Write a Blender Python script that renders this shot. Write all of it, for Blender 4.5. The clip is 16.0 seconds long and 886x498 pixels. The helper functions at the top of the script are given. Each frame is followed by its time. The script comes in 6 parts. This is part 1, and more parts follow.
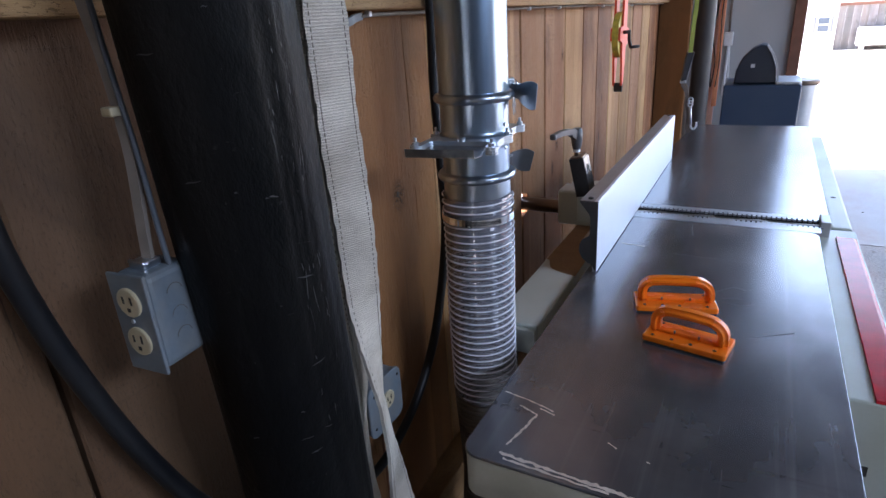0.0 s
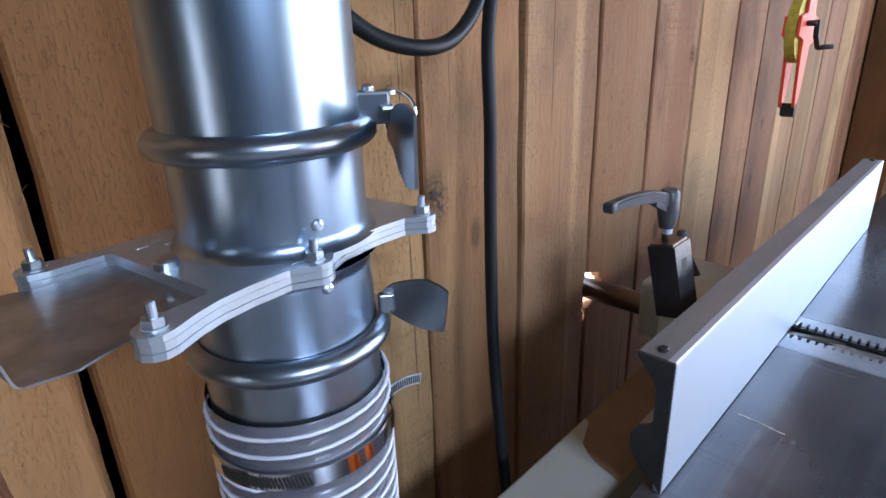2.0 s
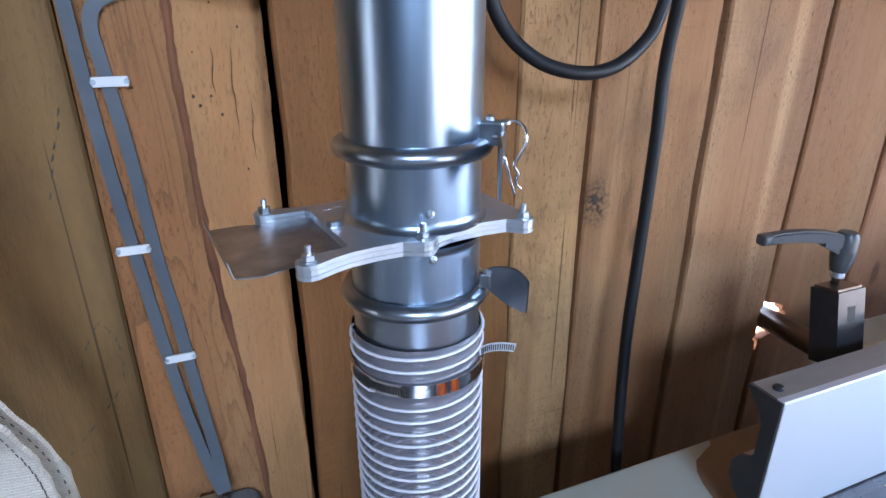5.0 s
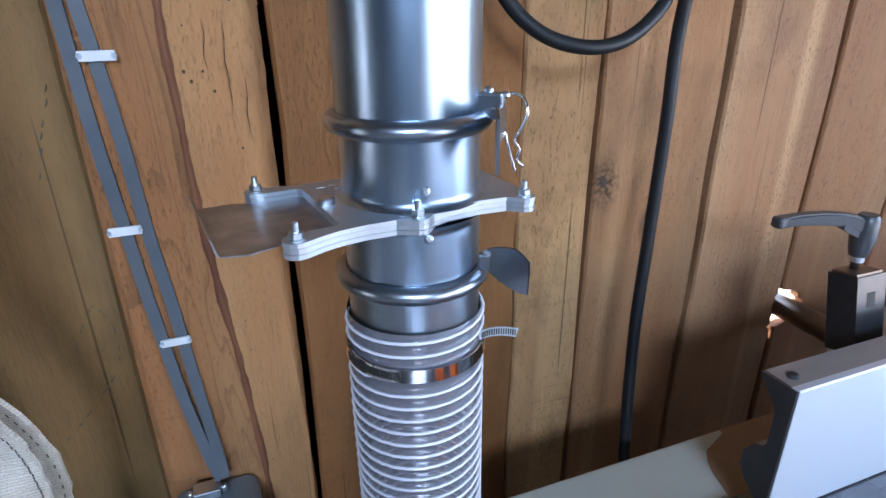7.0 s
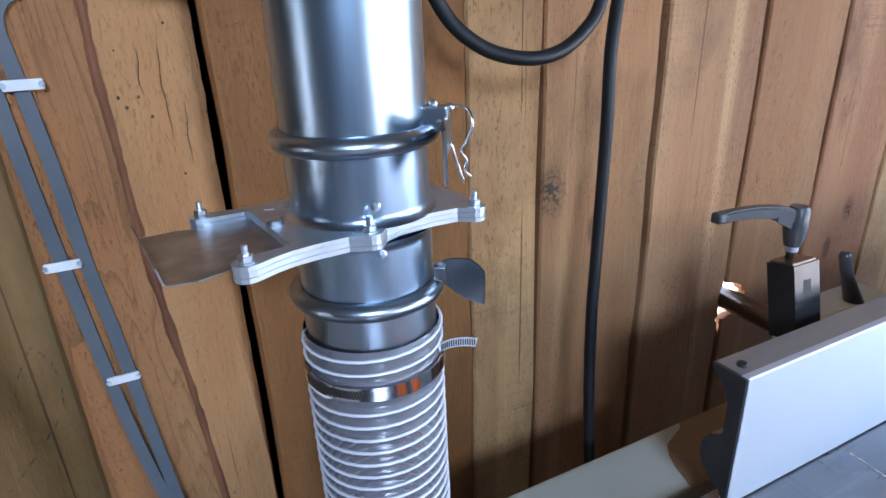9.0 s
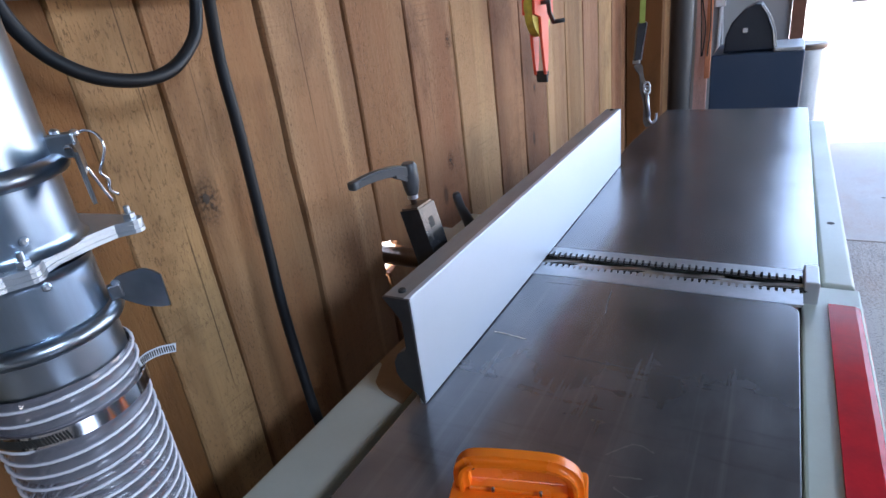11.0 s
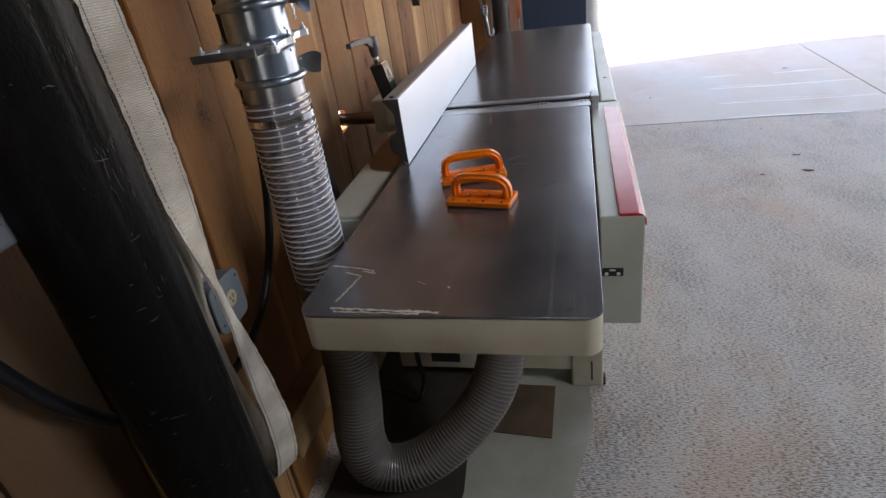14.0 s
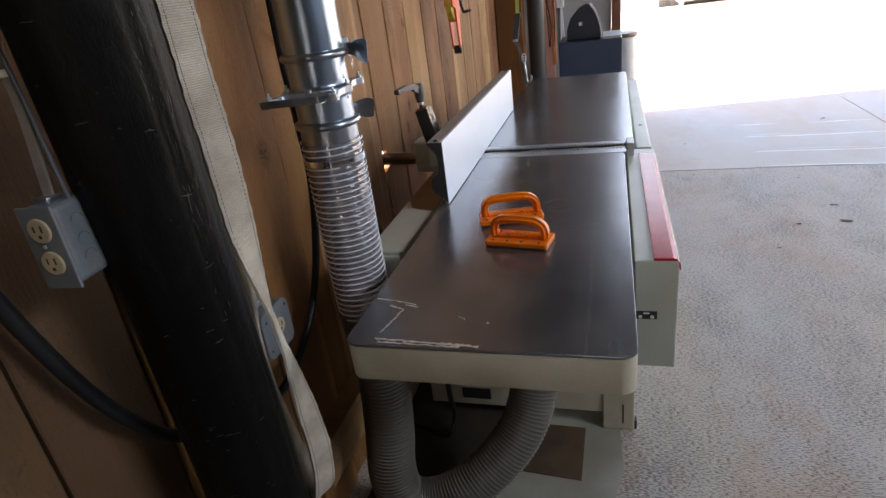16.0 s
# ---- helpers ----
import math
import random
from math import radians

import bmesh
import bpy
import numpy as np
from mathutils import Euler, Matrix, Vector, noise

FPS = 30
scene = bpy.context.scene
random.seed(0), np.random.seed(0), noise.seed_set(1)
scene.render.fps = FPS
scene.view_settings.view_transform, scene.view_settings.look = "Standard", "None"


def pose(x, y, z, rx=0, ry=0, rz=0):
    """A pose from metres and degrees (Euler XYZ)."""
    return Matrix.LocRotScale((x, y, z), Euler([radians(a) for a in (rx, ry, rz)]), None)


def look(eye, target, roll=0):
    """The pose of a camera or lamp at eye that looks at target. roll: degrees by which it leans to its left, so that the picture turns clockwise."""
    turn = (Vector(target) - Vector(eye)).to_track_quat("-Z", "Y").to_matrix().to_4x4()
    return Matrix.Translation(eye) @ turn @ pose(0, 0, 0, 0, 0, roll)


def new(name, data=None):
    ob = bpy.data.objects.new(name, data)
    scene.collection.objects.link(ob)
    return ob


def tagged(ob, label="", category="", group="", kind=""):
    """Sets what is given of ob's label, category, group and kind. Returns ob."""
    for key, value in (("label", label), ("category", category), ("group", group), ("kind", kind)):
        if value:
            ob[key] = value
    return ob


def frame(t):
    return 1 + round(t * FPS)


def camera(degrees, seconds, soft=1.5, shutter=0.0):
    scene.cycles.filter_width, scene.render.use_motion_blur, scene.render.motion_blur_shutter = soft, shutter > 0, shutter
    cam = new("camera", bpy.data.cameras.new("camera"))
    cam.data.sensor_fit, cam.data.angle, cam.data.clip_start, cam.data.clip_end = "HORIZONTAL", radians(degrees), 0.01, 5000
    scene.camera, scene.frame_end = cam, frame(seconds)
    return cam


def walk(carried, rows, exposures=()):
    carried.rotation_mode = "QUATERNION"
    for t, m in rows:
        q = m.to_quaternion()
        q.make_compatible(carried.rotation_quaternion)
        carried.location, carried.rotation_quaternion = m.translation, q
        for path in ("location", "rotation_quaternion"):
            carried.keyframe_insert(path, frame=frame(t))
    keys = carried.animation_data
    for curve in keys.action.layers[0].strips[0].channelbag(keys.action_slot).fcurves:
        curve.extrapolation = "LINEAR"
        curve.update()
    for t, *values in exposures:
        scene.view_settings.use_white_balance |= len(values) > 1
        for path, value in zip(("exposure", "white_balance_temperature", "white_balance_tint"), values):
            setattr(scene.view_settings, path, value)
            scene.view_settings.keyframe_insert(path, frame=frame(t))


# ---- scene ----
cam = camera(74.9, 16.0)
PATH = [
    (0, (0.322, -1.351, 1.478), (-0.592, 0.272, 0.749), -3.8),
    (0.5, (0.314, -1.198, 1.479), (-0.649, 0.406, 0.772), -3.6),
    (1, (0.315, -0.94, 1.474), (-0.698, 0.635, 0.772), -3.5),
    (1.5, (0.238, -0.687, 1.42), (-0.889, 0.806, 0.712), -2.8),
    (2, (0.207, -0.577, 1.41), (-1.101, 0.76, 0.703), -2.1),
    (2.5, (0.276, -0.577, 1.434), (-1.22, 0.548, 0.73), -1.4),
    (3, (0.345, -0.574, 1.459), (-1.293, 0.336, 0.76), -0.7),
    (3.5, (0.363, -0.574, 1.457), (-1.338, 0.199, 0.744), 0.0),
    (3.7, (0.357, -0.563, 1.466), (-1.355, 0.15, 0.717), 0.1),
    (6, (0.353, -0.552, 1.451), (-1.363, 0.133, 0.685), -0.1),
    (6.5, (0.349, -0.542, 1.446), (-1.361, 0.13, 0.656), -0.2),
    (7, (0.344, -0.539, 1.444), (-1.375, 0.113, 0.655), -0.5),
    (7.5, (0.346, -0.536, 1.442), (-1.37, 0.117, 0.648), -0.5),
    (8, (0.347, -0.54, 1.439), (-1.366, 0.113, 0.64), -0.3),
    (8.5, (0.344, -0.541, 1.437), (-1.368, 0.123, 0.643), -0.4),
    (9, (0.345, -0.539, 1.442), (-1.329, 0.266, 0.699), -2.2),
    (9.5, (0.431, -0.493, 1.472), (-1.131, 0.529, 0.754), -3.4),
    (10, (0.474, -0.419, 1.448), (-0.898, 0.841, 0.718), -4.9),
    (10.2, (0.464, -0.394, 1.445), (-0.82, 0.951, 0.708), -5.3),
    (12.3, (0.386, -1.268, 1.391), (-0.192, 0.439, 0.525), -9.9),
    (12.5, (0.358, -1.341, 1.363), (-0.176, 0.365, 0.467), -9.9),
    (13, (0.388, -1.42, 1.403), (-0.036, 0.32, 0.511), -8.0),
    (13.5, (0.456, -1.47, 1.427), (0.045, 0.275, 0.539), -8.0),
    (14, (0.473, -1.493, 1.419), (0.007, 0.206, 0.473), -8.5),
    (14.5, (0.481, -1.51, 1.425), (0.002, 0.194, 0.493), -8.6),
    (15, (0.482, -1.518, 1.43), (0.011, 0.204, 0.529), -8.2),
    (15.5, (0.471, -1.529, 1.435), (-0.022, 0.193, 0.544), -7.9),
    (16, (0.463, -1.549, 1.448), (-0.097, 0.188, 0.629), -7.6),
]
walk(cam, [(t, look(eye, target, roll)) for t, eye, target, roll in PATH],
     exposures=[(0.0, 2.75, 6350, 22), (0.5, 2.86, 6450, 23), (1.0, 3.05, 6500, 22), (2.0, 3.08, 6180, 19), (3.5, 3.28, 6150, 19), (6.0, 3.28, 5970, 18), (9.0, 3.30, 5970, 17), (9.5, 3.23, 5850, 18), (10.0, 3.01, 5780, 18), (11.5, 2.70, 6800, 19), (12.5, 2.26, 7800, 21), (13.0, 2.43, 7950, 22), (14.0, 2.50, 8150, 22), (16.0, 2.50, 8150, 22)])

# ---- light: open barn doors to the north and south, sun on the yard ----
SUN_TO = Vector((-0.60, -0.10, 0.79)).normalized()
world = bpy.data.worlds.new("sky")
scene.world = world
world.use_nodes = True
wn = world.node_tree.nodes
sky = wn.new("ShaderNodeTexSky")
sky.sky_type = 'NISHITA'
sky.sun_disc = False
sky.sun_elevation = math.asin(SUN_TO.z)
sky.sun_rotation = math.atan2(SUN_TO.x, SUN_TO.y)
wn["Background"].inputs["Strength"].default_value = 0.15
world.node_tree.links.new(sky.outputs[0], wn["Background"].inputs["Color"])

sun = new("sun", bpy.data.lights.new("sun", 'SUN'))
sun.data.energy = 5.0
sun.data.angle = radians(0.5)
sun.data.color = (1.0, 0.95, 0.87)
sun.matrix_world = look((0, 0, 8), Vector((0, 0, 8)) - SUN_TO)


def door_light(name, eye, target, wide, high, watts, color):
    lamp = new(name, bpy.data.lights.new(name, 'AREA'))
    lamp.data.shape = 'RECTANGLE'
    lamp.data.size, lamp.data.size_y = wide, high
    lamp.data.energy, lamp.data.color = watts, color
    lamp.matrix_world = look(eye, target)
    return lamp


door_light("sky_in_north_door", (2.55, 4.58, 2.45), (2.0, 0.0, 0.9), 3.9, 1.0, 10, (0.60, 0.80, 1.0))
door_light("sky_in_high_window", (4.56, -1.6, 3.4), (-0.3, -0.4, 1.1), 1.5, 0.9, 23, (0.62, 0.80, 1.0))


# ---- materials ----
def shade(name, color, rough=0.5, metal=0.0, tint=None, scale=8.0, stretch=(1, 1, 1), amount=0.35,
          grain=0.0, grain_scale=120.0, bump=0.1, rough_var=0.1, spread=0.0, coat=0.0, bump_dist=0.002):
    """A surface with broad stains, fine grain, relief and, with spread, a shift from piece to piece."""
    m = bpy.data.materials.new(name)
    m.use_nodes = True
    n, l = m.node_tree.nodes, m.node_tree.links
    b = n["Principled BSDF"]
    b.inputs["Metallic"].default_value = metal
    b.inputs["Coat Weight"].default_value = coat
    co = n.new("ShaderNodeTexCoord")
    mp = n.new("ShaderNodeMapping")
    mp.inputs["Scale"].default_value = stretch
    l.new(co.outputs["Object"], mp.inputs["Vector"])
    vec = mp.outputs["Vector"]
    info = n.new("ShaderNodeObjectInfo")
    if spread:
        add = n.new("ShaderNodeVectorMath")
        add.operation = 'MULTIPLY_ADD'
        l.new(info.outputs["Random"], add.inputs[0])
        add.inputs[1].default_value = (37, 51, 23)
        l.new(vec, add.inputs[2])
        vec = add.outputs[0]
    big = n.new("ShaderNodeTexNoise")
    big.inputs["Scale"].default_value = scale
    big.inputs["Detail"].default_value = 5
    l.new(vec, big.inputs["Vector"])
    fine = n.new("ShaderNodeTexNoise")
    fine.inputs["Scale"].default_value = grain_scale
    fine.inputs["Detail"].default_value = 6
    fine.inputs["Roughness"].default_value = 0.65
    l.new(vec, fine.inputs["Vector"])
    tint = tint or tuple(c * 0.6 for c in color)
    mix = n.new("ShaderNodeMix")
    mix.data_type = 'RGBA'
    mix.inputs["A"].default_value = (*color, 1)
    mix.inputs["B"].default_value = (*tint, 1)
    ramp = n.new("ShaderNodeMapRange")
    ramp.inputs["From Min"].default_value, ramp.inputs["From Max"].default_value = 0.38, 0.68
    ramp.inputs["To Max"].default_value = amount
    l.new(big.outputs["Fac"], ramp.inputs["Value"])
    l.new(ramp.outputs["Result"], mix.inputs["Factor"])
    out = mix.outputs["Result"]
    hsv = n.new("ShaderNodeHueSaturation")
    l.new(out, hsv.inputs["Color"])
    val = n.new("ShaderNodeMath")
    val.operation = 'MULTIPLY_ADD'
    l.new(fine.outputs["Fac"], val.inputs[0])
    val.inputs[1].default_value, val.inputs[2].default_value = grain * 2, 1 - grain
    vout = val.outputs[0]
    if spread:
        sp = n.new("ShaderNodeMath")
        sp.operation = 'MULTIPLY_ADD'
        l.new(info.outputs["Random"], sp.inputs[0])
        sp.inputs[1].default_value, sp.inputs[2].default_value = spread * 2, 1 - spread
        mul = n.new("ShaderNodeMath")
        mul.operation = 'MULTIPLY'
        l.new(vout, mul.inputs[0])
        l.new(sp.outputs[0], mul.inputs[1])
        vout = mul.outputs[0]
    l.new(vout, hsv.inputs["Value"])
    l.new(hsv.outputs["Color"], b.inputs["Base Color"])
    rr = n.new("ShaderNodeMath")
    rr.operation = 'MULTIPLY_ADD'
    rr.use_clamp = True
    l.new(big.outputs["Fac"], rr.inputs[0])
    rr.inputs[1].default_value, rr.inputs[2].default_value = rough_var * 2, rough - rough_var
    l.new(rr.outputs[0], b.inputs["Roughness"])
    if bump:
        bp = n.new("ShaderNodeBump")
        bp.inputs["Strength"].default_value = bump
        bp.inputs["Distance"].default_value = bump_dist
        l.new(fine.outputs["Fac"], bp.inputs["Height"])
        l.new(bp.outputs["Normal"], b.inputs["Normal"])
    return m


def wood(name, light, dark, spread=0.2, ring=9.0, rough=0.75, knots=True, axis=2, sap=0.0, rings_by=0.12, sawn_by=1.0):
    """Sawn boards: long streaks, curved growth rings, saw marks, pin holes and knots; grain runs along the axis. sap: pale stripes."""
    m = bpy.data.materials.new(name)
    m.use_nodes = True
    n, l = m.node_tree.nodes, m.node_tree.links
    b = n["Principled BSDF"]
    b.inputs["Roughness"].default_value = rough
    b.inputs["Specular IOR Level"].default_value = 0.35
    co = n.new("ShaderNodeTexCoord")
    info = n.new("ShaderNodeObjectInfo")
    off = n.new("ShaderNodeVectorMath")
    off.operation = 'MULTIPLY_ADD'
    l.new(info.outputs["Random"], off.inputs[0])
    off.inputs[1].default_value = (17, 29, 41)
    l.new(co.outputs["Object"], off.inputs[2])

    def mapped(long, cross):
        mp = n.new("ShaderNodeMapping")
        s = [cross, cross, cross]
        s[axis] = long
        mp.inputs["Scale"].default_value = s
        l.new(off.outputs[0], mp.inputs["Vector"])
        return mp.outputs["Vector"]

    def noise_of(vec, scale, detail=4, rough_=0.6, bend=0.0):
        t = n.new("ShaderNodeTexNoise")
        t.inputs["Scale"].default_value, t.inputs["Detail"].default_value = scale, detail
        t.inputs["Roughness"].default_value, t.inputs["Distortion"].default_value = rough_, bend
        l.new(vec, t.inputs["Vector"])
        return t.outputs["Fac"]

    def ranged(v, a, c, lo, hi):
        r = n.new("ShaderNodeMapRange")
        for k, x in (("From Min", a), ("From Max", c), ("To Min", lo), ("To Max", hi)):
            r.inputs[k].default_value = x
        l.new(v, r.inputs["Value"])
        return r.outputs["Result"]

    def mixed(fac, a, c):
        x = n.new("ShaderNodeMix")
        x.data_type = 'RGBA'
        l.new(fac, x.inputs["Factor"])
        for k, v in (("A", a), ("B", c)):
            if isinstance(v, tuple):
                x.inputs[k].default_value = (*v, 1)
            else:
                l.new(v, x.inputs[k])
        return x.outputs["Result"]

    ring_dark = tuple(c * 0.55 for c in dark)
    wide = noise_of(mapped(0.26, 5.5), 1.0, 3, 0.45, 0.25)
    col = mixed(ranged(wide, 0.40, 0.60, 0.0, 1.0), light, dark)
    if sap:
        pale = noise_of(mapped(0.16, 8.0), 1.0, 1, 0.4)
        col = mixed(ranged(pale, 0.545, 0.575, 0.0, sap), col, tuple(min(1, c * k) for c, k in zip(light, (1.18, 1.24, 1.26))))
    red = noise_of(mapped(0.9, 3.0), 1.0, 3)
    col = mixed(ranged(red, 0.44, 0.66, 0.0, 0.45), col, (dark[0] * 1.32, dark[1] * 1.0, dark[2] * 0.8))
    rings = noise_of(mapped(0.7, 9.0), ring / 9.0, 2, 0.45, 0.6)
    saw1 = n.new("ShaderNodeMath")
    saw1.operation = 'MULTIPLY'
    l.new(rings, saw1.inputs[0])
    saw1.inputs[1].default_value = 14.0
    fr1 = n.new("ShaderNodeMath")
    fr1.operation = 'FRACT'
    l.new(saw1.outputs[0], fr1.inputs[0])
    col = mixed(ranged(fr1.outputs[0], 0.72, 1.0, 0.0, rings_by * 2.2), col, ring_dark)
    streak = noise_of(mapped(1.0, 60.0), 1.0, 6, 0.7)
    col = mixed(ranged(streak, 0.5, 0.8, 0.0, 0.10), col, ring_dark)
    if knots:
        vo = n.new("ShaderNodeTexVoronoi")
        vo.inputs["Scale"].default_value = 1.0
        l.new(mapped(2.4, 5.2), vo.inputs["Vector"])
        col = mixed(ranged(vo.outputs["Distance"], 0.06, 0.30, 0.35, 0.0), col, (dark[0] * 0.8, dark[1] * 0.6, dark[2] * 0.5))
        col = mixed(ranged(vo.outputs["Distance"], 0.04, 0.085, 0.8, 0.0), col, tuple(c * 0.3 for c in dark))
    slant = n.new("ShaderNodeMapping")
    s = [5.0, 5.0, 5.0]
    s[axis] = 230.0
    slant.inputs["Scale"].default_value = s
    slant.inputs["Rotation"].default_value = (radians(9), 0, 0)
    l.new(off.outputs[0], slant.inputs["Vector"])
    saw = noise_of(slant.outputs["Vector"], 1.0, 3)
    where = noise_of(mapped(2.6, 5.0), 1.0, 4, 0.6)
    sawn = n.new("ShaderNodeMath")
    sawn.operation = 'MULTIPLY'
    l.new(ranged(saw, 0.54, 0.70, 0.0, 0.55 * sawn_by), sawn.inputs[0])
    l.new(ranged(where, 0.50, 0.64, 0.0, 1.0), sawn.inputs[1])
    col = mixed(sawn.outputs[0], col, ring_dark)
    torn = noise_of(mapped(110.0, 330.0), 1.0, 3, 0.65)
    torn_dark = n.new("ShaderNodeMath")
    torn_dark.operation = 'MULTIPLY'
    l.new(ranged(torn, 0.56, 0.64, 0.0, 0.75 * sawn_by), torn_dark.inputs[0])
    l.new(ranged(noise_of(mapped(4.0, 9.0), 1.0, 4, 0.6), 0.40, 0.60, 0.22, 1.0), torn_dark.inputs[1])
    col = mixed(torn_dark.outputs[0], col, tuple(c * 0.32 for c in dark))
    check = noise_of(mapped(1.1, 130.0), 1.0, 2, 0.4)
    col = mixed(ranged(check, 0.735, 0.76, 0.0, 0.8), col, tuple(c * 0.22 for c in dark))
    dust = noise_of(mapped(1.5, 2.5), 1.0, 6, 0.7)
    col = mixed(ranged(dust, 0.50, 0.75, 0.0, 0.25), col, tuple(min(1, c * 1.25) for c in light))
    stain = noise_of(mapped(2.2, 3.5), 1.0, 5, 0.65, 0.5)
    col = mixed(ranged(stain, 0.54, 0.70, 0.0, 0.6), col, ring_dark)
    hsv = n.new("ShaderNodeHueSaturation")
    l.new(col, hsv.inputs["Color"])
    l.new(ranged(info.outputs["Random"], 0, 1, 1 - spread, 1 + spread), hsv.inputs["Value"])
    swap = n.new("ShaderNodeMath")
    swap.operation = 'FRACT'
    tenfold = n.new("ShaderNodeMath")
    tenfold.operation = 'MULTIPLY'
    tenfold.inputs[1].default_value = 13.7
    l.new(info.outputs["Random"], tenfold.inputs[0])
    l.new(tenfold.outputs[0], swap.inputs[0])
    l.new(ranged(swap.outputs[0], 0, 1, 0.5 - 0.06 * spread, 0.5 + 0.06 * spread), hsv.inputs["Hue"])
    l.new(hsv.outputs["Color"], b.inputs["Base Color"])
    bp = n.new("ShaderNodeBump")
    bp.inputs["Strength"].default_value = 0.5
    bp.inputs["Distance"].default_value = 0.004
    pores = noise_of(mapped(24.0, 160.0), 1.0, 3)
    mul = n.new("ShaderNodeMath")
    mul.operation = 'ADD'
    l.new(pores, mul.inputs[0])
    deep = n.new("ShaderNodeMath")
    deep.operation = 'MULTIPLY_ADD'
    l.new(torn_dark.outputs[0], deep.inputs[0])
    deep.inputs[1].default_value = -3.4
    l.new(sawn.outputs[0], deep.inputs[2])
    l.new(deep.outputs[0], mul.inputs[1])
    l.new(mul.outputs[0], bp.inputs["Height"])
    l.new(bp.outputs["Normal"], b.inputs["Normal"])
    return m


M = {}
M["plank"] = wood("barn_board", (0.360, 0.186, 0.085), (0.226, 0.104, 0.044), spread=0.17, sap=0.75, rings_by=0.06, sawn_by=0.8)
M["plank_red"] = wood("red_barn_board", (0.300, 0.124, 0.042), (0.160, 0.058, 0.018), spread=0.18, sawn_by=0.45, rings_by=0.05)
M["plank_pale"] = wood("pale_barn_board", (0.46, 0.265, 0.124), (0.28, 0.140, 0.060), spread=0.08, sap=0.9, sawn_by=0.9, rings_by=0.06)
M["stud"] = wood("pale_sawn_board", (0.49, 0.288, 0.124), (0.36, 0.190, 0.075), spread=0.05, sawn_by=0.38, rings_by=0.04)
M["stud_ring"] = wood("ringed_board", (0.41, 0.217, 0.088), (0.285, 0.134, 0.050), spread=0.05, ring=16, rings_by=0.30, sawn_by=0.6)
M["panel"] = wood("yellow_panel", (0.285, 0.172, 0.064), (0.205, 0.114, 0.042), spread=0.03, knots=False, rings_by=0.04, sawn_by=0.2)
M["girt"] = wood("girt_timber", (0.39, 0.238, 0.105), (0.265, 0.146, 0.062), spread=0.08, axis=1)
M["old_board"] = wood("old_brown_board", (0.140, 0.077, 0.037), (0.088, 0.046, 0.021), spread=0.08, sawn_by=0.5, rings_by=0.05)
M["batten"] = wood("batten", (0.12, 0.07, 0.04), (0.07, 0.04, 0.02), knots=False)
M["steel"] = shade("galvanised_duct", (0.40, 0.50, 0.61), 0.298, 1.0, (0.27, 0.36, 0.47), 40, (1, 1, 0.03), 0.85, 0.14, 150, 0.02, 0.012)
M["lever_steel"] = shade("dark_lever_steel", (0.29, 0.315, 0.345), 0.30, 1.0, (0.15, 0.165, 0.185), 20, amount=0.6, grain=0.06, bump=0.03, rough_var=0.015)
M["clamp"] = shade("clamp_steel", (0.40, 0.455, 0.51), 0.31, 1.0, (0.26, 0.29, 0.33), 30, grain=0.06, bump=0.03, rough_var=0.02)
M["plate"] = shade("laser_cut_plate", (0.60, 0.65, 0.70), 0.42, 0.85, (0.42, 0.45, 0.48), 18, amount=0.6, grain=0.08, bump=0.04)
M["slide"] = shade("worn_slide_plate", (0.25, 0.265, 0.28), 0.36, 0.9, (0.55, 0.54, 0.52), 34, amount=0.7, grain=0.16, bump=0.05)
M["zinc"] = shade("zinc_bolts", (0.70, 0.76, 0.82), 0.31, 1.0, scale=60, grain=0.05, bump=0.02, rough_var=0.02)
M["chrome"] = shade("polished_band", (0.80, 0.80, 0.80), 0.12, 1.0, scale=50, grain=0.03, bump=0.0)
M["rib"] = shade("white_hose_rib", (0.80, 0.80, 0.86), 0.22, 0.0, (0.60, 0.60, 0.62), 12, amount=0.4, bump=0.0)
M["lip"] = shade("milled_lip", (0.46, 0.48, 0.52), 0.36, 0.7, scale=20, grain=0.06, bump=0.03)
M["cutter"] = shade("cutterhead_steel", (0.52, 0.49, 0.46), 0.31, 1.0, scale=25, grain=0.1, bump=0.05, rough_var=0.02)
M["cream"] = shade("machine_cream_paint", (0.52, 0.485, 0.38), 0.42, 0.0, (0.33, 0.29, 0.20), 7, amount=0.6, grain=0.08, bump=0.08)
M["green"] = shade("machine_green_grey_paint", (0.47, 0.51, 0.46), 0.38, 0.0, (0.40, 0.40, 0.31), 5, amount=0.5, grain=0.05, bump=0.06)
M["red"] = shade("red_guard", (0.60, 0.024, 0.034), 0.20, 0.0, (0.38, 0.02, 0.030), 22, amount=0.6, grain=0.14, bump=0.08)
M["red"].node_tree.nodes["Principled BSDF"].inputs["Specular IOR Level"].default_value = 0.15
M["alu"] = shade("anodised_aluminium", (0.66, 0.70, 0.77), 0.5, 0.55, (0.60, 0.64, 0.70), 5, (6, 0.6, 1), 0.3, 0.02, 160, 0.015, 0.04)
M["alu_top"] = shade("dusty_aluminium", (0.36, 0.35, 0.34), 0.5, 0.6, (0.28, 0.27, 0.26), 10, (3, 0.6, 1), 0.6, 0.08, 90, 0.03, 0.06)
M["black"] = shade("black_plastic", (0.022, 0.022, 0.024), 0.42, 0.0, (0.05, 0.047, 0.043), 30, amount=0.4, grain=0.15, bump=0.08)
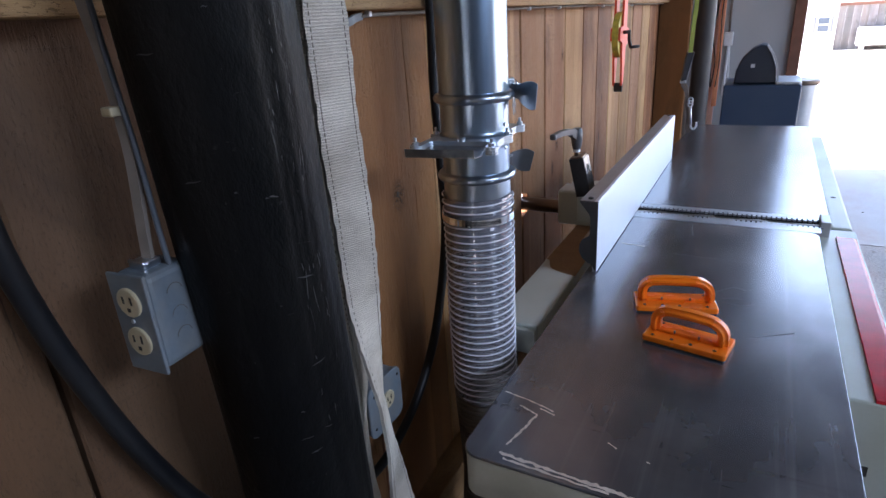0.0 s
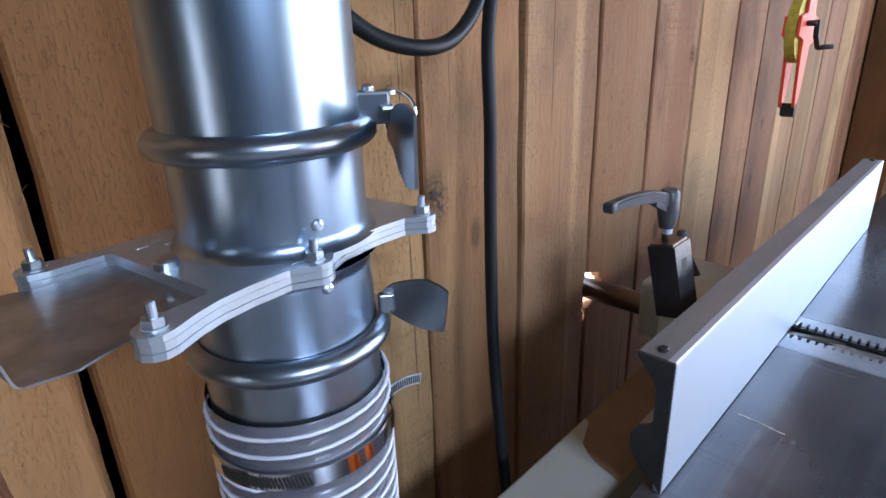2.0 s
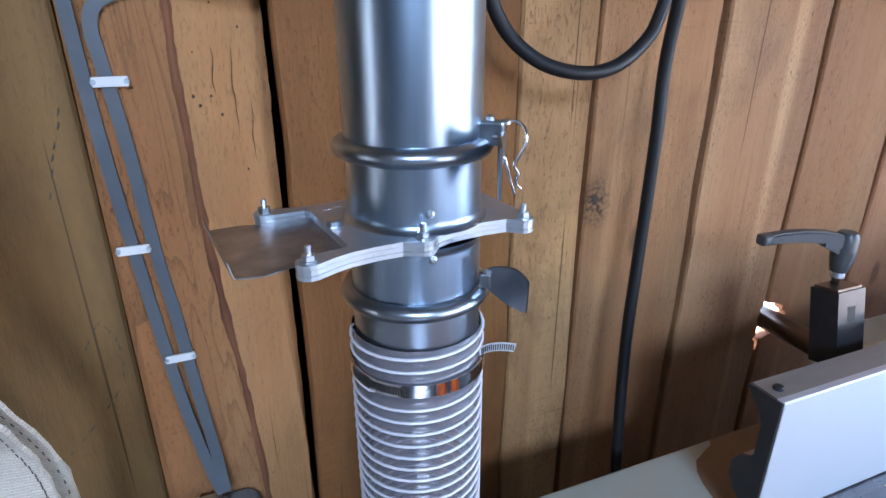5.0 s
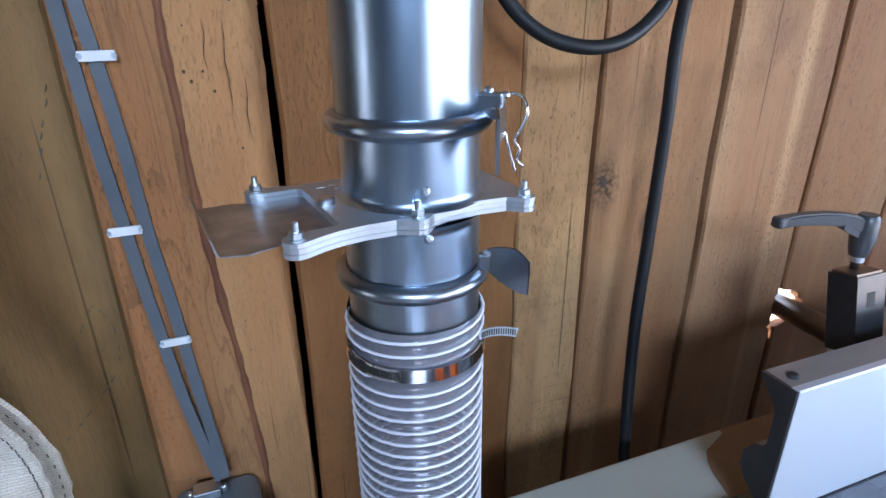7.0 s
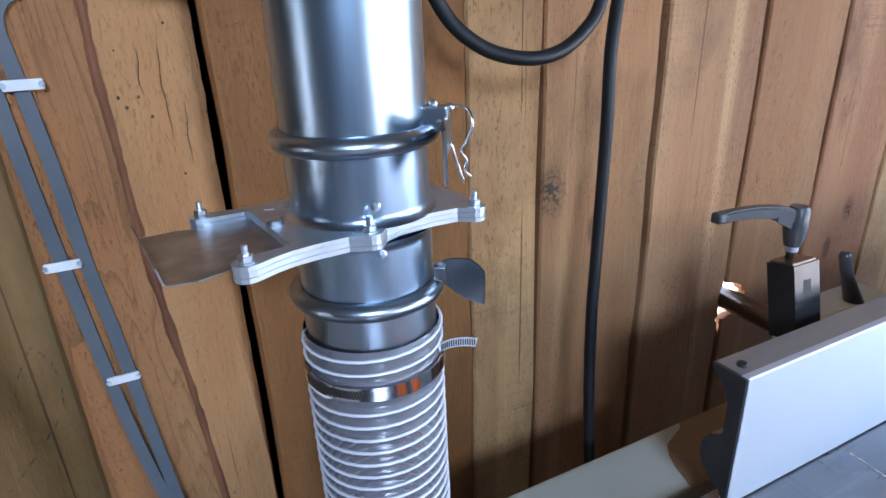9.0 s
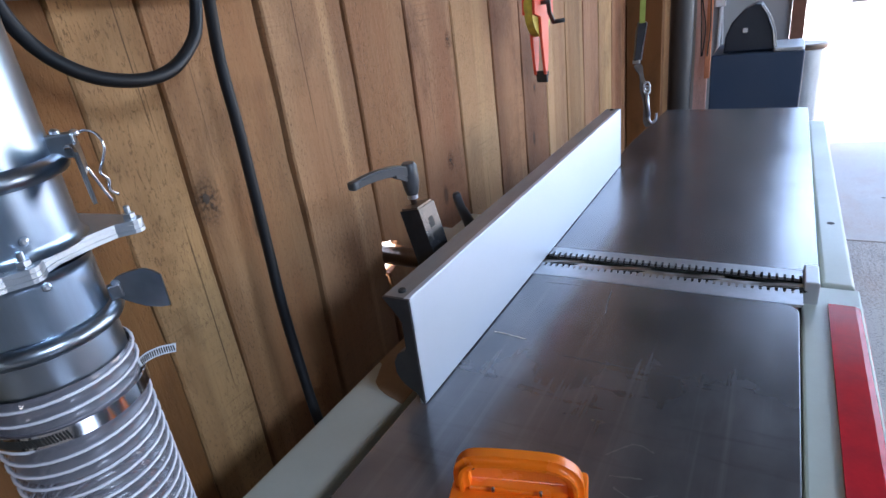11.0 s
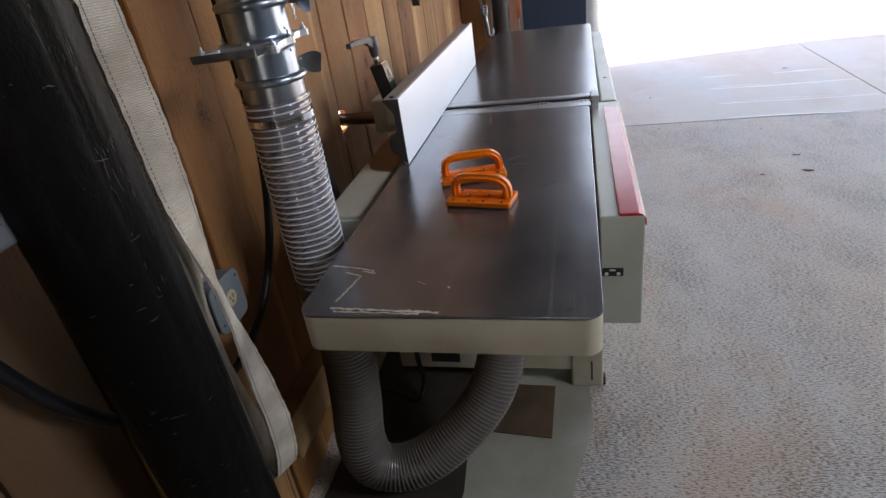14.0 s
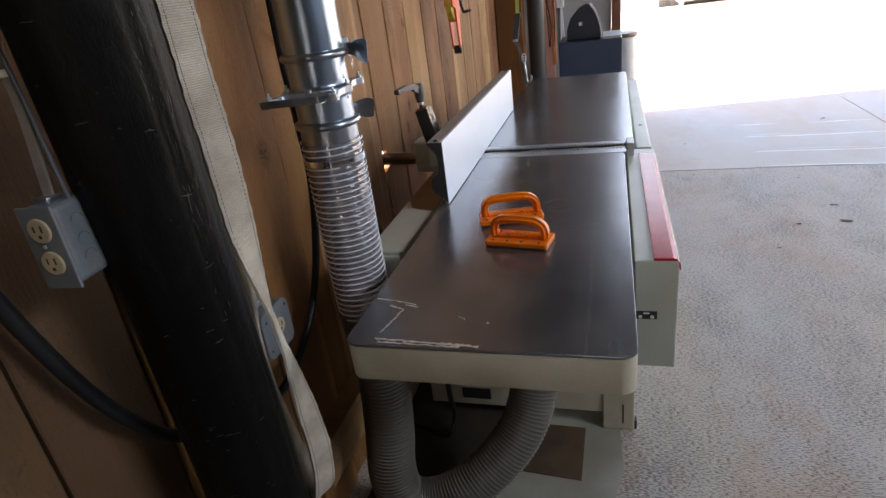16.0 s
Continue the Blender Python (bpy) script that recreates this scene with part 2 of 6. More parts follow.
M["lever"] = shade("grey_black_lever", (0.055, 0.057, 0.062), 0.34, 0.0, (0.09, 0.09, 0.095), 24, amount=0.4, grain=0.12, bump=0.16)
M["gloss_black"] = shade("glossy_black_block", (0.020, 0.021, 0.023), 0.20, 0.0, (0.035, 0.035, 0.038), 30, amount=0.4, grain=0.1, bump=0.04)
M["pencil"] = shade("grey_pencil", (0.075, 0.072, 0.062), 0.8, 0.0, (0.16, 0.12, 0.06), 90, amount=0.9)
M["knot"] = shade("dark_knot", (0.060, 0.032, 0.016), 0.7, 0.0, (0.025, 0.014, 0.008), 60, amount=0.8, grain=0.3, bump=0.4)
M["rubber"] = shade("black_cable", (0.008, 0.0085, 0.010), 0.46, 0.0, (0.03, 0.03, 0.03), 12, amount=0.3, grain=0.1, bump=0.05)
M["rubber"].node_tree.nodes["Principled BSDF"].inputs["Specular IOR Level"].default_value = 0.3
M["scuff"] = shade("grey_scuff", (0.052, 0.050, 0.050), 0.7, 0.0, scale=40, grain=0.3, bump=0.2)
M["orange"] = shade("orange_plastic", (1.0, 0.225, 0.010), 0.26, 0.0, (0.90, 0.165, 0.008), 14, amount=0.5, grain=0.05, bump=0.06)
M["neon"] = shade("orange_reel", (0.85, 0.09, 0.04), 0.4, 0.0, scale=14, amount=0.3, grain=0.04)
M["tape"] = shade("yellow_tape", (0.62, 0.47, 0.06), 0.5, 0.0, (0.30, 0.24, 0.05), 60, amount=0.6)
M["stitch"] = shade("dark_stitching", (0.12, 0.10, 0.08), 0.85, 0.0, scale=60, grain=0.2)
M["boxpaint"] = shade("blue_grey_box", (0.135, 0.168, 0.195), 0.5, 0.15, (0.21, 0.20, 0.18), 22, amount=0.6, grain=0.14, bump=0.12)
M["ivory"] = shade("ivory_socket", (0.50, 0.42, 0.27), 0.4, 0.0, (0.36, 0.29, 0.18), 40, amount=0.5)
# brown board taken near black to put the machine's shade into the colour
M["shade_board"] = shade("shade_dark_hardboard", (0.030, 0.020, 0.013), 0.8, 0.0, (0.016, 0.011, 0.008), 6, amount=0.7, grain=0.12)
M["slot"] = shade("dark_slot", (0.02, 0.018, 0.015), 0.6)
M["cable"] = shade("grey_sheathed_cable", (0.076, 0.090, 0.107), 0.45, 0.0, (0.115, 0.124, 0.130), 14, amount=0.5, grain=0.1)
M["oldcable"] = shade("dusty_cable", (0.20, 0.165, 0.135), 0.6, 0.0, (0.12, 0.10, 0.08), 30, amount=0.6, grain=0.1)
M["white"] = shade("white_plastic", (0.72, 0.74, 0.76), 0.4, 0.0, (0.55, 0.55, 0.54), 50, amount=0.4)
M["bar"] = shade("browned_steel_bar", (0.20, 0.155, 0.125), 0.35, 0.85, (0.13, 0.085, 0.06), 14, amount=0.7, grain=0.1)
M["sander"] = shade("dark_blue_cabinet", (0.030, 0.056, 0.105), 0.42, 0.0, (0.044, 0.068, 0.112), 5, amount=0.5, grain=0.08)
M["lightgrey"] = shade("pale_grey_metal", (0.52, 0.54, 0.56), 0.4, 0.4, scale=10, grain=0.05)
M["greywall"] = shade("grey_wall_panel", (0.40, 0.42, 0.43), 0.6, 0.0, (0.33, 0.345, 0.355), 2, amount=0.5, grain=0.05)
M["eastwall"] = shade("blue_grey_siding", (0.105, 0.130, 0.165), 0.6, 0.0, (0.075, 0.095, 0.12), 1.5, (1, 1, 0.3), 0.6, 0.08, 30, 0.1)
M["bark"] = shade("red_bark_edge", (0.20, 0.075, 0.03), 0.8, 0.0, (0.09, 0.03, 0.012), 30, (1, 1, 0.3), 0.8, 0.3, 90, 0.5)
M["rust"] = shade("rusty_brown_jamb", (0.20, 0.085, 0.05), 0.7, 0.0, (0.12, 0.05, 0.03), 9, amount=0.6, grain=0.15, bump=0.2)
M["pinkwood"] = wood("pinkish_stud", (0.80, 0.58, 0.49), (0.68, 0.45, 0.36), knots=False)
M["orangewood"] = wood("orange_lath", (0.74, 0.32, 0.17), (0.60, 0.23, 0.11), knots=False)
M["far_pole"] = shade("grey_black_pole", (0.026, 0.024, 0.025), 0.5, 0.0, (0.048, 0.043, 0.042), 7, (1, 1, 0.3), 0.7, 0.2, 60, 0.15)
M["hood"] = shade("blue_black_hood", (0.016, 0.023, 0.038), 0.45, 0.0, (0.030, 0.038, 0.052), 9, amount=0.5, grain=0.1)
M["grey_strap"] = shade("grey_brown_strap", (0.11, 0.088, 0.075), 0.85, 0.0, (0.05, 0.042, 0.036), 40, amount=0.7, grain=0.2)
M["lime"] = shade("lime_strap", (0.24, 0.28, 0.04), 0.75, 0.0, scale=40, grain=0.15)
M["rooms"] = shade("weathered_barn_lining", (0.10, 0.082, 0.068), 0.85, 0.0, (0.06, 0.048, 0.04), 1.2, (1, 1, 0.2), 0.7, 0.15, 30, 0.2)
# lower ribs: dust plus the shade under the table, both in the colour
M["shaded_dusty_rib"] = shade("shaded_dusty_hose_rib", (0.16, 0.142, 0.122), 0.6, 0.0, (0.10, 0.088, 0.075), 14, amount=0.6, bump=0.0)
M["siding"] = shade("white_siding", (0.74, 0.74, 0.72), 0.6, 0.0, (0.62, 0.62, 0.60), 3, amount=0.4)
M["fence"] = wood("grey_fence_board", (0.25, 0.225, 0.205), (0.17, 0.15, 0.135), knots=False)
M["glass"] = shade("dark_window", (0.10, 0.12, 0.14), 0.1)
M["roof"] = shade("grey_roofing", (0.22, 0.22, 0.23), 0.8, grain=0.15)
M["earth"] = shade("pale_gravel", (0.56, 0.54, 0.50), 0.95, 0.0, (0.47, 0.45, 0.41), 0.6, amount=0.6, grain=0.2, grain_scale=40)
M["joint"] = shade("joint_dirt", (0.16, 0.14, 0.125), 0.95, grain=0.2)
M["pale_line"] = shade("pale_floor_line", (0.84, 0.83, 0.81), 0.40, 0.0, (0.60, 0.58, 0.55), 5, amount=0.5, grain=0.15)
M["dust"] = shade("dusty_smooth_concrete", (0.34, 0.335, 0.285), 0.6, 0.0, (0.22, 0.20, 0.155), 3.5, amount=0.8, grain=0.1, grain_scale=60, bump=0.1)
M["brown_sheet"] = shade("flat_brown_sheet", (0.105, 0.062, 0.031), 0.85, 0.0, (0.045, 0.027, 0.015), 6, amount=0.7, grain=0.12)
# brown that stands in for the fence's shadow on the casting
M["fence_shade"] = shade("fence_shade_brown", (0.30, 0.20, 0.12), 0.9, 0.0, (0.20, 0.13, 0.075), 9, amount=0.7, grain=0.2, bump=0.3)
M["wear"] = shade("scraped_bare_metal", (0.68, 0.59, 0.50), 0.55, 0.2, (0.38, 0.31, 0.25), 30, amount=0.7, grain=0.25, bump=0.2)
M["aged_paint"] = shade("paint_smear", (0.16, 0.155, 0.15), 0.5, 0.3, scale=30, grain=0.2)


def woven(name, color, dark):
    """Woven strap: close cross ribs broken by warp threads, dirt in patches."""
    m = shade(name, color, 0.85, 0.0, dark, 11, (1, 1, 1.4), 0.75, 0.2, 160, 0.0)
    n, l = m.node_tree.nodes, m.node_tree.links
    co = n.new("ShaderNodeTexCoord")
    mp = n.new("ShaderNodeMapping")
    mp.inputs["Scale"].default_value = (90, 90, 330)
    l.new(co.outputs["Object"], mp.inputs["Vector"])
    t = n.new("ShaderNodeTexNoise")
    t.inputs["Scale"].default_value, t.inputs["Detail"].default_value = 1.0, 2
    l.new(mp.outputs["Vector"], t.inputs["Vector"])
    wave = n.new("ShaderNodeTexWave")
    wave.bands_direction = 'Z'
    wave.inputs["Scale"].default_value = 95
    wave.inputs["Distortion"].default_value = 3.5
    wave.inputs["Detail"].default_value = 2.0
    wave.inputs["Detail Scale"].default_value = 6.0
    l.new(co.outputs["Object"], wave.inputs["Vector"])
    add = n.new("ShaderNodeMath")
    add.operation = 'ADD'
    half = n.new("ShaderNodeMath")
    half.operation = 'MULTIPLY'
    half.inputs[1].default_value = 0.45
    l.new(t.outputs["Fac"], half.inputs[0])
    l.new(half.outputs[0], add.inputs[0])
    l.new(wave.outputs["Fac"], add.inputs[1])
    b = n["Principled BSDF"]
    src = b.inputs["Base Color"].links[0].from_socket
    r = n.new("ShaderNodeMapRange")
    r.inputs["From Min"].default_value, r.inputs["From Max"].default_value = 0.35, 1.0
    r.inputs["To Min"].default_value, r.inputs["To Max"].default_value = 0.26, 0.0
    l.new(add.outputs[0], r.inputs["Value"])
    x = n.new("ShaderNodeMix")
    x.data_type = 'RGBA'
    l.new(r.outputs["Result"], x.inputs["Factor"])
    l.new(src, x.inputs["A"])
    x.inputs["B"].default_value = (*dark, 1)
    l.new(x.outputs["Result"], b.inputs["Base Color"])
    bp = n.new("ShaderNodeBump")
    bp.inputs["Strength"].default_value, bp.inputs["Distance"].default_value = 0.8, 0.0015
    l.new(add.outputs[0], bp.inputs["Height"])
    l.new(bp.outputs["Normal"], b.inputs["Normal"])
    return m


def tarred():
    """Black tar wrap: lumpy, with greyed dust in patches, thin broken creases and pin specks."""
    m = shade("tarred_pole", (0.0034, 0.0034, 0.0036), 0.45, 0.0, (0.011, 0.010, 0.009), 6, (1, 1, 0.4), 0.8, 0.25, 14, 0.0, 0.14)
    n, l = m.node_tree.nodes, m.node_tree.links
    b = n["Principled BSDF"]
    b.inputs["Specular IOR Level"].default_value = 0.08
    co = n.new("ShaderNodeTexCoord")

    def noise_of(stretch, detail, rough_=0.6):
        mp = n.new("ShaderNodeMapping")
        mp.inputs["Scale"].default_value = stretch
        l.new(co.outputs["Object"], mp.inputs["Vector"])
        t = n.new("ShaderNodeTexNoise")
        t.inputs["Scale"].default_value, t.inputs["Detail"].default_value = 1.0, detail
        t.inputs["Roughness"].default_value = rough_
        l.new(mp.outputs["Vector"], t.inputs["Vector"])
        return t.outputs["Fac"]

    def ranged(v, a, c, lo, hi):
        r = n.new("ShaderNodeMapRange")
        for k, x in (("From Min", a), ("From Max", c), ("To Min", lo), ("To Max", hi)):
            r.inputs[k].default_value = x
        l.new(v, r.inputs["Value"])
        return r.outputs["Result"]

    def times(a, c):
        x = n.new("ShaderNodeMath")
        x.operation = 'MULTIPLY'
        l.new(a, x.inputs[0])
        l.new(c, x.inputs[1])
        return x.outputs[0]

    def line_of(v, half):
        x = n.new("ShaderNodeMath")
        x.operation = 'COMPARE'
        l.new(v, x.inputs[0])
        x.inputs[1].default_value, x.inputs[2].default_value = 0.5, half
        return x.outputs[0]

    src = b.inputs["Base Color"].links[0].from_socket
    crease = noise_of((4, 4, 20), 2, 0.6)
    masks = ((times(line_of(crease, 0.003), ranged(noise_of((60, 60, 60), 3), 0.58, 0.70, 0.0, 0.5)), (0.040, 0.038, 0.035)),
             (ranged(noise_of((150, 150, 120), 2), 0.74, 0.79, 0.0, 0.8), (0.050, 0.048, 0.044)),
             (times(ranged(noise_of((60, 60, 9), 4, 0.7), 0.54, 0.72, 0.0, 0.45), ranged(noise_of((6, 6, 3), 3), 0.50, 0.64, 0.0, 1.0)), (0.024, 0.023, 0.022)))
    for fac, grey in masks:
        x = n.new("ShaderNodeMix")
        x.data_type = 'RGBA'
        l.new(fac, x.inputs["Factor"])
        l.new(src, x.inputs["A"])
        x.inputs["B"].default_value = (*grey, 1)
        src = x.outputs["Result"]
    l.new(src, b.inputs["Base Color"])
    bp = n.new("ShaderNodeBump")
    bp.inputs["Strength"].default_value, bp.inputs["Distance"].default_value = 0.55, 0.010
    l.new(noise_of((16, 16, 9), 6, 0.62), bp.inputs["Height"])
    l.new(bp.outputs["Normal"], b.inputs["Normal"])
    return m


M["pole"] = tarred()
M["webbing"] = woven("grey_webbing", (0.66, 0.60, 0.51), (0.32, 0.275, 0.215))


def cast_iron():
    """Waxed, rubbed machine table: cloudy film, fine scratches both ways, rust-brown blush."""
    m = bpy.data.materials.new("cast_iron_table")
    m.use_nodes = True
    n, l = m.node_tree.nodes, m.node_tree.links
    b = n["Principled BSDF"]
    b.inputs["Metallic"].default_value = 0.7
    co = n.new("ShaderNodeTexCoord")

    def noise_of(stretch, detail, rough_=0.6, bend=0.0):
        mp = n.new("ShaderNodeMapping")
        mp.inputs["Scale"].default_value = stretch
        l.new(co.outputs["Object"], mp.inputs["Vector"])
        t = n.new("ShaderNodeTexNoise")
        t.inputs["Scale"].default_value, t.inputs["Detail"].default_value = 1.0, detail
        t.inputs["Roughness"].default_value, t.inputs["Distortion"].default_value = rough_, bend
        l.new(mp.outputs["Vector"], t.inputs["Vector"])
        return t.outputs["Fac"]

    def ranged(v, a, c, lo, hi):
        r = n.new("ShaderNodeMapRange")
        for k, x in (("From Min", a), ("From Max", c), ("To Min", lo), ("To Max", hi)):
            r.inputs[k].default_value = x
        l.new(v, r.inputs["Value"])
        return r.outputs["Result"]

    def mixed(fac, a, c):
        x = n.new("ShaderNodeMix")
        x.data_type = 'RGBA'
        l.new(fac, x.inputs["Factor"])
        for k, v in (("A", a), ("B", c)):
            if isinstance(v, tuple):
                x.inputs[k].default_value = (*v, 1)
            else:
                l.new(v, x.inputs[k])
        return x.outputs["Result"]

    cloud = noise_of((8, 5, 4), 4, 0.55)
    blush = noise_of((2.4, 1.4, 3), 3, 0.5)
    along = noise_of((70, 1.2, 20), 3, 0.6)
    across = noise_of((4, 40, 20), 4, 0.65)
    col = mixed(ranged(blush, 0.36, 0.68, 0.0, 1.0), (0.165, 0.168, 0.186), (0.122, 0.122, 0.130))
    col = mixed(ranged(cloud, 0.36, 0.72, 0.0, 0.75), col, (0.285, 0.285, 0.300))
    col = mixed(ranged(along, 0.54, 0.78, 0.0, 0.26), col, (0.46, 0.45, 0.45))
    col = mixed(ranged(across, 0.56, 0.74, 0.0, 0.34), col, (0.075, 0.066, 0.064))
    l.new(col, b.inputs["Base Color"])
    l.new(ranged(cloud, 0.28, 0.74, 0.200, 0.262), b.inputs["Roughness"])
    return m


M["iron"] = cast_iron()


def concrete(name, pitted, rough, relief):
    """Broom-finished slab: short dark pits drawn out along x, beige and grey patches."""
    m = bpy.data.materials.new(name)
    m.use_nodes = True
    n, l = m.node_tree.nodes, m.node_tree.links
    b = n["Principled BSDF"]
    co = n.new("ShaderNodeTexCoord")

    def noise_of(scale, stretch, detail, rough_=0.6):
        mp = n.new("ShaderNodeMapping")
        mp.inputs["Scale"].default_value = stretch
        l.new(co.outputs["Object"], mp.inputs["Vector"])
        t = n.new("ShaderNodeTexNoise")
        t.inputs["Scale"].default_value, t.inputs["Detail"].default_value = scale, detail
        t.inputs["Roughness"].default_value = rough_
        l.new(mp.outputs["Vector"], t.inputs["Vector"])
        return t.outputs["Fac"]

    def mixed(v, lo, hi, top, a, c):
        r = n.new("ShaderNodeMapRange")
        for k, x in (("From Min", lo), ("From Max", hi), ("To Max", top)):
            r.inputs[k].default_value = x
        l.new(v, r.inputs["Value"])
        x = n.new("ShaderNodeMix")
        x.data_type = 'RGBA'
        l.new(r.outputs["Result"], x.inputs["Factor"])
        for k, v2 in (("A", a), ("B", c)):
            if isinstance(v2, tuple):
                x.inputs[k].default_value = (*v2, 1)
            else:
                l.new(v2, x.inputs[k])
        return x.outputs["Result"]

    patch = noise_of(1.0, (1.5, 0.35, 1), 3)
    pits = noise_of(1.0, (72, 235, 1), 2, 0.6)
    dense = noise_of(1.0, (2.6, 1.8, 1), 5, 0.65)
    sand = noise_of(240, (1, 1, 1), 3)
    blot = noise_of(3.5, (1, 1, 1), 6, 0.7)
    rusty = noise_of(1.0, (1.6, 1.0, 1), 5, 0.7)
    deep = n.new("ShaderNodeMath")
    deep.operation = 'MULTIPLY_ADD'
    l.new(dense, deep.inputs[0])
    deep.inputs[1].default_value = 0.34
    l.new(pits, deep.inputs[2])
    col = mixed(patch, 0.42, 0.60, 1.0, (0.50, 0.415, 0.345), (0.475, 0.440, 0.410))
    col = mixed(blot, 0.50, 0.72, 0.5, col, (0.58, 0.52, 0.46))
    col = mixed(rusty, 0.52, 0.68, 0.75, col, (0.47, 0.320, 0.235))
    dark = mixed(rusty, 0.46, 0.60, 1.0, (0.165, 0.145, 0.130), (0.19, 0.110, 0.072))
    col = mixed(deep.outputs[0], 0.69, 0.76, 0.95 * pitted, col, dark)
    col = mixed(sand, 0.52, 0.75, 0.35, col, (0.30, 0.27, 0.245))
    col = mixed(noise_of(1.0, (26, 26, 1), 2), 0.745, 0.775, 0.8 * pitted, col, (0.07, 0.06, 0.05))
    col = mixed(noise_of(1.0, (16, 30, 1), 4, 0.65), 0.68, 0.76, 0.6 * pitted, col, (0.66, 0.64, 0.60))
    col = mixed(noise_of(1.0, (60, 1.4, 1), 2, 0.4), 0.72, 0.78, 0.5, col, (0.60, 0.575, 0.54))
    l.new(col, b.inputs["Base Color"])
    b.inputs["Roughness"].default_value = rough
    bp = n.new("ShaderNodeBump")
    bp.inputs["Strength"].default_value = relief
    bp.inputs["Distance"].default_value = 0.004
    bp.invert = True
    l.new(deep.outputs[0], bp.inputs["Height"])
    l.new(bp.outputs["Normal"], b.inputs["Normal"])
    return m


M["concrete"] = concrete("broomed_concrete", 1.0, 0.55, 0.75)
M["smooth_concrete"] = concrete("trowelled_concrete", 0.2, 0.46, 0.2)


def clear_plastic(name, color, body, rough):
    """Thin plastic film: mostly see-through, a little cloudy, with its own gloss."""
    m = bpy.data.materials.new(name)
    m.use_nodes = True
    n, l = m.node_tree.nodes, m.node_tree.links
    b = n["Principled BSDF"]
    b.inputs["Base Color"].default_value = (*color, 1)
    b.inputs["Roughness"].default_value = 0.6
    b.inputs["Specular IOR Level"].default_value = 0.0
    clear = n.new("ShaderNodeBsdfTransparent")
    clear.inputs["Color"].default_value = (0.82, 0.82, 0.85, 1)
    mix = n.new("ShaderNodeMixShader")
    mix.inputs[0].default_value = body
    l.new(clear.outputs[0], mix.inputs[1])
    l.new(b.outputs[0], mix.inputs[2])
    gloss = n.new("ShaderNodeBsdfGlossy")
    gloss.inputs["Roughness"].default_value = rough
    fresnel = n.new("ShaderNodeFresnel")
    fresnel.inputs["IOR"].default_value = 2.3
    top = n.new("ShaderNodeMixShader")
    l.new(fresnel.outputs[0], top.inputs[0])
    l.new(mix.outputs[0], top.inputs[1])
    l.new(gloss.outputs[0], top.inputs[2])
    l.new(top.outputs[0], n["Material Output"].inputs["Surface"])
    return m


M["film"] = clear_plastic("clear_hose_film", (0.46, 0.44, 0.50), 0.32, 0.07)
# lower film: dust brown, darkened further in place of the table's shade
M["shaded_dusty_film"] = clear_plastic("shaded_dusty_hose_film", (0.045, 0.038, 0.032), 0.9, 0.35)


# ---- building helpers ----
def finish(bm, smooth=False):
    bmesh.ops.recalc_face_normals(bm, faces=bm.faces)
    if smooth:
        for f in bm.faces:
            f.smooth = True
    return bm


def part(name, bm, material, parent=None, label="", category="", kind="", group="", sharp=None):
    me = bpy.data.meshes.new(name)
    bm.to_mesh(me)
    bm.free()
    me.materials.append(material)
    if sharp is not None:
        me.set_sharp_from_angle(angle=radians(sharp))
    ob = new(name, me)
    if parent is not None:
        ob.parent = parent
    return tagged(ob, label, category, group, kind)


def thing(name, label, category, m=None, group="", kind=""):
    ob = new(name)
    ob.empty_display_size = 0.05
    if m is not None:
        ob.matrix_world = m
    return tagged(ob, label, category, group, kind)


def box(x0, x1, y0, y1, z0, z1, bevel=0.0, seg=2, bm=None):
    own = bm is None
    bm = bm or bmesh.new()
    r = bmesh.ops.create_cube(bm, size=1.0)
    bmesh.ops.scale(bm, vec=(x1 - x0, y1 - y0, z1 - z0), verts=r["verts"])
    bmesh.ops.translate(bm, vec=((x0 + x1) / 2, (y0 + y1) / 2, (z0 + z1) / 2), verts=r["verts"])
    if bevel:
        es = list({e for v in r["verts"] for e in v.link_edges})
        bmesh.ops.bevel(bm, geom=es, offset=bevel, segments=seg, affect='EDGES', profile=0.5)
    return bm


def lathe(rings, seg=48, cap=True, bm=None, m=None):
    """A body turned about z from (radius, z) pairs."""
    bm = bm or bmesh.new()
    loops = []
    for r, z in rings:
        loops.append([bm.verts.new((r * math.cos(a), r * math.sin(a), z)) for a in [2 * math.pi * i / seg for i in range(seg)]])
    for a, b in zip(loops, loops[1:]):
        for i in range(seg):
            bm.faces.new((a[i], a[(i + 1) % seg], b[(i + 1) % seg], b[i]))
    if cap:
        bm.faces.new(list(reversed(loops[0])))
        bm.faces.new(loops[-1])
    if m is not None:
        bmesh.ops.transform(bm, matrix=m, verts=[v for lp in loops for v in lp])
    return finish(bm)


def smooth_path(points, steps=8):
    """Catmull-Rom through the points."""
    P = [Vector(p) for p in points]
    P = [P[0] * 2 - P[1]] + P + [P[-1] * 2 - P[-2]]
    out = []
    for i in range(1, len(P) - 2):
        a, b, c, d = P[i - 1:i + 3]
        for k in range(steps):
            t = k / steps
            out.append(0.5 * ((2 * b) + (c - a) * t + (2 * a - 5 * b + 4 * c - d) * t * t + (3 * b - a - 3 * c + d) * t ** 3))
    out.append(P[-2])
    return out


def frames_along(path):
    """Tangent and two normals at each point, carried on without twist."""
    n = len(path)
    tans = [(path[min(i + 1, n - 1)] - path[max(i - 1, 0)]).normalized() for i in range(n)]
    u = tans[0].orthogonal().normalized()
    out = []
    for t in tans:
        u = (u - t * u.dot(t)).normalized()
        out.append((t, u, t.cross(u)))
    return out


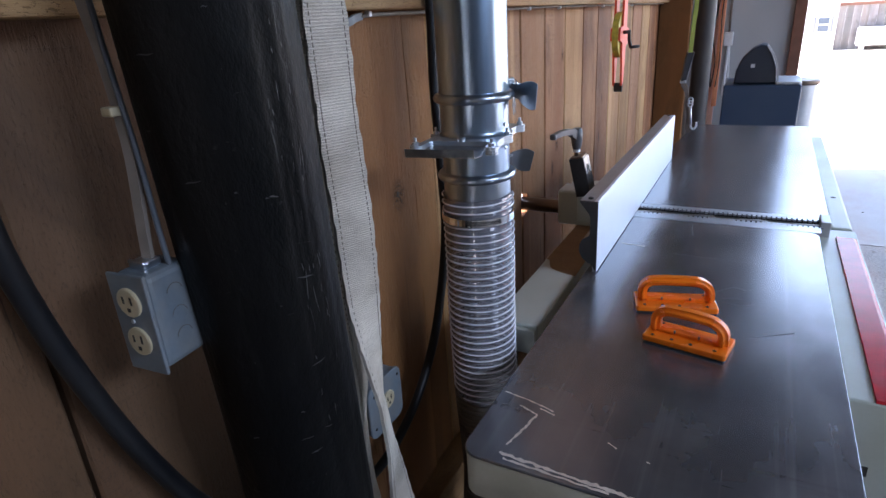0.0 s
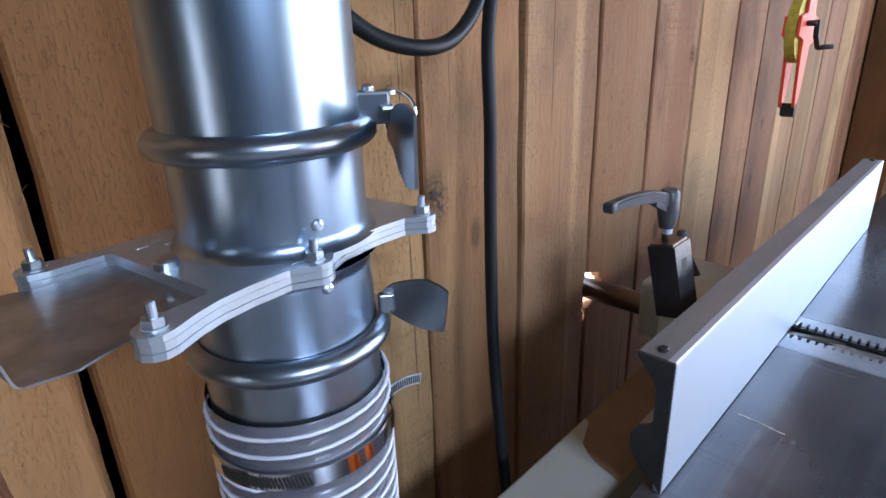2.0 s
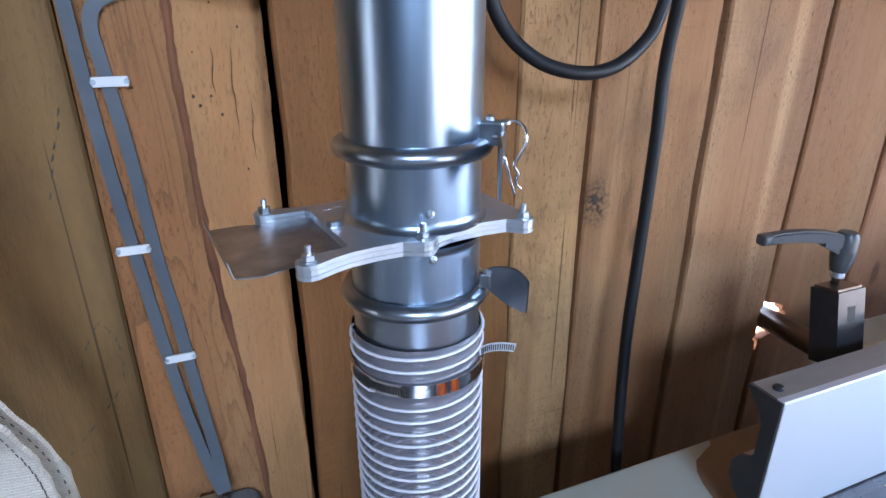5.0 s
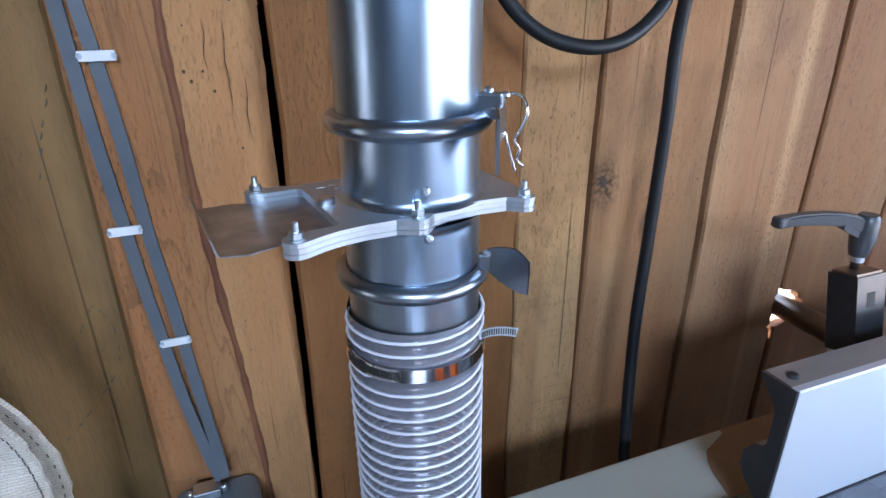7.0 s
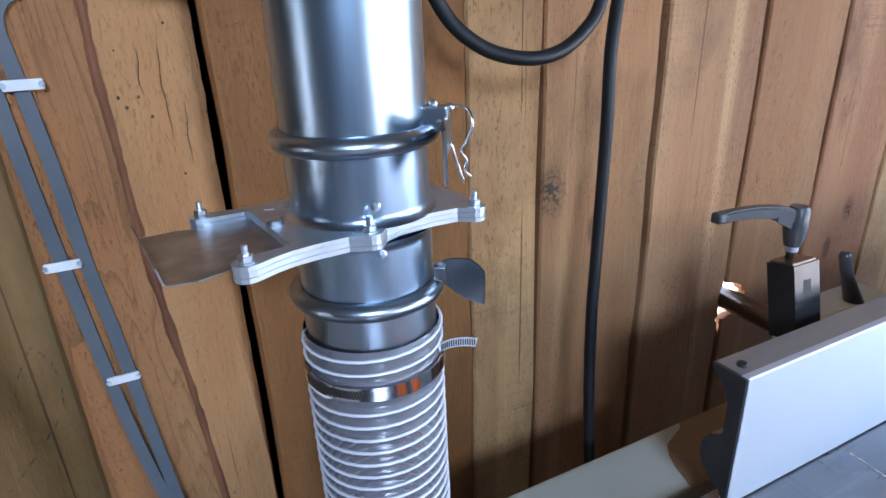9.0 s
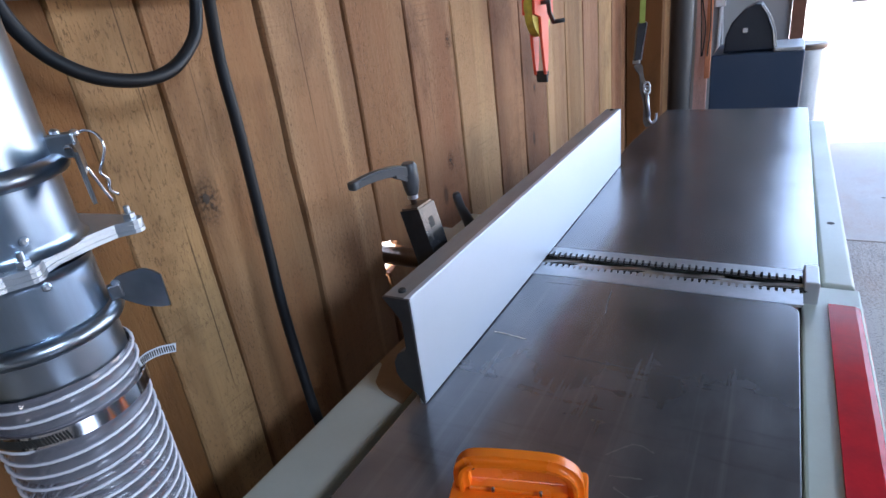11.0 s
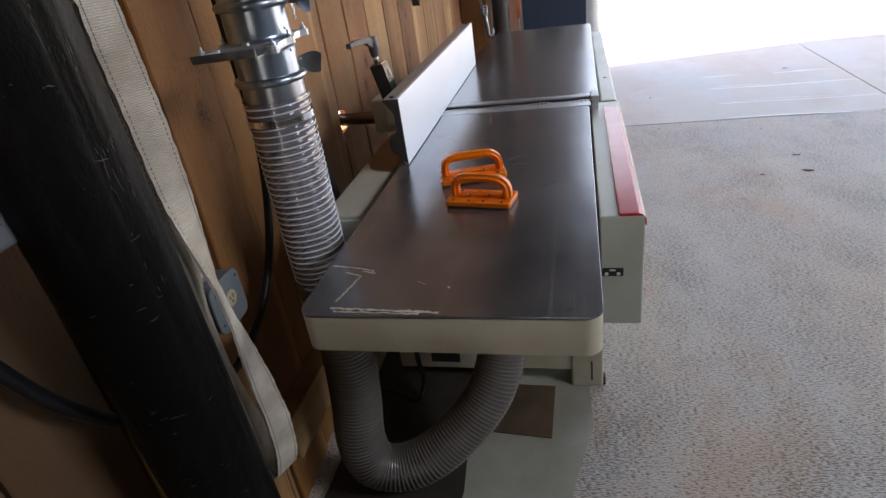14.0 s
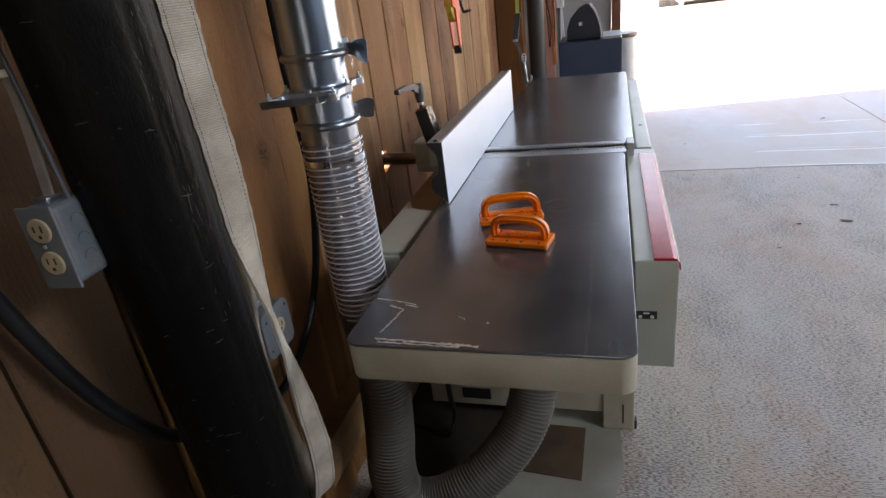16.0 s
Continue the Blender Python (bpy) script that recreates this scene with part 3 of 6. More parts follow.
def tube(path, radius, seg=12, bm=None, closed=False):
    """A round cord along the path; radius a number or one for each point."""
    bm = bm or bmesh.new()
    loops = []
    fr = frames_along(path)
    for i, (p, (t, u, v)) in enumerate(zip(path, fr)):
        r = radius[i] if isinstance(radius, (list, tuple)) else radius
        loops.append([bm.verts.new(p + (u * math.cos(a) + v * math.sin(a)) * r) for a in [2 * math.pi * k / seg for k in range(seg)]])
    for a, b in zip(loops, loops[1:]):
        for i in range(seg):
            bm.faces.new((a[i], a[(i + 1) % seg], b[(i + 1) % seg], b[i]))
    if closed:
        a, b = loops[-1], loops[0]
        for i in range(seg):
            bm.faces.new((a[i], a[(i + 1) % seg], b[(i + 1) % seg], b[i]))
    else:
        bm.faces.new(list(reversed(loops[0])))
        bm.faces.new(loops[-1])
    return finish(bm, True)


def flat_band(path, sides, wide, thick, bm=None):
    """A strip along the path; sides: for each point the direction of its width."""
    bm = bm or bmesh.new()
    n = len(path)
    loops = []
    for i, p in enumerate(path):
        t = (path[min(i + 1, n - 1)] - path[max(i - 1, 0)]).normalized()
        s = Vector(sides[i])
        s = (s - t * s.dot(t)).normalized()
        nn = t.cross(s)
        w = wide[i] if isinstance(wide, (list, tuple)) else wide
        loops.append([bm.verts.new(p + s * (a * w / 2) + nn * (b * thick / 2)) for a, b in ((-1, -1), (1, -1), (1, 1), (-1, 1))])
    for a, b in zip(loops, loops[1:]):
        for i in range(4):
            bm.faces.new((a[i], a[(i + 1) % 4], b[(i + 1) % 4], b[i]))
    bm.faces.new(list(reversed(loops[0])))
    bm.faces.new(loops[-1])
    return finish(bm)


def prism(outline, z0, z1, bevel=0.0, bm=None, m=None):
    """An outline of (x, y) pairs drawn up from z0 to z1."""
    bm = bm or bmesh.new()
    lo = [bm.verts.new((x, y, z0)) for x, y in outline]
    hi = [bm.verts.new((x, y, z1)) for x, y in outline]
    k = len(outline)
    top = bm.faces.new(hi)
    low = bm.faces.new(list(reversed(lo)))
    for i in range(k):
        bm.faces.new((lo[i], lo[(i + 1) % k], hi[(i + 1) % k], hi[i]))
    finish(bm)
    if bevel:
        es = list({e for f in (top, low) for e in f.edges})
        bmesh.ops.bevel(bm, geom=es, offset=bevel, segments=2, affect='EDGES', profile=0.5)
    if m is not None:
        bmesh.ops.transform(bm, matrix=m, verts=bm.verts[:])
    return bm


def rounded(x0, x1, y0, y1, r, seg=7):
    pts = []
    for cx, cy, a0 in ((x1 - r, y1 - r, 0), (x0 + r, y1 - r, 90), (x0 + r, y0 + r, 180), (x1 - r, y0 + r, 270)):
        for i in range(seg + 1):
            a = radians(a0 + 90 * i / seg)
            pts.append((cx + r * math.cos(a), cy + r * math.sin(a)))
    return pts


def rod(a, b, r, seg=16, bm=None):
    return tube([Vector(a), Vector(a).lerp(Vector(b), 0.5), Vector(b)], r, seg, bm)


def hexnut(r, z0, z1):
    return prism([(r * math.cos(radians(60 * i)), r * math.sin(radians(60 * i))) for i in range(6)], z0, z1, 0.0004)


XW = -0.36      # inner face of the board wall
TOP = 0.86      # height of the jointer's tables


# ---- structure ----
floor = part("floor", box(XW - 0.12, 14, -6.6, 9.5, -0.30, -0.012), M["joint"], label="grey broom-finished concrete floor running out to the yard", category="floor", kind="structure")
part("slab", box(XW - 0.12, 14, -6.6, 2.880, -0.011, 0.0, 0.003, 1), M["concrete"], floor)
part("slab", box(XW - 0.12, 2.632, 2.890, 9.5, -0.011, 0.0, 0.003, 1), M["smooth_concrete"], floor)
part("slab", box(2.642, 14, 2.890, 9.5, -0.011, 0.0, 0.003, 1), M["smooth_concrete"], floor)
ground = bmesh.new()
bmesh.ops.create_grid(ground, x_segments=2, y_segments=2, size=400)
bmesh.ops.translate(ground, vec=(0, 0, -0.02), verts=ground.verts)

part("ground", ground, M["earth"], label="pale sunlit gravel yard outside the barn", category="ground", kind="structure")

for i, (y, x0, x1, w) in enumerate(((2.915, 1.50, 2.47, 0.022), (3.275, 1.53, 2.60, 0.020), (3.715, 1.53, 2.63, 0.024), (4.14, 1.53, 1.90, 0.022), (4.10, 2.10, 2.60, 0.02), (3.78, 1.60, 1.95, 0.012), (3.33, 1.75, 2.35, 0.010))):
    bm = bmesh.new()
    rnd = random.Random(i)
    n = 14
    lo, hi = [], []
    for k in range(n + 1):
        x = x0 + (x1 - x0) * k / n
        ww = w * (0.35 + 0.65 * math.sin(math.pi * min(1, max(0.0, k / n)) ** 0.7 + 0.001)) * rnd.uniform(0.6, 1.1)
        yy = y + 0.01 * math.sin(k * 0.4 + i) - 0.03 * k / n
        lo.append(bm.verts.new((x, yy - ww / 2, 0.0012)))
        hi.append(bm.verts.new((x, yy + ww / 2, 0.0012)))
    for k in range(n):
        bm.faces.new((lo[k], lo[k + 1], hi[k + 1], hi[k]))
    part("floor_mark", bm, M["pale_line"], floor)

patch = prism([(0.10, -1.2), (0.34, -1.1), (0.40, -0.75), (0.44, -0.36), (0.50, -0.12), (0.49, 0.06), (0.52, 0.5), (0.45, 1.3), (-0.30, 1.3), (-0.30, -1.2)], 0.0003, 0.0012)
part("dusty_patch", patch, M["dust"], floor, "smooth dusty strip under the machine")

# board wall: loose vertical boards with battens over the gaps outside
wall = part("wall_west", box(XW - 0.065, XW - 0.045, -6.6, -0.9, 0, 3.2), M["batten"], label="brown vertical barn-board wall with dark open joints", category="wall", kind="structure")


def plank(y0, y1, z0, z1, mat, x=XW, thick=0.022, wobble=0.003, seed=0, notch=None, x_far=None):
    """A sawn board, slightly uneven along its edges; notch: (side, z from, z to, depth); x_far: its face at the second edge."""
    rnd = random.Random(seed)
    n = 26
    bm = bmesh.new()
    rows = []
    for k in range(n + 1):
        z = z0 + (z1 - z0) * k / n
        a, b = y0 + rnd.uniform(-wobble, wobble), y1 + rnd.uniform(-wobble, wobble)
        rows.append((z, a, b))
    if notch:
        side, za, zb, depth = notch
        rows = [r for r in rows if not za - 0.03 < r[0] < zb + 0.03]
        m = 9
        for k in range(m + 1):
            t = k / m
            z = za + (zb - za) * t
            d = depth * math.sin(math.pi * t) ** 0.6 + (rnd.uniform(-0.006, 0.006) if 0 < k < m else 0)
            rows.append((z, y0 + (d if side < 0 else 0), y1 - (d if side > 0 else 0)))
        rows.sort()
    c = 0.0035
    xf = x if x_far is None else x_far
    loops = []
    for z, a, b in rows:
        loops.append([bm.verts.new(p) for p in ((x, a + c, z), (xf, b - c, z), (xf - c, b, z), (xf - thick, b, z), (x - thick, a, z), (x - c, a, z))])
    for p, q in zip(loops, loops[1:]):
        for i in range(6):
            bm.faces.new((p[i], p[(i + 1) % 6], q[(i + 1) % 6], q[i]))
    bm.faces.new(list(reversed(loops[0])))
    bm.faces.new(loops[-1])
    finish(bm)
    return part("plank", bm, mat, wall)


JOINTS = [-0.478, -0.262, -0.155, -0.030, 0.200, 0.434, 0.666, 0.898, 1.148, 1.385, 1.632, 1.881, 2.140, 2.402, 2.660, 2.920, 3.045]
FACES = {0: (-0.338, -0.350), 1: (-0.358, -0.359)}
for i, (a, b) in enumerate(zip(JOINTS, JOINTS[1:])):
    notch = None
    if i == 4:
        notch = (1, 0.83, 0.915, 0.006)
    if i == 5:
        notch = (-1, 0.836, 0.919, 0.062)
    xa, xb = FACES.get(i, (XW - (0.004 if i == 3 else 0.0),) * 2)
    gap_a, gap_b = (0.001 if k in (0, 2) else 0.0045 for k in (i, i + 1))
    plank(a + gap_a, b - gap_b, 0.0, 3.1, M["plank_red" if i in (0, 1) else "plank_pale" if i in (4, 7, 10, 13) else "plank"], seed=i, notch=notch, x=xa, x_far=xb)
for i, y in enumerate(JOINTS[:-1]):
    if i == 5:
        for za, zb in ((0, 0.832), (0.922, 3.1)):
            part("batten", box(XW - 0.046, XW - 0.024, y - 0.035, y + 0.035, za, zb), M["batten"], wall)
    else:
        part("batten", box(XW - 0.046, XW - 0.024, y - 0.035, y + 0.035, 0, 3.1), M["batten"], wall)
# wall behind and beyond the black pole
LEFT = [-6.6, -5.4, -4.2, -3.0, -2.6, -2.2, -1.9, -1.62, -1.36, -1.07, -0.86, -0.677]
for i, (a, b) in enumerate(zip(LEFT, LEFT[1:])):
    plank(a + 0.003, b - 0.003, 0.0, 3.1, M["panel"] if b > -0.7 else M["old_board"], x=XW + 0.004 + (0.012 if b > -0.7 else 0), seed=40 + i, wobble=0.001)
part("batten", box(XW - 0.046, XW - 0.024, -0.9, -0.40, 0, 3.1), M["batten"], wall)
for i, (a, b) in enumerate(((3.055, 3.30), (3.305, 3.56), (3.565, 3.80), (3.805, 4.05), (4.055, 4.30), (4.305, 4.598))):
    plank(a, b, 0.0, 3.1, M["plank"], seed=70 + i)
part("batten", box(XW - 0.046, XW - 0.024, 3.0, 4.6, 0, 3.1), M["batten"], wall)

# doubled boards of the frame beside the black pole
frame_boards = thing("stud_post", "rough-sawn orange-brown wall studs nailed side by side", "stud", kind="structure")


def seam(z):
    """Where the flat stud face meets the slanting waney face; it drifts lower down."""
    t = min(1.0, max(0.0, (1.34 - z) / 0.5))
    return -0.299 - 0.007 * t, -0.578 + 0.026 * t * t * (3 - 2 * t) + 0.0025 * noise.noise(Vector((0, 3, z * 11)))


def stud(name, outline, mat, label=""):
    """A post face drawn up from a cross-section that may change with height."""
    bm = bmesh.new()
    loops = [[bm.verts.new((x, y, z)) for x, y in outline(z)] for z in [1.5045 * k / 90 for k in range(91)]]
    k = len(loops[0])
    for p, q in zip(loops, loops[1:]):
        for n in range(k):
            bm.faces.new((p[n], p[(n + 1) % k], q[(n + 1) % k], q[n]))
    bm.faces.new(list(reversed(loops[0])))
    bm.faces.new(loops[-1])
    return part(name, finish(bm), mat, frame_boards, label)


def waney(z):
    x, y = seam(z)
    ragged = 0.0022 * noise.noise(Vector((0, 9, z * 60))) + 0.002 * noise.noise(Vector((4, 9, z * 14)))
    swell = 0.002 * noise.noise(Vector((7, 2, z * 5)))
    return [(x, y + 0.0008), (x - 0.018 + swell, y + 0.031), (x - 0.040 + swell, y + 0.064), (-0.3585, -0.4850 + ragged), (-0.366, -0.4840 + ragged), (-0.372, -0.50), (-0.372, y + 0.0008)]


def flat_face(z):
    x, y = seam(z)
    return [(-0.304, -0.668), (-0.3015, -0.664), (-0.3015, -0.63), (x, y), (-0.356, y), (-0.356, -0.671), (-0.3065, -0.671)]


stud("stud", waney, M["stud"], "pale slanting face with a ragged edge")
stud("stud", flat_face, M["stud_ring"])

# bark left along the corner of the studs, nail holes and splits
rnd = random.Random(61)
bm = bmesh.new()
prev = None
for k in range(160):
    z = 1.503 * k / 159
    w = 0.0030 + 0.0045 * abs(noise.noise(Vector((0, 0.4, z * 18)))) + 0.0015 * rnd.random()
    x, y = seam(z)
    cur = [bm.verts.new(p) for p in ((x - 0.0004, y - w, z), (x + 0.0018, y - 0.3 * w, z), (x + 0.0018, y + 0.3 * w, z), (x - 0.45 * w, y + 0.9 * w, z))]
    if prev:
        for i in range(3):
            bm.faces.new((prev[i], prev[i + 1], cur[i + 1], cur[i]))
    prev = cur
part("bark_edge", finish(bm), M["bark"], frame_boards, "reddish strip of bark")


def on_waney(t, z):
    """A point on the slanting face, t from the bark to the ragged edge."""
    (xa, ya), (xb, yb) = waney(z)[0], waney(z)[3]
    return Vector((xa + (xb - xa) * t + 0.0016, ya + (yb - ya) * t + 0.0006, z))


for k in range(34):
    p = on_waney(rnd.uniform(0.1, 0.9), rnd.uniform(0.85, 1.49))
    part("nail_hole", lathe([(0.0, 0.0003), (rnd.uniform(0.0009, 0.002), 0.0004)], 8, False, m=Matrix.Translation(p) @ pose(0, 0, 0, 0, 90, 33)), M["knot"], frame_boards)
for k, (t, z, h) in enumerate(((0.55, 1.33, 0.10), (0.72, 1.30, 0.07), (0.35, 1.38, 0.05), (0.80, 1.02, 0.10), (0.62, 0.93, 0.12))):
    p = [on_waney(t + 0.012 * math.sin(i * 0.7 + k) + 0.03 * i / 12, z + h * i / 12) for i in range(13)]
    part("split", tube(p, [0.0001 + 0.0004 * math.sin(math.pi * i / 12) for i in range(13)], 6), M["knot"], frame_boards)
for k, z in enumerate((1.355, 1.30, 1.44, 1.17)):
    a = on_waney(0.985, z)
    out = [a + Vector((0.001 * i, 0.0014 * i, 0.0016 * i * (1 if k % 3 else -1))) for i in range(4)]
    part("splinter", tube(out, [0.0005, 0.0004, 0.0003, 0.0002], 5), M["bark"], frame_boards)

# knots in the boards: a dark core in a halo of swirled darker grain
def halo_material():
    m = bpy.data.materials.new("knot_halo")
    m.use_nodes = True
    n, l = m.node_tree.nodes, m.node_tree.links
    b = n["Principled BSDF"]
    b.inputs["Roughness"].default_value = 0.8
    b.inputs["Base Color"].default_value = (0.075, 0.040, 0.020, 1)
    co = n.new("ShaderNodeTexCoord")
    mp = n.new("ShaderNodeMapping")
    mp.inputs["Scale"].default_value = (1, 26, 17)
    l.new(co.outputs["Object"], mp.inputs["Vector"])
    far_off = n.new("ShaderNodeVectorMath")
    far_off.operation = 'LENGTH'
    l.new(mp.outputs["Vector"], far_off.inputs[0])
    fade = n.new("ShaderNodeMapRange")
    fade.interpolation_type = 'SMOOTHSTEP'
    for k, x in (("From Min", 0.15), ("From Max", 1.0), ("To Min", 0.85), ("To Max", 0.0)):
        fade.inputs[k].default_value = x
    l.new(far_off.outputs["Value"], fade.inputs["Value"])
    grain = n.new("ShaderNodeTexNoise")
    grain.inputs["Scale"].default_value, grain.inputs["Detail"].default_value = 150, 5
    l.new(co.outputs["Object"], grain.inputs["Vector"])
    spots = n.new("ShaderNodeMapRange")
    for k, x in (("From Min", 0.42), ("From Max", 0.66), ("To Min", 0.15), ("To Max", 1.0)):
        spots.inputs[k].default_value = x
    l.new(grain.outputs["Fac"], spots.inputs["Value"])
    both = n.new("ShaderNodeMath")
    both.operation = 'MULTIPLY'
    l.new(fade.outputs["Result"], both.inputs[0])
    l.new(spots.outputs["Result"], both.inputs[1])
    l.new(both.outputs[0], b.inputs["Alpha"])
    return m


M["halo"] = halo_material()


def knot(y, z, r, x=XW, halo=1.0):
    rk = random.Random(int(y * 1000) + int(z * 777))
    bm = bmesh.new()
    outer = [bm.verts.new((0.0014, r * 0.8 * math.cos(a) * rk.uniform(0.7, 1.25), r * math.sin(a) * rk.uniform(0.7, 1.3))) for a in [2 * math.pi * i / 14 for i in range(14)]]
    core = bm.verts.new((0.0018, -0.001, 0.001))
    for i in range(14):
        bm.faces.new((outer[i], outer[(i + 1) % 14], core))
    ob = part("knot", finish(bm), M["knot"], wall)
    ob.matrix_world = Matrix.Translation((x, y, z))
    bm = bmesh.new()
    rim = [bm.verts.new((0.0008, 0.038 * math.cos(a), 0.058 * math.sin(a))) for a in [2 * math.pi * i / 24 for i in range(24)]]
    bm.faces.new(rim)
    ring = part("knot_halo", bm, M["halo"], wall)
    ring.matrix_world = Matrix.Translation((x, y + 0.004, z - 0.004)) @ Matrix.Scale(halo, 4)


knot(-0.012, 1.189, 0.0088)
knot(0.86, 1.34, 0.0045, halo=0.6)
knot(0.80, 1.02, 0.005, halo=0.7)
knot(-0.352, 1.142, 0.0075, x=-0.3428, halo=0.9)
knot(1.49, 1.10, 0.008, halo=0.5)

# pencilled loop on the yellow panel
rnd = random.Random(77)
mark = smooth_path([(XW + 0.0168, y, z) for y, z in ((-0.735, 1.072), (-0.729, 1.09), (-0.719, 1.108), (-0.707, 1.126), (-0.699, 1.115), (-0.693, 1.100), (-0.692, 1.071), (-0.699, 1.039), (-0.724, 1.005), (-0.754, 0.971), (-0.774, 0.951))], 10)
for k in range(0, len(mark) - 3, 4):
    if k % 12 != 8:
        part("pencil_line", tube(mark[k:k + 4], [0.0003, 0.0008, 0.0009, 0.0003], 6), M["pencil"], wall)
for y, z in ((-0.694, 1.372), (-0.697, 1.358), (-0.705, 1.338), (-0.709, 1.326), (-0.713, 1.310), (-0.720, 1.285)):
    part("pencil_line", tube([Vector((XW + 0.0168, y, z)), Vector((XW + 0.0168, y - 0.001, z - 0.004)), Vector((XW + 0.0168, y - 0.003, z - 0.008))], [0.0004, 0.0010, 0.0004], 6), M["pencil"], wall)

# horizontal timbers along the wall
girt = part("girt_upper", box(XW + 0.017, XW + 0.064, -6.5, 3.0, 1.506, 1.64, 0.004), M["girt"], label="pale sawn horizontal girt running over the studs", category="timber", kind="structure")
for y0, y1, z0, z1 in ((-0.640, -0.624, 1.556, 1.566), (-0.619, -0.605, 1.556, 1.566), (-0.640, -0.600, 1.534, 1.537)):
    part("ink_bar", box(XW + 0.0635, XW + 0.0648, y0, y1, z0, z1), M["slot"], girt)
part("girt_lower", box(XW + 0.001, XW + 0.070, -0.49, 3.0, 0.20, 0.34, 0.004), M["girt"], label="dark dusty horizontal girt low on the wall", category="timber", kind="structure")
part("girt_lower", box(XW + 0.006, XW + 0.070, -6.5, -0.674, 0.20, 0.34, 0.004), M["girt"], label="dark dusty horizontal girt low on the wall", category="timber", kind="structure")

# the far end: frame stud, grey end wall, rusty jamb
part("stud_far", box(-0.352, -0.160, 2.972, 3.052, 0.0, 3.1, 0.004), M["plank_red"], label="broad dark-brown timber stud at the end of the board wall", category="stud", kind="structure")
NY = 4.6
part("wall_north", box(XW - 0.02, 0.462, NY, NY + 0.12, 0, 3.2), M["greywall"], label="plain grey panelled end wall beside the open door", category="wall", kind="structure")
part("wall_north", box(4.6, 4.72, NY, NY + 0.12, 0, 4.2), M["rooms"], label="weathered barn end wall", category="wall", kind="structure")
part("wall_north", box(0.552, 4.6, NY, NY + 0.12, 3.02, 4.2), M["rooms"], label="weathered wall over the barn door", category="wall", kind="structure")
part("wall_north", box(XW - 0.02, 0.552, NY, NY + 0.12, 3.2, 4.2), M["rooms"], label="weathered wall over the barn door", category="wall", kind="structure")
part("door_jamb", box(0.464, 0.550, NY - 0.05, NY + 0.14, 0, 3.2, 0.004), M["rust"], label="rusty brown door jamb of the open barn doorway", category="door jamb", kind="structure")
for y0, y1, z0, z1 in ((-6.12, -2.4, 0, 4.2), (-2.4, -0.8, 0, 2.9), (-2.4, -0.8, 3.9, 4.2), (-0.8, 0.9, 0, 4.2), (0.9, 4.1, 2.3, 4.2), (4.1, NY + 0.12, 0, 4.2)):
    part("wall_east", box(4.6, 4.72, y0, y1, z0, z1), M["eastwall"], label="blue-grey sided barn wall beside a wide open door", category="wall", kind="structure")
part("wall_south", box(XW - 0.02, 0.20, -6.12, -6.0, 0, 4.2), M["rooms"], label="weathered barn wall", category="wall", kind="structure")
part("wall_south", box(0.70, 4.72, -6.12, -6.0, 0, 4.2), M["rooms"], label="weathered barn wall", category="wall", kind="structure")
part("wall_south", box(0.20, 0.70, -6.12, -6.0, 2.3, 4.2), M["rooms"], label="weathered wall over the back door", category="wall", kind="structure")
part("wall_west_upper", box(XW - 0.065, XW - 0.001, -6.6, NY, 3.1, 4.2), M["rooms"], label="weathered barn wall above the boards", category="wall", kind="structure")
part("ceiling", box(XW - 0.1, 4.72, -6.12, NY + 0.12, 4.2, 4.3), M["rooms"], label="dark wooden barn ceiling", category="ceiling", kind="structure")


# ---- duct, blast gate and hose ----
PX, PY, PR = -0.137, -0.387, 0.0625
duct = thing("dust_duct", "shiny galvanised steel dust duct standing along the wall", "duct", pose(PX, PY, 0))
part("upper_pipe", finish(lathe([(PR - 0.001, 1.352), (PR, 1.353), (PR, 1.355), (PR, 1.358), (PR, 3.19)], 72, False), True), M["steel"], duct)


def clamp_ring(z, parent):
    """A rolled quick clamp: round hollow bead on two thin flanges."""
    rings = []
    for i in range(13):
        a = math.pi * i / 12 - math.pi / 2
        rings.append((PR + 0.001 + 0.0095 * math.cos(a), z + 0.0085 * math.sin(a)))
    bm = lathe([(PR + 0.0005, z - 0.0085)] + rings + [(PR + 0.0005, z + 0.0085)], 72, False)
    return part("clamp_ring", finish(bm, True), M["clamp"], parent)


def clamp_lever(ring, z, az, way, reach, wide0, wide1, sag, curl):
    """The flared, curled lever plate that closes a clamp, with its hinge and rivet."""
    hinge = Matrix.Translation(((PR + 0.008) * math.cos(radians(az)), (PR + 0.008) * math.sin(radians(az)), z))
    base = hinge @ pose(0, 0, 0, 0, 0, way)
    bm = box(-0.006, 0.006, -0.004, 0.004, -0.008, 0.007, 0.002)
    bmesh.ops.transform(bm, matrix=base, verts=bm.verts[:])
    part("hinge", bm, M["lever_steel"], ring)
    part("hinge_rivet", lathe([(0.004, 0), (0.004, 0.003), (0.002, 0.0045)], 14, m=base @ Matrix.Translation((0.002, 0, 0.006))), M["zinc"], ring)
    path, wid, sides = [], [], []
    for i in range(13):
        t = i / 12
        path.append(Vector((reach * t, curl * t * t, 0.004 - sag * t)))
        wid.append(wide0 + (wide1 - wide0) * min(1, t * 1.6) ** 0.8 - (0.006 * max(0, t - 0.85) / 0.15))
        sides.append(Vector((0, -0.35 * t, 1)))
    bm = flat_band(path, sides, wid, 0.0020)
    bmesh.ops.transform(bm, matrix=base, verts=bm.verts[:])
    return part("lever", finish(bm, True), M["lever_steel"], ring, "curled dark steel lever", sharp=40)


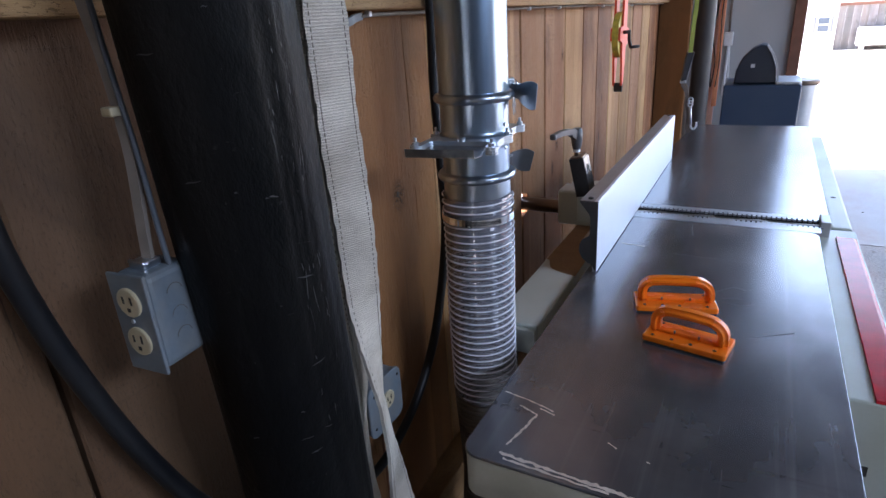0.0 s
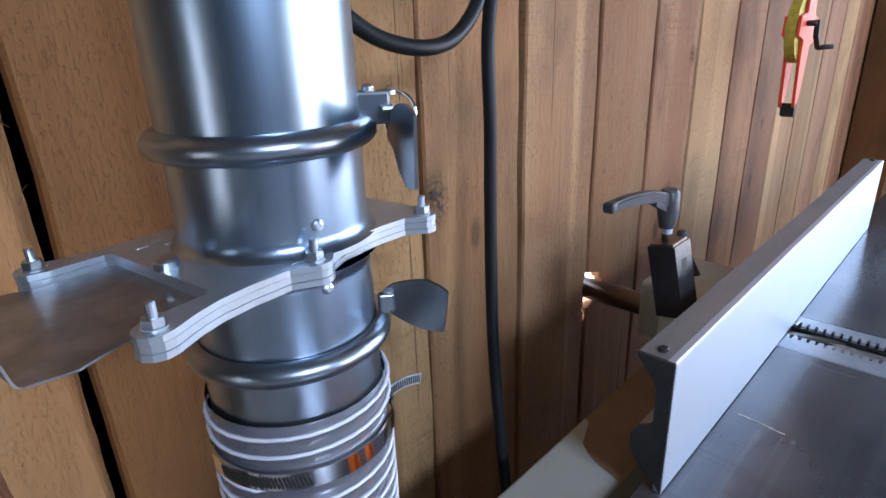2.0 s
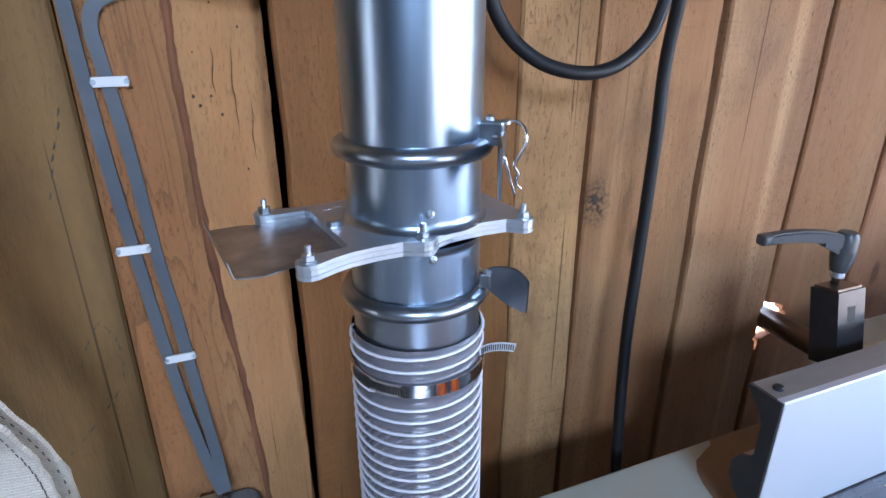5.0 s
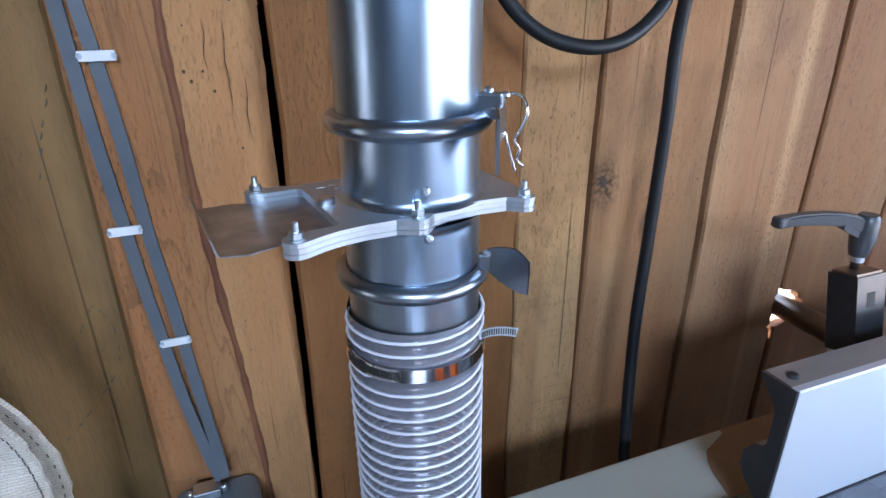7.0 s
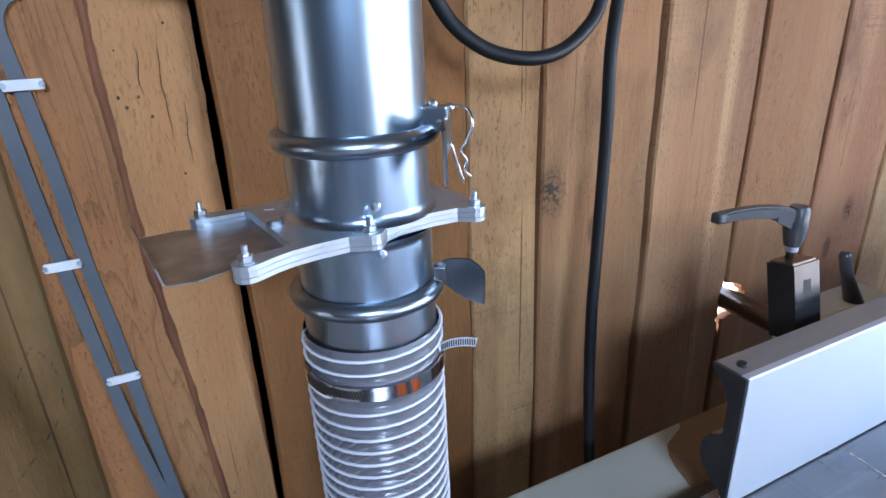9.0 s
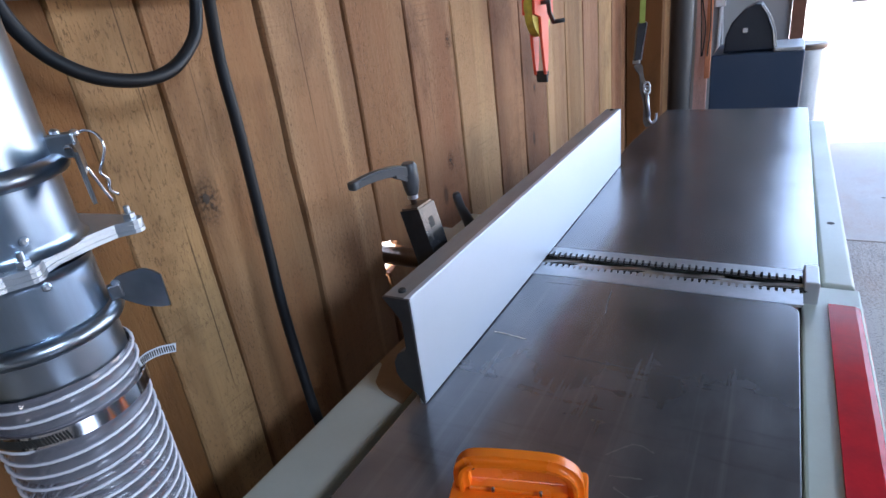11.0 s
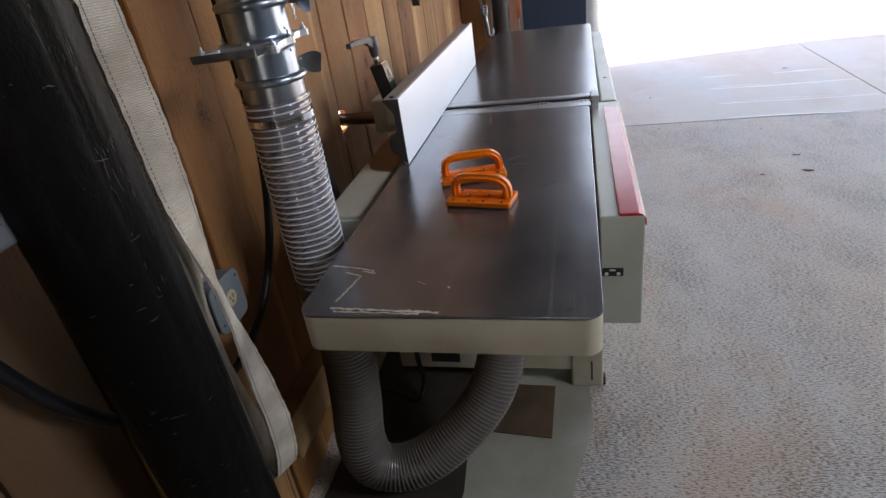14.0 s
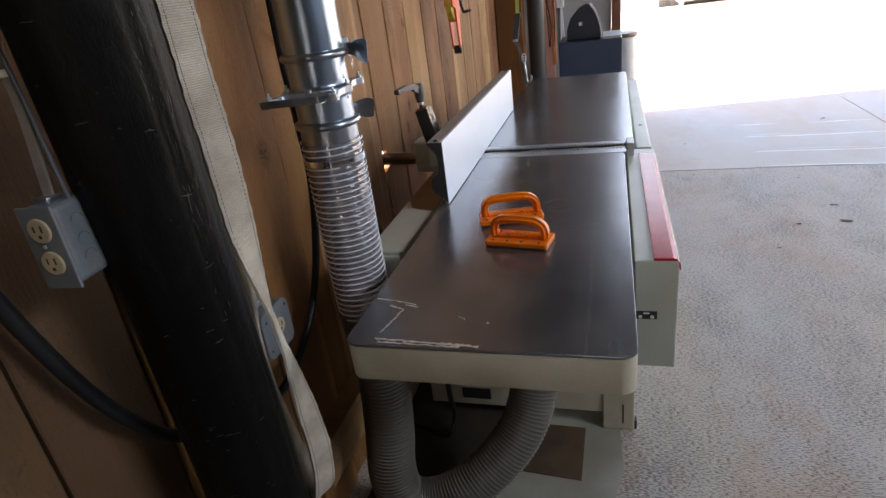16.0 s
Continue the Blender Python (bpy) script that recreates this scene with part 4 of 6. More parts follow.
ring_up = clamp_ring(1.352, duct)
ring_up["label"] = "dark rolled quick-clamp ring"
# the upper lever stands open: a channel that flares into a spade
AT = Vector((PX, PY, 0))
start, end = Vector((-0.099, -0.3135, 1.354)) - AT, Vector((-0.034, -0.358, 1.349)) - AT
path, wid, sides = [], [], []
for i in range(17):
    t = i / 16
    flare = max(0.0, (t - 0.42) / 0.58)
    path.append(start.lerp(end, t) + Vector((0.55, 0.8, 0)) * (0.006 * flare * flare) + Vector((0, 0, -0.004 * flare)))
    wid.append(0.026 + 0.024 * math.sin(min(1.0, flare * 1.25) * math.pi / 2) - 0.006 * max(0, t - 0.9) / 0.1)
    sides.append(Vector((0.10, -0.07, 1)))
part("lever", finish(flat_band(path, sides, wid, 0.0022), True), M["lever_steel"], ring_up, "flared steel clamp lever", sharp=40)
edge = [p + Vector((0, 0, w * 0.48)) - Vector((0.575, 0.818, 0)) * 0.003 for p, w in zip(path[:9], wid)]
part("lever_flange", flat_band(edge, [(0.575, 0.818, 0)] * len(edge), 0.008, 0.0018), M["lever_steel"], ring_up)
hm = Matrix.Translation(Vector((-0.095, -0.330, 1.366)) - AT) @ pose(0, 0, 0, 0, 0, 52)
bm = box(-0.011, 0.012, -0.007, 0.007, -0.012, 0.009, 0.002)
bmesh.ops.transform(bm, matrix=hm, verts=bm.verts[:])
part("hinge", bm, M["clamp"], ring_up)
for dx, dz in ((-0.002, 0.009), (0.012, 0.006)):
    part("hinge_rivet", lathe([(0.0042, 0), (0.0042, 0.0025), (0.002, 0.0042)], 14, m=hm @ Matrix.Translation((dx, 0.003, dz))), M["zinc"], ring_up)
ring_low = clamp_ring(1.211, duct)
clamp_lever(ring_low, 1.226, 50, 58, 0.041, 0.016, 0.046, 0.012, -0.016)
# spring pin through the upper lever
pin = smooth_path([Vector(p) - AT for p in ((-0.107, -0.313, 1.366), (-0.101, -0.305, 1.372), (-0.091, -0.300, 1.368), (-0.086, -0.2995, 1.357), (-0.088, -0.303, 1.346), (-0.090, -0.3085, 1.335), (-0.091, -0.303, 1.326), (-0.092, -0.3045, 1.317), (-0.093, -0.2975, 1.310))], 6)
part("spring_pin", tube(pin, 0.0013, 8), M["chrome"], ring_up, "bent wire spring pin")
part("spring_pin", tube(smooth_path([Vector(p) - AT for p in ((-0.107, -0.313, 1.366), (-0.098, -0.316, 1.352), (-0.090, -0.317, 1.339), (-0.092, -0.311, 1.322), (-0.093, -0.305, 1.306))], 6), 0.0013, 8), M["chrome"], ring_up)

# the blast gate: u runs towards the slide, v across
GU = math.degrees(math.atan2(-0.991, 0.135))
gate = thing("blast_gate", "flat steel blast gate with its slide pulled half open", "blast gate", pose(PX, PY, 0, 0, 0, GU))
part("upper_collar", finish(lathe([(PR + 0.006, 1.2865), (PR + 0.001, 1.289), (PR - 0.0004, 1.2945), (PR - 0.0004, 1.2965), (PR - 0.0004, 1.299), (PR - 0.0004, 1.352)], 72, False), True), M["steel"], gate)
part("lower_collar", finish(lathe([(PR - 0.0004, 1.211), (PR - 0.0004, 1.260), (PR - 0.0004, 1.2625), (PR - 0.0004, 1.2645), (PR + 0.001, 1.270), (PR + 0.006, 1.2745)], 72, False), True), M["steel"], gate)


def gate_outline(slot_to):
    """Half outline mirrored: lobes round the bolts, hollows between, a square slot for the slide."""
    def lobe(u, v, r, a0, a1, k=6):
        return [(u + r * math.cos(radians(a0 + (a1 - a0) * i / k)), v + r * math.sin(radians(a0 + (a1 - a0) * i / k))) for i in range(k + 1)]
    half = [(slot_to, 0.0), (slot_to, 0.050), (slot_to + 0.004, 0.054), (0.120, 0.055)]
    half += lobe(0.124, 0.0665, 0.0105, -80, 110)
    half += [(0.104, 0.0700), (0.090, 0.0665), (0.070, 0.0650), (0.045, 0.0665)]
    half += lobe(0.026, 0.0665, 0.0105, 45, 135, 4)
    half += [(0.010, 0.0650), (-0.004, 0.0600), (-0.040, 0.0590), (-0.062, 0.0620)]
    half += lobe(-0.078, 0.0650, 0.0100, 60, 220, 6)
    half += [(-0.089, 0.0500)]
    return half + [(u, -v) for u, v in reversed(half[1:])]


def plate_with_hole(outline, z0, z1, r):
    """A plate of any outline with a round opening for the pipe."""
    bm = bmesh.new()
    es = []
    for pts in (outline, [(r * math.cos(2 * math.pi * i / 48), r * math.sin(2 * math.pi * i / 48)) for i in range(48)]):
        vs = [bm.verts.new((u, v, z0)) for u, v in pts]
        es += [bm.edges.new((vs[i], vs[(i + 1) % len(vs)])) for i in range(len(vs))]
    bmesh.ops.triangle_fill(bm, use_beauty=True, edges=es)
    made = bmesh.ops.extrude_face_region(bm, geom=bm.faces[:])
    bmesh.ops.translate(bm, vec=(0, 0, z1 - z0), verts=[v for v in made["geom"] if isinstance(v, bmesh.types.BMVert)])
    return finish(bm)


part("top_plate", plate_with_hole(gate_outline(0.086), 1.2832, 1.2870, PR - 0.003), M["plate"], gate)
part("spacer_plate", plate_with_hole([(u * 0.9965, v * 0.9965) for u, v in gate_outline(0.086)], 1.2785, 1.2829, PR - 0.003), M["plate"], gate)
part("bottom_plate", plate_with_hole(gate_outline(0.086), 1.2744, 1.2782, PR - 0.003), M["plate"], gate)
bm = prism([(0.060, -0.0535), (0.130, -0.0535), (0.140, -0.0600), (0.150, -0.0625), (0.174, -0.0630), (0.176, -0.061), (0.176, 0.0530), (0.174, 0.0550), (0.156, 0.0600), (0.134, 0.0535), (0.060, 0.0535)], 1.2784, 1.2796)
part("slide", bm, M["slide"], gate, "scratched sheet-steel slide")
lip = [Vector((0.1750, 0, 1.2790)), Vector((0.1765, 0, 1.2800)), Vector((0.1775, 0, 1.2825)), Vector((0.1795, 0, 1.2930))]
bm = bmesh.new()
loops = [[bm.verts.new((p.x + dx, v, p.z)) for v in (-0.0620, 0.0540) for dx in (0, 0.0012)] for p in lip]
for a, c in zip(loops, loops[1:]):
    for q in ((0, 1), (1, 3), (3, 2), (2, 0)):
        bm.faces.new((a[q[0]], a[q[1]], c[q[1]], c[q[0]]))
bm.faces.new([loops[-1][k] for k in (0, 1, 3, 2)])
part("slide_lip", finish(bm), M["slide"], gate, "turned-up lip of the slide")
for u, v in ((0.124, 0.0665), (0.124, -0.0665), (0.026, 0.0665), (0.026, -0.0665), (-0.078, 0.0650), (-0.078, -0.0650)):
    at = Matrix.Translation((u, v, 1.2870))
    bm = lathe([(0.0062, 0), (0.0062, 0.001)], 20)
    bmesh.ops.transform(bm, matrix=at, verts=bm.verts[:])
    washer = part("washer", bm, M["zinc"], gate)
    bm = hexnut(0.0056, 0.001, 0.0058)
    bmesh.ops.transform(bm, matrix=at, verts=bm.verts[:])
    part("nut", bm, M["zinc"], washer)
    bm = lathe([(0.0026, 0.0058), (0.0026, 0.0125), (0.0021, 0.0132)], 12)
    bmesh.ops.transform(bm, matrix=at, verts=bm.verts[:])
    part("bolt", bm, M["zinc"], washer)
bm = lathe([(0.0075, 1.287), (0.0075, 1.2915), (0.0060, 1.2930)], 20)
bmesh.ops.translate(bm, vec=(0.080, 0, 0), verts=bm.verts[:])
part("stop_stud", bm, M["zinc"], gate)
for u, v, wdt in ((0.070, -0.046, 0.004), (0.058, -0.050, 0.003), (0.056, -0.038, 0.003), (0.036, 0.060, 0.003), (-0.030, 0.0592, 0.004)):
    part("weld_dot", box(u - wdt, u + wdt, v - 0.0015, v + 0.0015, 1.2869, 1.2876, 0.0003), M["zinc"], gate)
for z in (1.304, 1.262):
    a = math.radians(-7 if z > 1.28 else -5) - math.radians(GU)
    bm = lathe([(0.0040, 0), (0.0036, 0.0016), (0.0018, 0.0028)], 14)
    bmesh.ops.transform(bm, matrix=pose(0, 0, z, 0, 0, math.degrees(a)) @ Matrix.Translation((PR - 0.0006, 0, 0)) @ pose(0, 0, 0, 0, 90, 0), verts=bm.verts[:])
    part("rivet", bm, M["zinc"], gate)

# clear spiral hose with white ribs, from the gate down under the table
hose = thing("dust_hose", "clear plastic dust hose with white spiral ribs", "hose")
part("collar", finish(lathe([(PR + 0.0002, 1.080), (PR + 0.0002, 1.211)], 72, False, m=Matrix.Translation((PX, PY, 0))), True), M["clamp"], hose, "grey steel hose collar")
HOSE = [(PX, PY, 1.177), (PX, PY, 1.05), (PX - 0.002, PY + 0.002, 0.90), (PX + 0.000, PY + 0.004, 0.72), (-0.128, -0.382, 0.52), (-0.136, -0.392, 0.34), (-0.146, -0.405, 0.21), (-0.128, -0.408, 0.115), (-0.065, -0.395, 0.0795), (0.025, -0.365, 0.093), (0.125, -0.310, 0.155), (0.205, -0.250, 0.245), (0.243, -0.195, 0.35), (0.255, -0.140, 0.52), (0.255, -0.10, 0.70)]
hp = smooth_path(HOSE, 24)
HR = 0.0655
# the ribs: one long coil
length = [0.0]
for a, b in zip(hp, hp[1:]):
    length.append(length[-1] + (b - a).length)
fr = frames_along(hp)
PITCH, LOW_PITCH = 0.0142, 0.0118
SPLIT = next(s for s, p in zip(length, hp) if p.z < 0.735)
STEPS = 30


def turns_to(s):
    """Turns of the rib from the gate; the slack lower run is squeezed closer."""
    return min(s, SPLIT) / PITCH + max(0.0, s - SPLIT) / LOW_PITCH


def on_hose(s):
    i = int(np.searchsorted(length, s)) - 1
    i = max(0, min(i, len(hp) - 2))
    t = (s - length[i]) / (length[i + 1] - length[i])
    return hp[i].lerp(hp[i + 1], t), fr[i][1].lerp(fr[i + 1][1], t).normalized(), fr[i][2].lerp(fr[i + 1][2], t).normalized()


def film(s0, s1, material, label):
    """The film sinks in a little between the turns of the rib."""
    seg, verts, faces = 36, [], []
    rows = int((s1 - s0) / PITCH * 7)
    for i in range(rows + 1):
        s = s0 + (s1 - s0) * i / rows
        p, u, v = on_hose(s)
        for k in range(seg):
            a = 2 * math.pi * k / seg
            turn = turns_to(s - 0.002) - k / seg
            r = HR + 0.0010 - 0.0010 * math.sin(math.pi * turn) ** 2
            verts.append(p + (u * math.cos(a) + v * math.sin(a)) * r)
    for i in range(rows):
        for k in range(seg):
            faces.append((i * seg + k, i * seg + (k + 1) % seg, (i + 1) * seg + (k + 1) % seg, (i + 1) * seg + k))
    me = bpy.data.meshes.new("film")
    me.from_pydata([tuple(v) for v in verts], [], faces)
    me.materials.append(material)
    for poly in me.polygons:
        poly.use_smooth = True
    ob = new("film", me)
    ob.parent = hose
    return tagged(ob, label)


film(0.004, SPLIT, M["film"], "clear hose film")
# below the split the film's colour carries the under-table shade as well as dust
film(SPLIT, length[-1] - 0.001, M["shaded_dusty_film"], "hose film browned by dust, darkened for the table's shade")
coil = []
for k in range(int(turns_to(length[-1]) * STEPS)):
    turn = k / STEPS
    top = SPLIT / PITCH
    s = min(turn, top) * PITCH + max(0.0, turn - top) * LOW_PITCH + 0.002
    if s > length[-1]:
        break
    p, u, v = on_hose(s)
    a = 2 * math.pi * k / STEPS
    coil.append(p + (u * math.cos(a) + v * math.sin(a)) * (HR + (0.0022 if not 1.1215 < p.z < 1.1425 else -0.003)))
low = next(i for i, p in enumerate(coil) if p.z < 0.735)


def rib_coil(points, material, label, thick=0.0016):
    sec, verts, faces = 6, [], []
    for p, (t, u, v) in zip(points, frames_along(points)):
        for k in range(sec):
            a = 2 * math.pi * k / sec
            verts.append(p + (u * math.cos(a) + v * math.sin(a)) * thick)
    for i in range(len(points) - 1):
        for k in range(sec):
            faces.append((i * sec + k, i * sec + (k + 1) % sec, (i + 1) * sec + (k + 1) % sec, (i + 1) * sec + k))
    me = bpy.data.meshes.new("spiral_rib")
    me.from_pydata([tuple(v) for v in verts], [], faces)
    me.materials.append(material)
    for poly in me.polygons:
        poly.use_smooth = True
    rib = new("spiral_rib", me)
    rib.parent = hose
    return tagged(rib, label)


rib_coil(coil[:low + 1], M["rib"], "white plastic spiral rib")
rib_coil(coil[low:], M["shaded_dusty_rib"], "dusty spiral rib darkened for the table's shade", 0.0016)
# worm-drive band round the hose end
band = part("hose_band", finish(lathe([(HR + 0.0030, 1.1250), (HR + 0.0050, 1.1254), (HR + 0.0050, 1.1391), (HR + 0.0030, 1.1395)], 64, False, m=Matrix.Translation((PX, PY, 0))), True), M["chrome"], hose, "bright worm-drive hose band", sharp=25)
for k in range(25):
    a = radians(-83 + k * 2.2)
    c = Vector((PX + (HR + 0.0050) * math.cos(a), PY + (HR + 0.0050) * math.sin(a), 1.1323))
    bm = box(-0.0006, 0.0006, -0.0008, 0.0008, -0.0044, 0.0044)
    bmesh.ops.transform(bm, matrix=Matrix.Translation(c) @ pose(0, 0, 0, 0, 0, math.degrees(a)) @ pose(0, 0, 0, 14), verts=bm.verts[:])
    part("thread", bm, M["slot"], band)
tail = smooth_path([(-0.097, -0.336, 1.1430), (-0.101, -0.322, 1.1425), (-0.106, -0.304, 1.1370), (-0.112, -0.285, 1.1275)], 6)
part("band_tail", flat_band(tail, [(0, 0, 1)] * len(tail), 0.0095, 0.0009), M["plate"], band)
for k in range(2, len(tail) - 1):
    way = tail[k + 1] - tail[k - 1]
    bm = box(-0.0009, 0.0009, -0.0007, 0.0007, -0.0033, 0.0033)
    bmesh.ops.transform(bm, matrix=Matrix.Translation(tail[k]) @ pose(0, 0, 0, 0, 0, math.degrees(math.atan2(-way.x, way.y))), verts=bm.verts[:])
    part("thread", bm, M["slot"], band)


# ---- the jointer ----
jointer = thing("jointer", "long cast-iron jointer painted pale green-grey and cream", "jointer", pose(0, 0, 0))
LX, RX = -0.028, 0.506
NEAR, CUT0, CUT1, FAR = -0.722, 0.482, 0.628, 2.18
infeed = part("infeed_table", prism(rounded(LX, RX, NEAR, CUT0, 0.03, 12), TOP - 0.006, TOP, 0.0015), M["iron"], jointer, "dark waxed cast-iron infeed table")
part("table_skirt", finish(prism(rounded(LX + 0.001, RX - 0.001, NEAR + 0.001, CUT0, 0.03, 12), 0.779, TOP - 0.0062, 0.003), True), M["cream"], infeed, "cream painted table casting", sharp=32)
outfeed = part("outfeed_table", prism([(LX, CUT1), (0.540, CUT1), (0.546, FAR), (0.0, FAR), (LX - 0.004, 1.60)], TOP - 0.006, TOP + 0.0005, 0.0015), M["iron"], jointer, "dark waxed cast-iron outfeed table")
part("table_skirt", prism([(LX + 0.001, CUT1), (0.539, CUT1), (0.545, FAR - 0.001), (0.001, FAR - 0.001), (LX - 0.003, 1.60)], 0.779, TOP - 0.0062, 0.002), M["green"], outfeed, "pale green-grey painted table casting")


def comb(y_flat, y_tip, parent):
    """A toothed lip plate; narrow slots open towards the cutterhead."""
    n = 40
    pitch = (0.512 - LX) / n
    deep = 0.015 if y_tip > y_flat else -0.015
    pts = [(LX, y_flat)]
    for k in range(n):
        x = LX + k * pitch
        pts += [(x, y_tip), (x + pitch * 0.58, y_tip), (x + pitch * 0.61, y_tip - deep * 0.85), (x + pitch * 0.69, y_tip - deep), (x + pitch * 0.88, y_tip - deep), (x + pitch * 0.97, y_tip - deep * 0.85)]
    pts += [(0.512, y_tip), (0.512, y_flat)]
    if deep < 0:
        pts.reverse()
    bm = prism(pts, TOP - 0.0045, TOP + 0.0006)
    return part("comb_lip", bm, M["lip"], parent, "toothed bare-metal table lip")


comb(CUT0, 0.541, infeed)
comb(CUT1, 0.588, outfeed)
YC = 0.564
head = part("cutterhead", finish(lathe([(0.042, 0), (0.042, 0.535)], 40, True, m=pose(LX, YC, TOP - 0.049, 0, 90, 0)), True), M["cutter"], jointer, "steel cutterhead with angled knives", sharp=40)
for k in range(4):
    x = LX - 0.02 + 0.145 * k
    p = smooth_path([(x, YC - 0.020, TOP - 0.0125), (x + 0.05, YC - 0.008, TOP - 0.0065), (x + 0.10, YC + 0.004, TOP - 0.0060), (x + 0.135, YC + 0.014, TOP - 0.0095)], 5)
    knife = part("knife", flat_band(p, [(0, 1, 0.2)] * len(p), 0.009, 0.004), M["cutter"], head)
    part("knife_clamp", flat_band([q + Vector((0.012, -0.010, -0.003)) for q in p], [(0, 1, 0.4)] * len(p), 0.008, 0.004), M["slot"], head)
# dark strips added below the teeth to paint the shade inside the slots
for y0, y1 in ((0.521, 0.5405), (0.5885, 0.608)):
    part("slot_shade_strip", box(LX, 0.512, y0, y1, TOP - 0.009, TOP - 0.0055), M["slot"], jointer)
part("throat", box(LX, 0.512, CUT0 + 0.001, CUT1 - 0.001, 0.72, 0.765), M["slot"], jointer)
part("lip_block", box(0.514, 0.540, 0.560, 0.642, 0.80, 0.868, 0.003), M["lightgrey"], jointer)

# cutter guard housing along the operator's side, red guard on its top edge
apron = part("guard_housing", box(0.514, 0.612, -0.290, 0.640, 0.530, 0.823, 0.004), M["green"], jointer, "pale green-grey sheet-metal guard housing")
bm = prism([(0.556, 0.8232), (0.6055, 0.8232), (0.6135, 0.816), (0.6148, 0.800), (0.6123, 0.800), (0.6118, 0.8145), (0.606, 0.8262), (0.598, 0.8295), (0.556, 0.8295)][::-1], -0.289, 0.56, 0.0)
bmesh.ops.transform(bm, matrix=Matrix(((1, 0, 0, 0), (0, 0, 1, 0), (0, 1, 0, 0), (0, 0, 0, 1))), verts=bm.verts[:])
part("red_guard", finish(bm), M["red"], apron, "scuffed glossy red guard strip")
lab = part("warning_label", box(0.519, 0.567, -0.2915, -0.2900, 0.668, 0.690, 0.0004), M["slot"], apron, "small black label with white marks")
for cx, cz, w, h in ((0.529, 0.6745, 0.0045, 0.0045), (0.556, 0.6745, 0.0045, 0.0045), (0.5425, 0.6845, 0.007, 0.0022)):
    part("label_mark", prism(rounded(cx - w, cx + w, cz - h, cz + h, min(w, h) * 0.9), 0, 0.0006, m=pose(0, -0.2916, 0, 90)), M["white"], lab)
part("side_rail", box(0.548, 0.606, 0.645, 2.10, 0.70, 0.826, 0.008, 3), M["green"], jointer, "pale painted rail along the outfeed table")
part("rail_hole", lathe([(0.008, 0.8262), (0.008, 0.8268)], 20, m=Matrix.Translation((0.578, 0.985, 0))), M["slot"], jointer)

# base casting on feet
base = part("base_casting", box(0.165, 0.520, 0.10, 1.36, 0.10, 0.778, 0.012, 3), M["cream"], jointer, "cream painted machine base")
for x0, x1, y0, y1 in ((0.432, 0.536, 0.065, 0.19), (0.165, 0.232, 0.070, 0.19), (0.432, 0.536, 1.25, 1.38), (0.03, 0.13, 1.25, 1.38)):
    foot = part("foot", box(x0, x1, y0, y1, 0.0, 0.20, 0.006), M["cream"], base)
part("foot_arch", box(0.225, 0.440, 0.072, 0.130, 0.064, 0.225, 0.006), M["cream"], base)
part("foot_arch", box(-0.180, 0.166, 0.080, 0.130, 0.050, 0.330, 0.006), M["cream"], base)
part("vent", box(-0.060, 0.045, 0.0775, 0.0805, 0.080, 0.125, 0.001), M["slot"], base)
part("slot", box(0.4968, 0.5018, 0.0640, 0.0660, 0.03, 0.11, 0.0005), M["slot"], base)
part("levelling_foot", box(0.536, 0.545, 0.075, 0.10, 0.0, 0.035, 0.002), M["black"], base)
part("bracket_panel", box(0.012, 0.165, 0.02, 0.07, 0.42, 0.775, 0.008), M["cream"], base)
part("motor", finish(lathe([(0.06, 0), (0.10, 0.012), (0.10, 0.22), (0.075, 0.25)], 40, True, m=pose(-0.02, 0.16, 0.20, -90, 0, 0)), True), M["black"], base, "dark electric motor", sharp=40)

# rear casting under the fence
rear = part("fence_slide_casting", prism(rounded(-0.165, -0.058, -0.272, 1.42, 0.006), 0.780, 0.838, 0.004), M["green"], jointer, "pale green-grey casting behind the fence")
part("end_lug", box(-0.150, -0.062, -0.284, -0.272, 0.770, 0.830, 0.003), M["green"], rear)

# the fence's shadow on the casting, laid on as a thin brown sheet
bm = prism([(-0.056, 0.014), (-0.075, 0.020), (-0.097, 0.026), (-0.118, 0.036), (-0.135, 0.050), (-0.144, 0.072), (-0.154, 0.098), (-0.163, 0.104), (-0.163, 1.40), (-0.060, 1.40), (-0.060, 0.2)][::-1], 0.8382, 0.8388)
part("fence_shade_layer", bm, M["fence_shade"], rear, "brown layer in place of the fence's shadow")

# ---- the fence ----
fence = thing("jointer_fence", "tall silver aluminium jointer fence with black end caps", "fence", pose(0, 0, 0))
PROFILE = [(-0.010, 1.0500), (-0.045, 1.0500), (-0.0455, 1.0475), (-0.022, 1.0180), (-0.018, 1.0080), (-0.018, 0.9660), (-0.022, 0.9580), (-0.036, 0.9500), (-0.044, 0.9350), (-0.044, 0.9150), (-0.036, 0.8990), (-0.024, 0.8900), (-0.012, 0.8830), (-0.010, 0.8640)]
FLIP = Matrix(((1, 0, 0, 0), (0, 0, 1, 0), (0, 1, 0, 0), (0, 0, 0, 1)))


def along_y(outline, y0, y1):
    bm = prism(outline, y0, y1)
    bmesh.ops.transform(bm, matrix=FLIP, verts=bm.verts[:])
    return finish(bm)


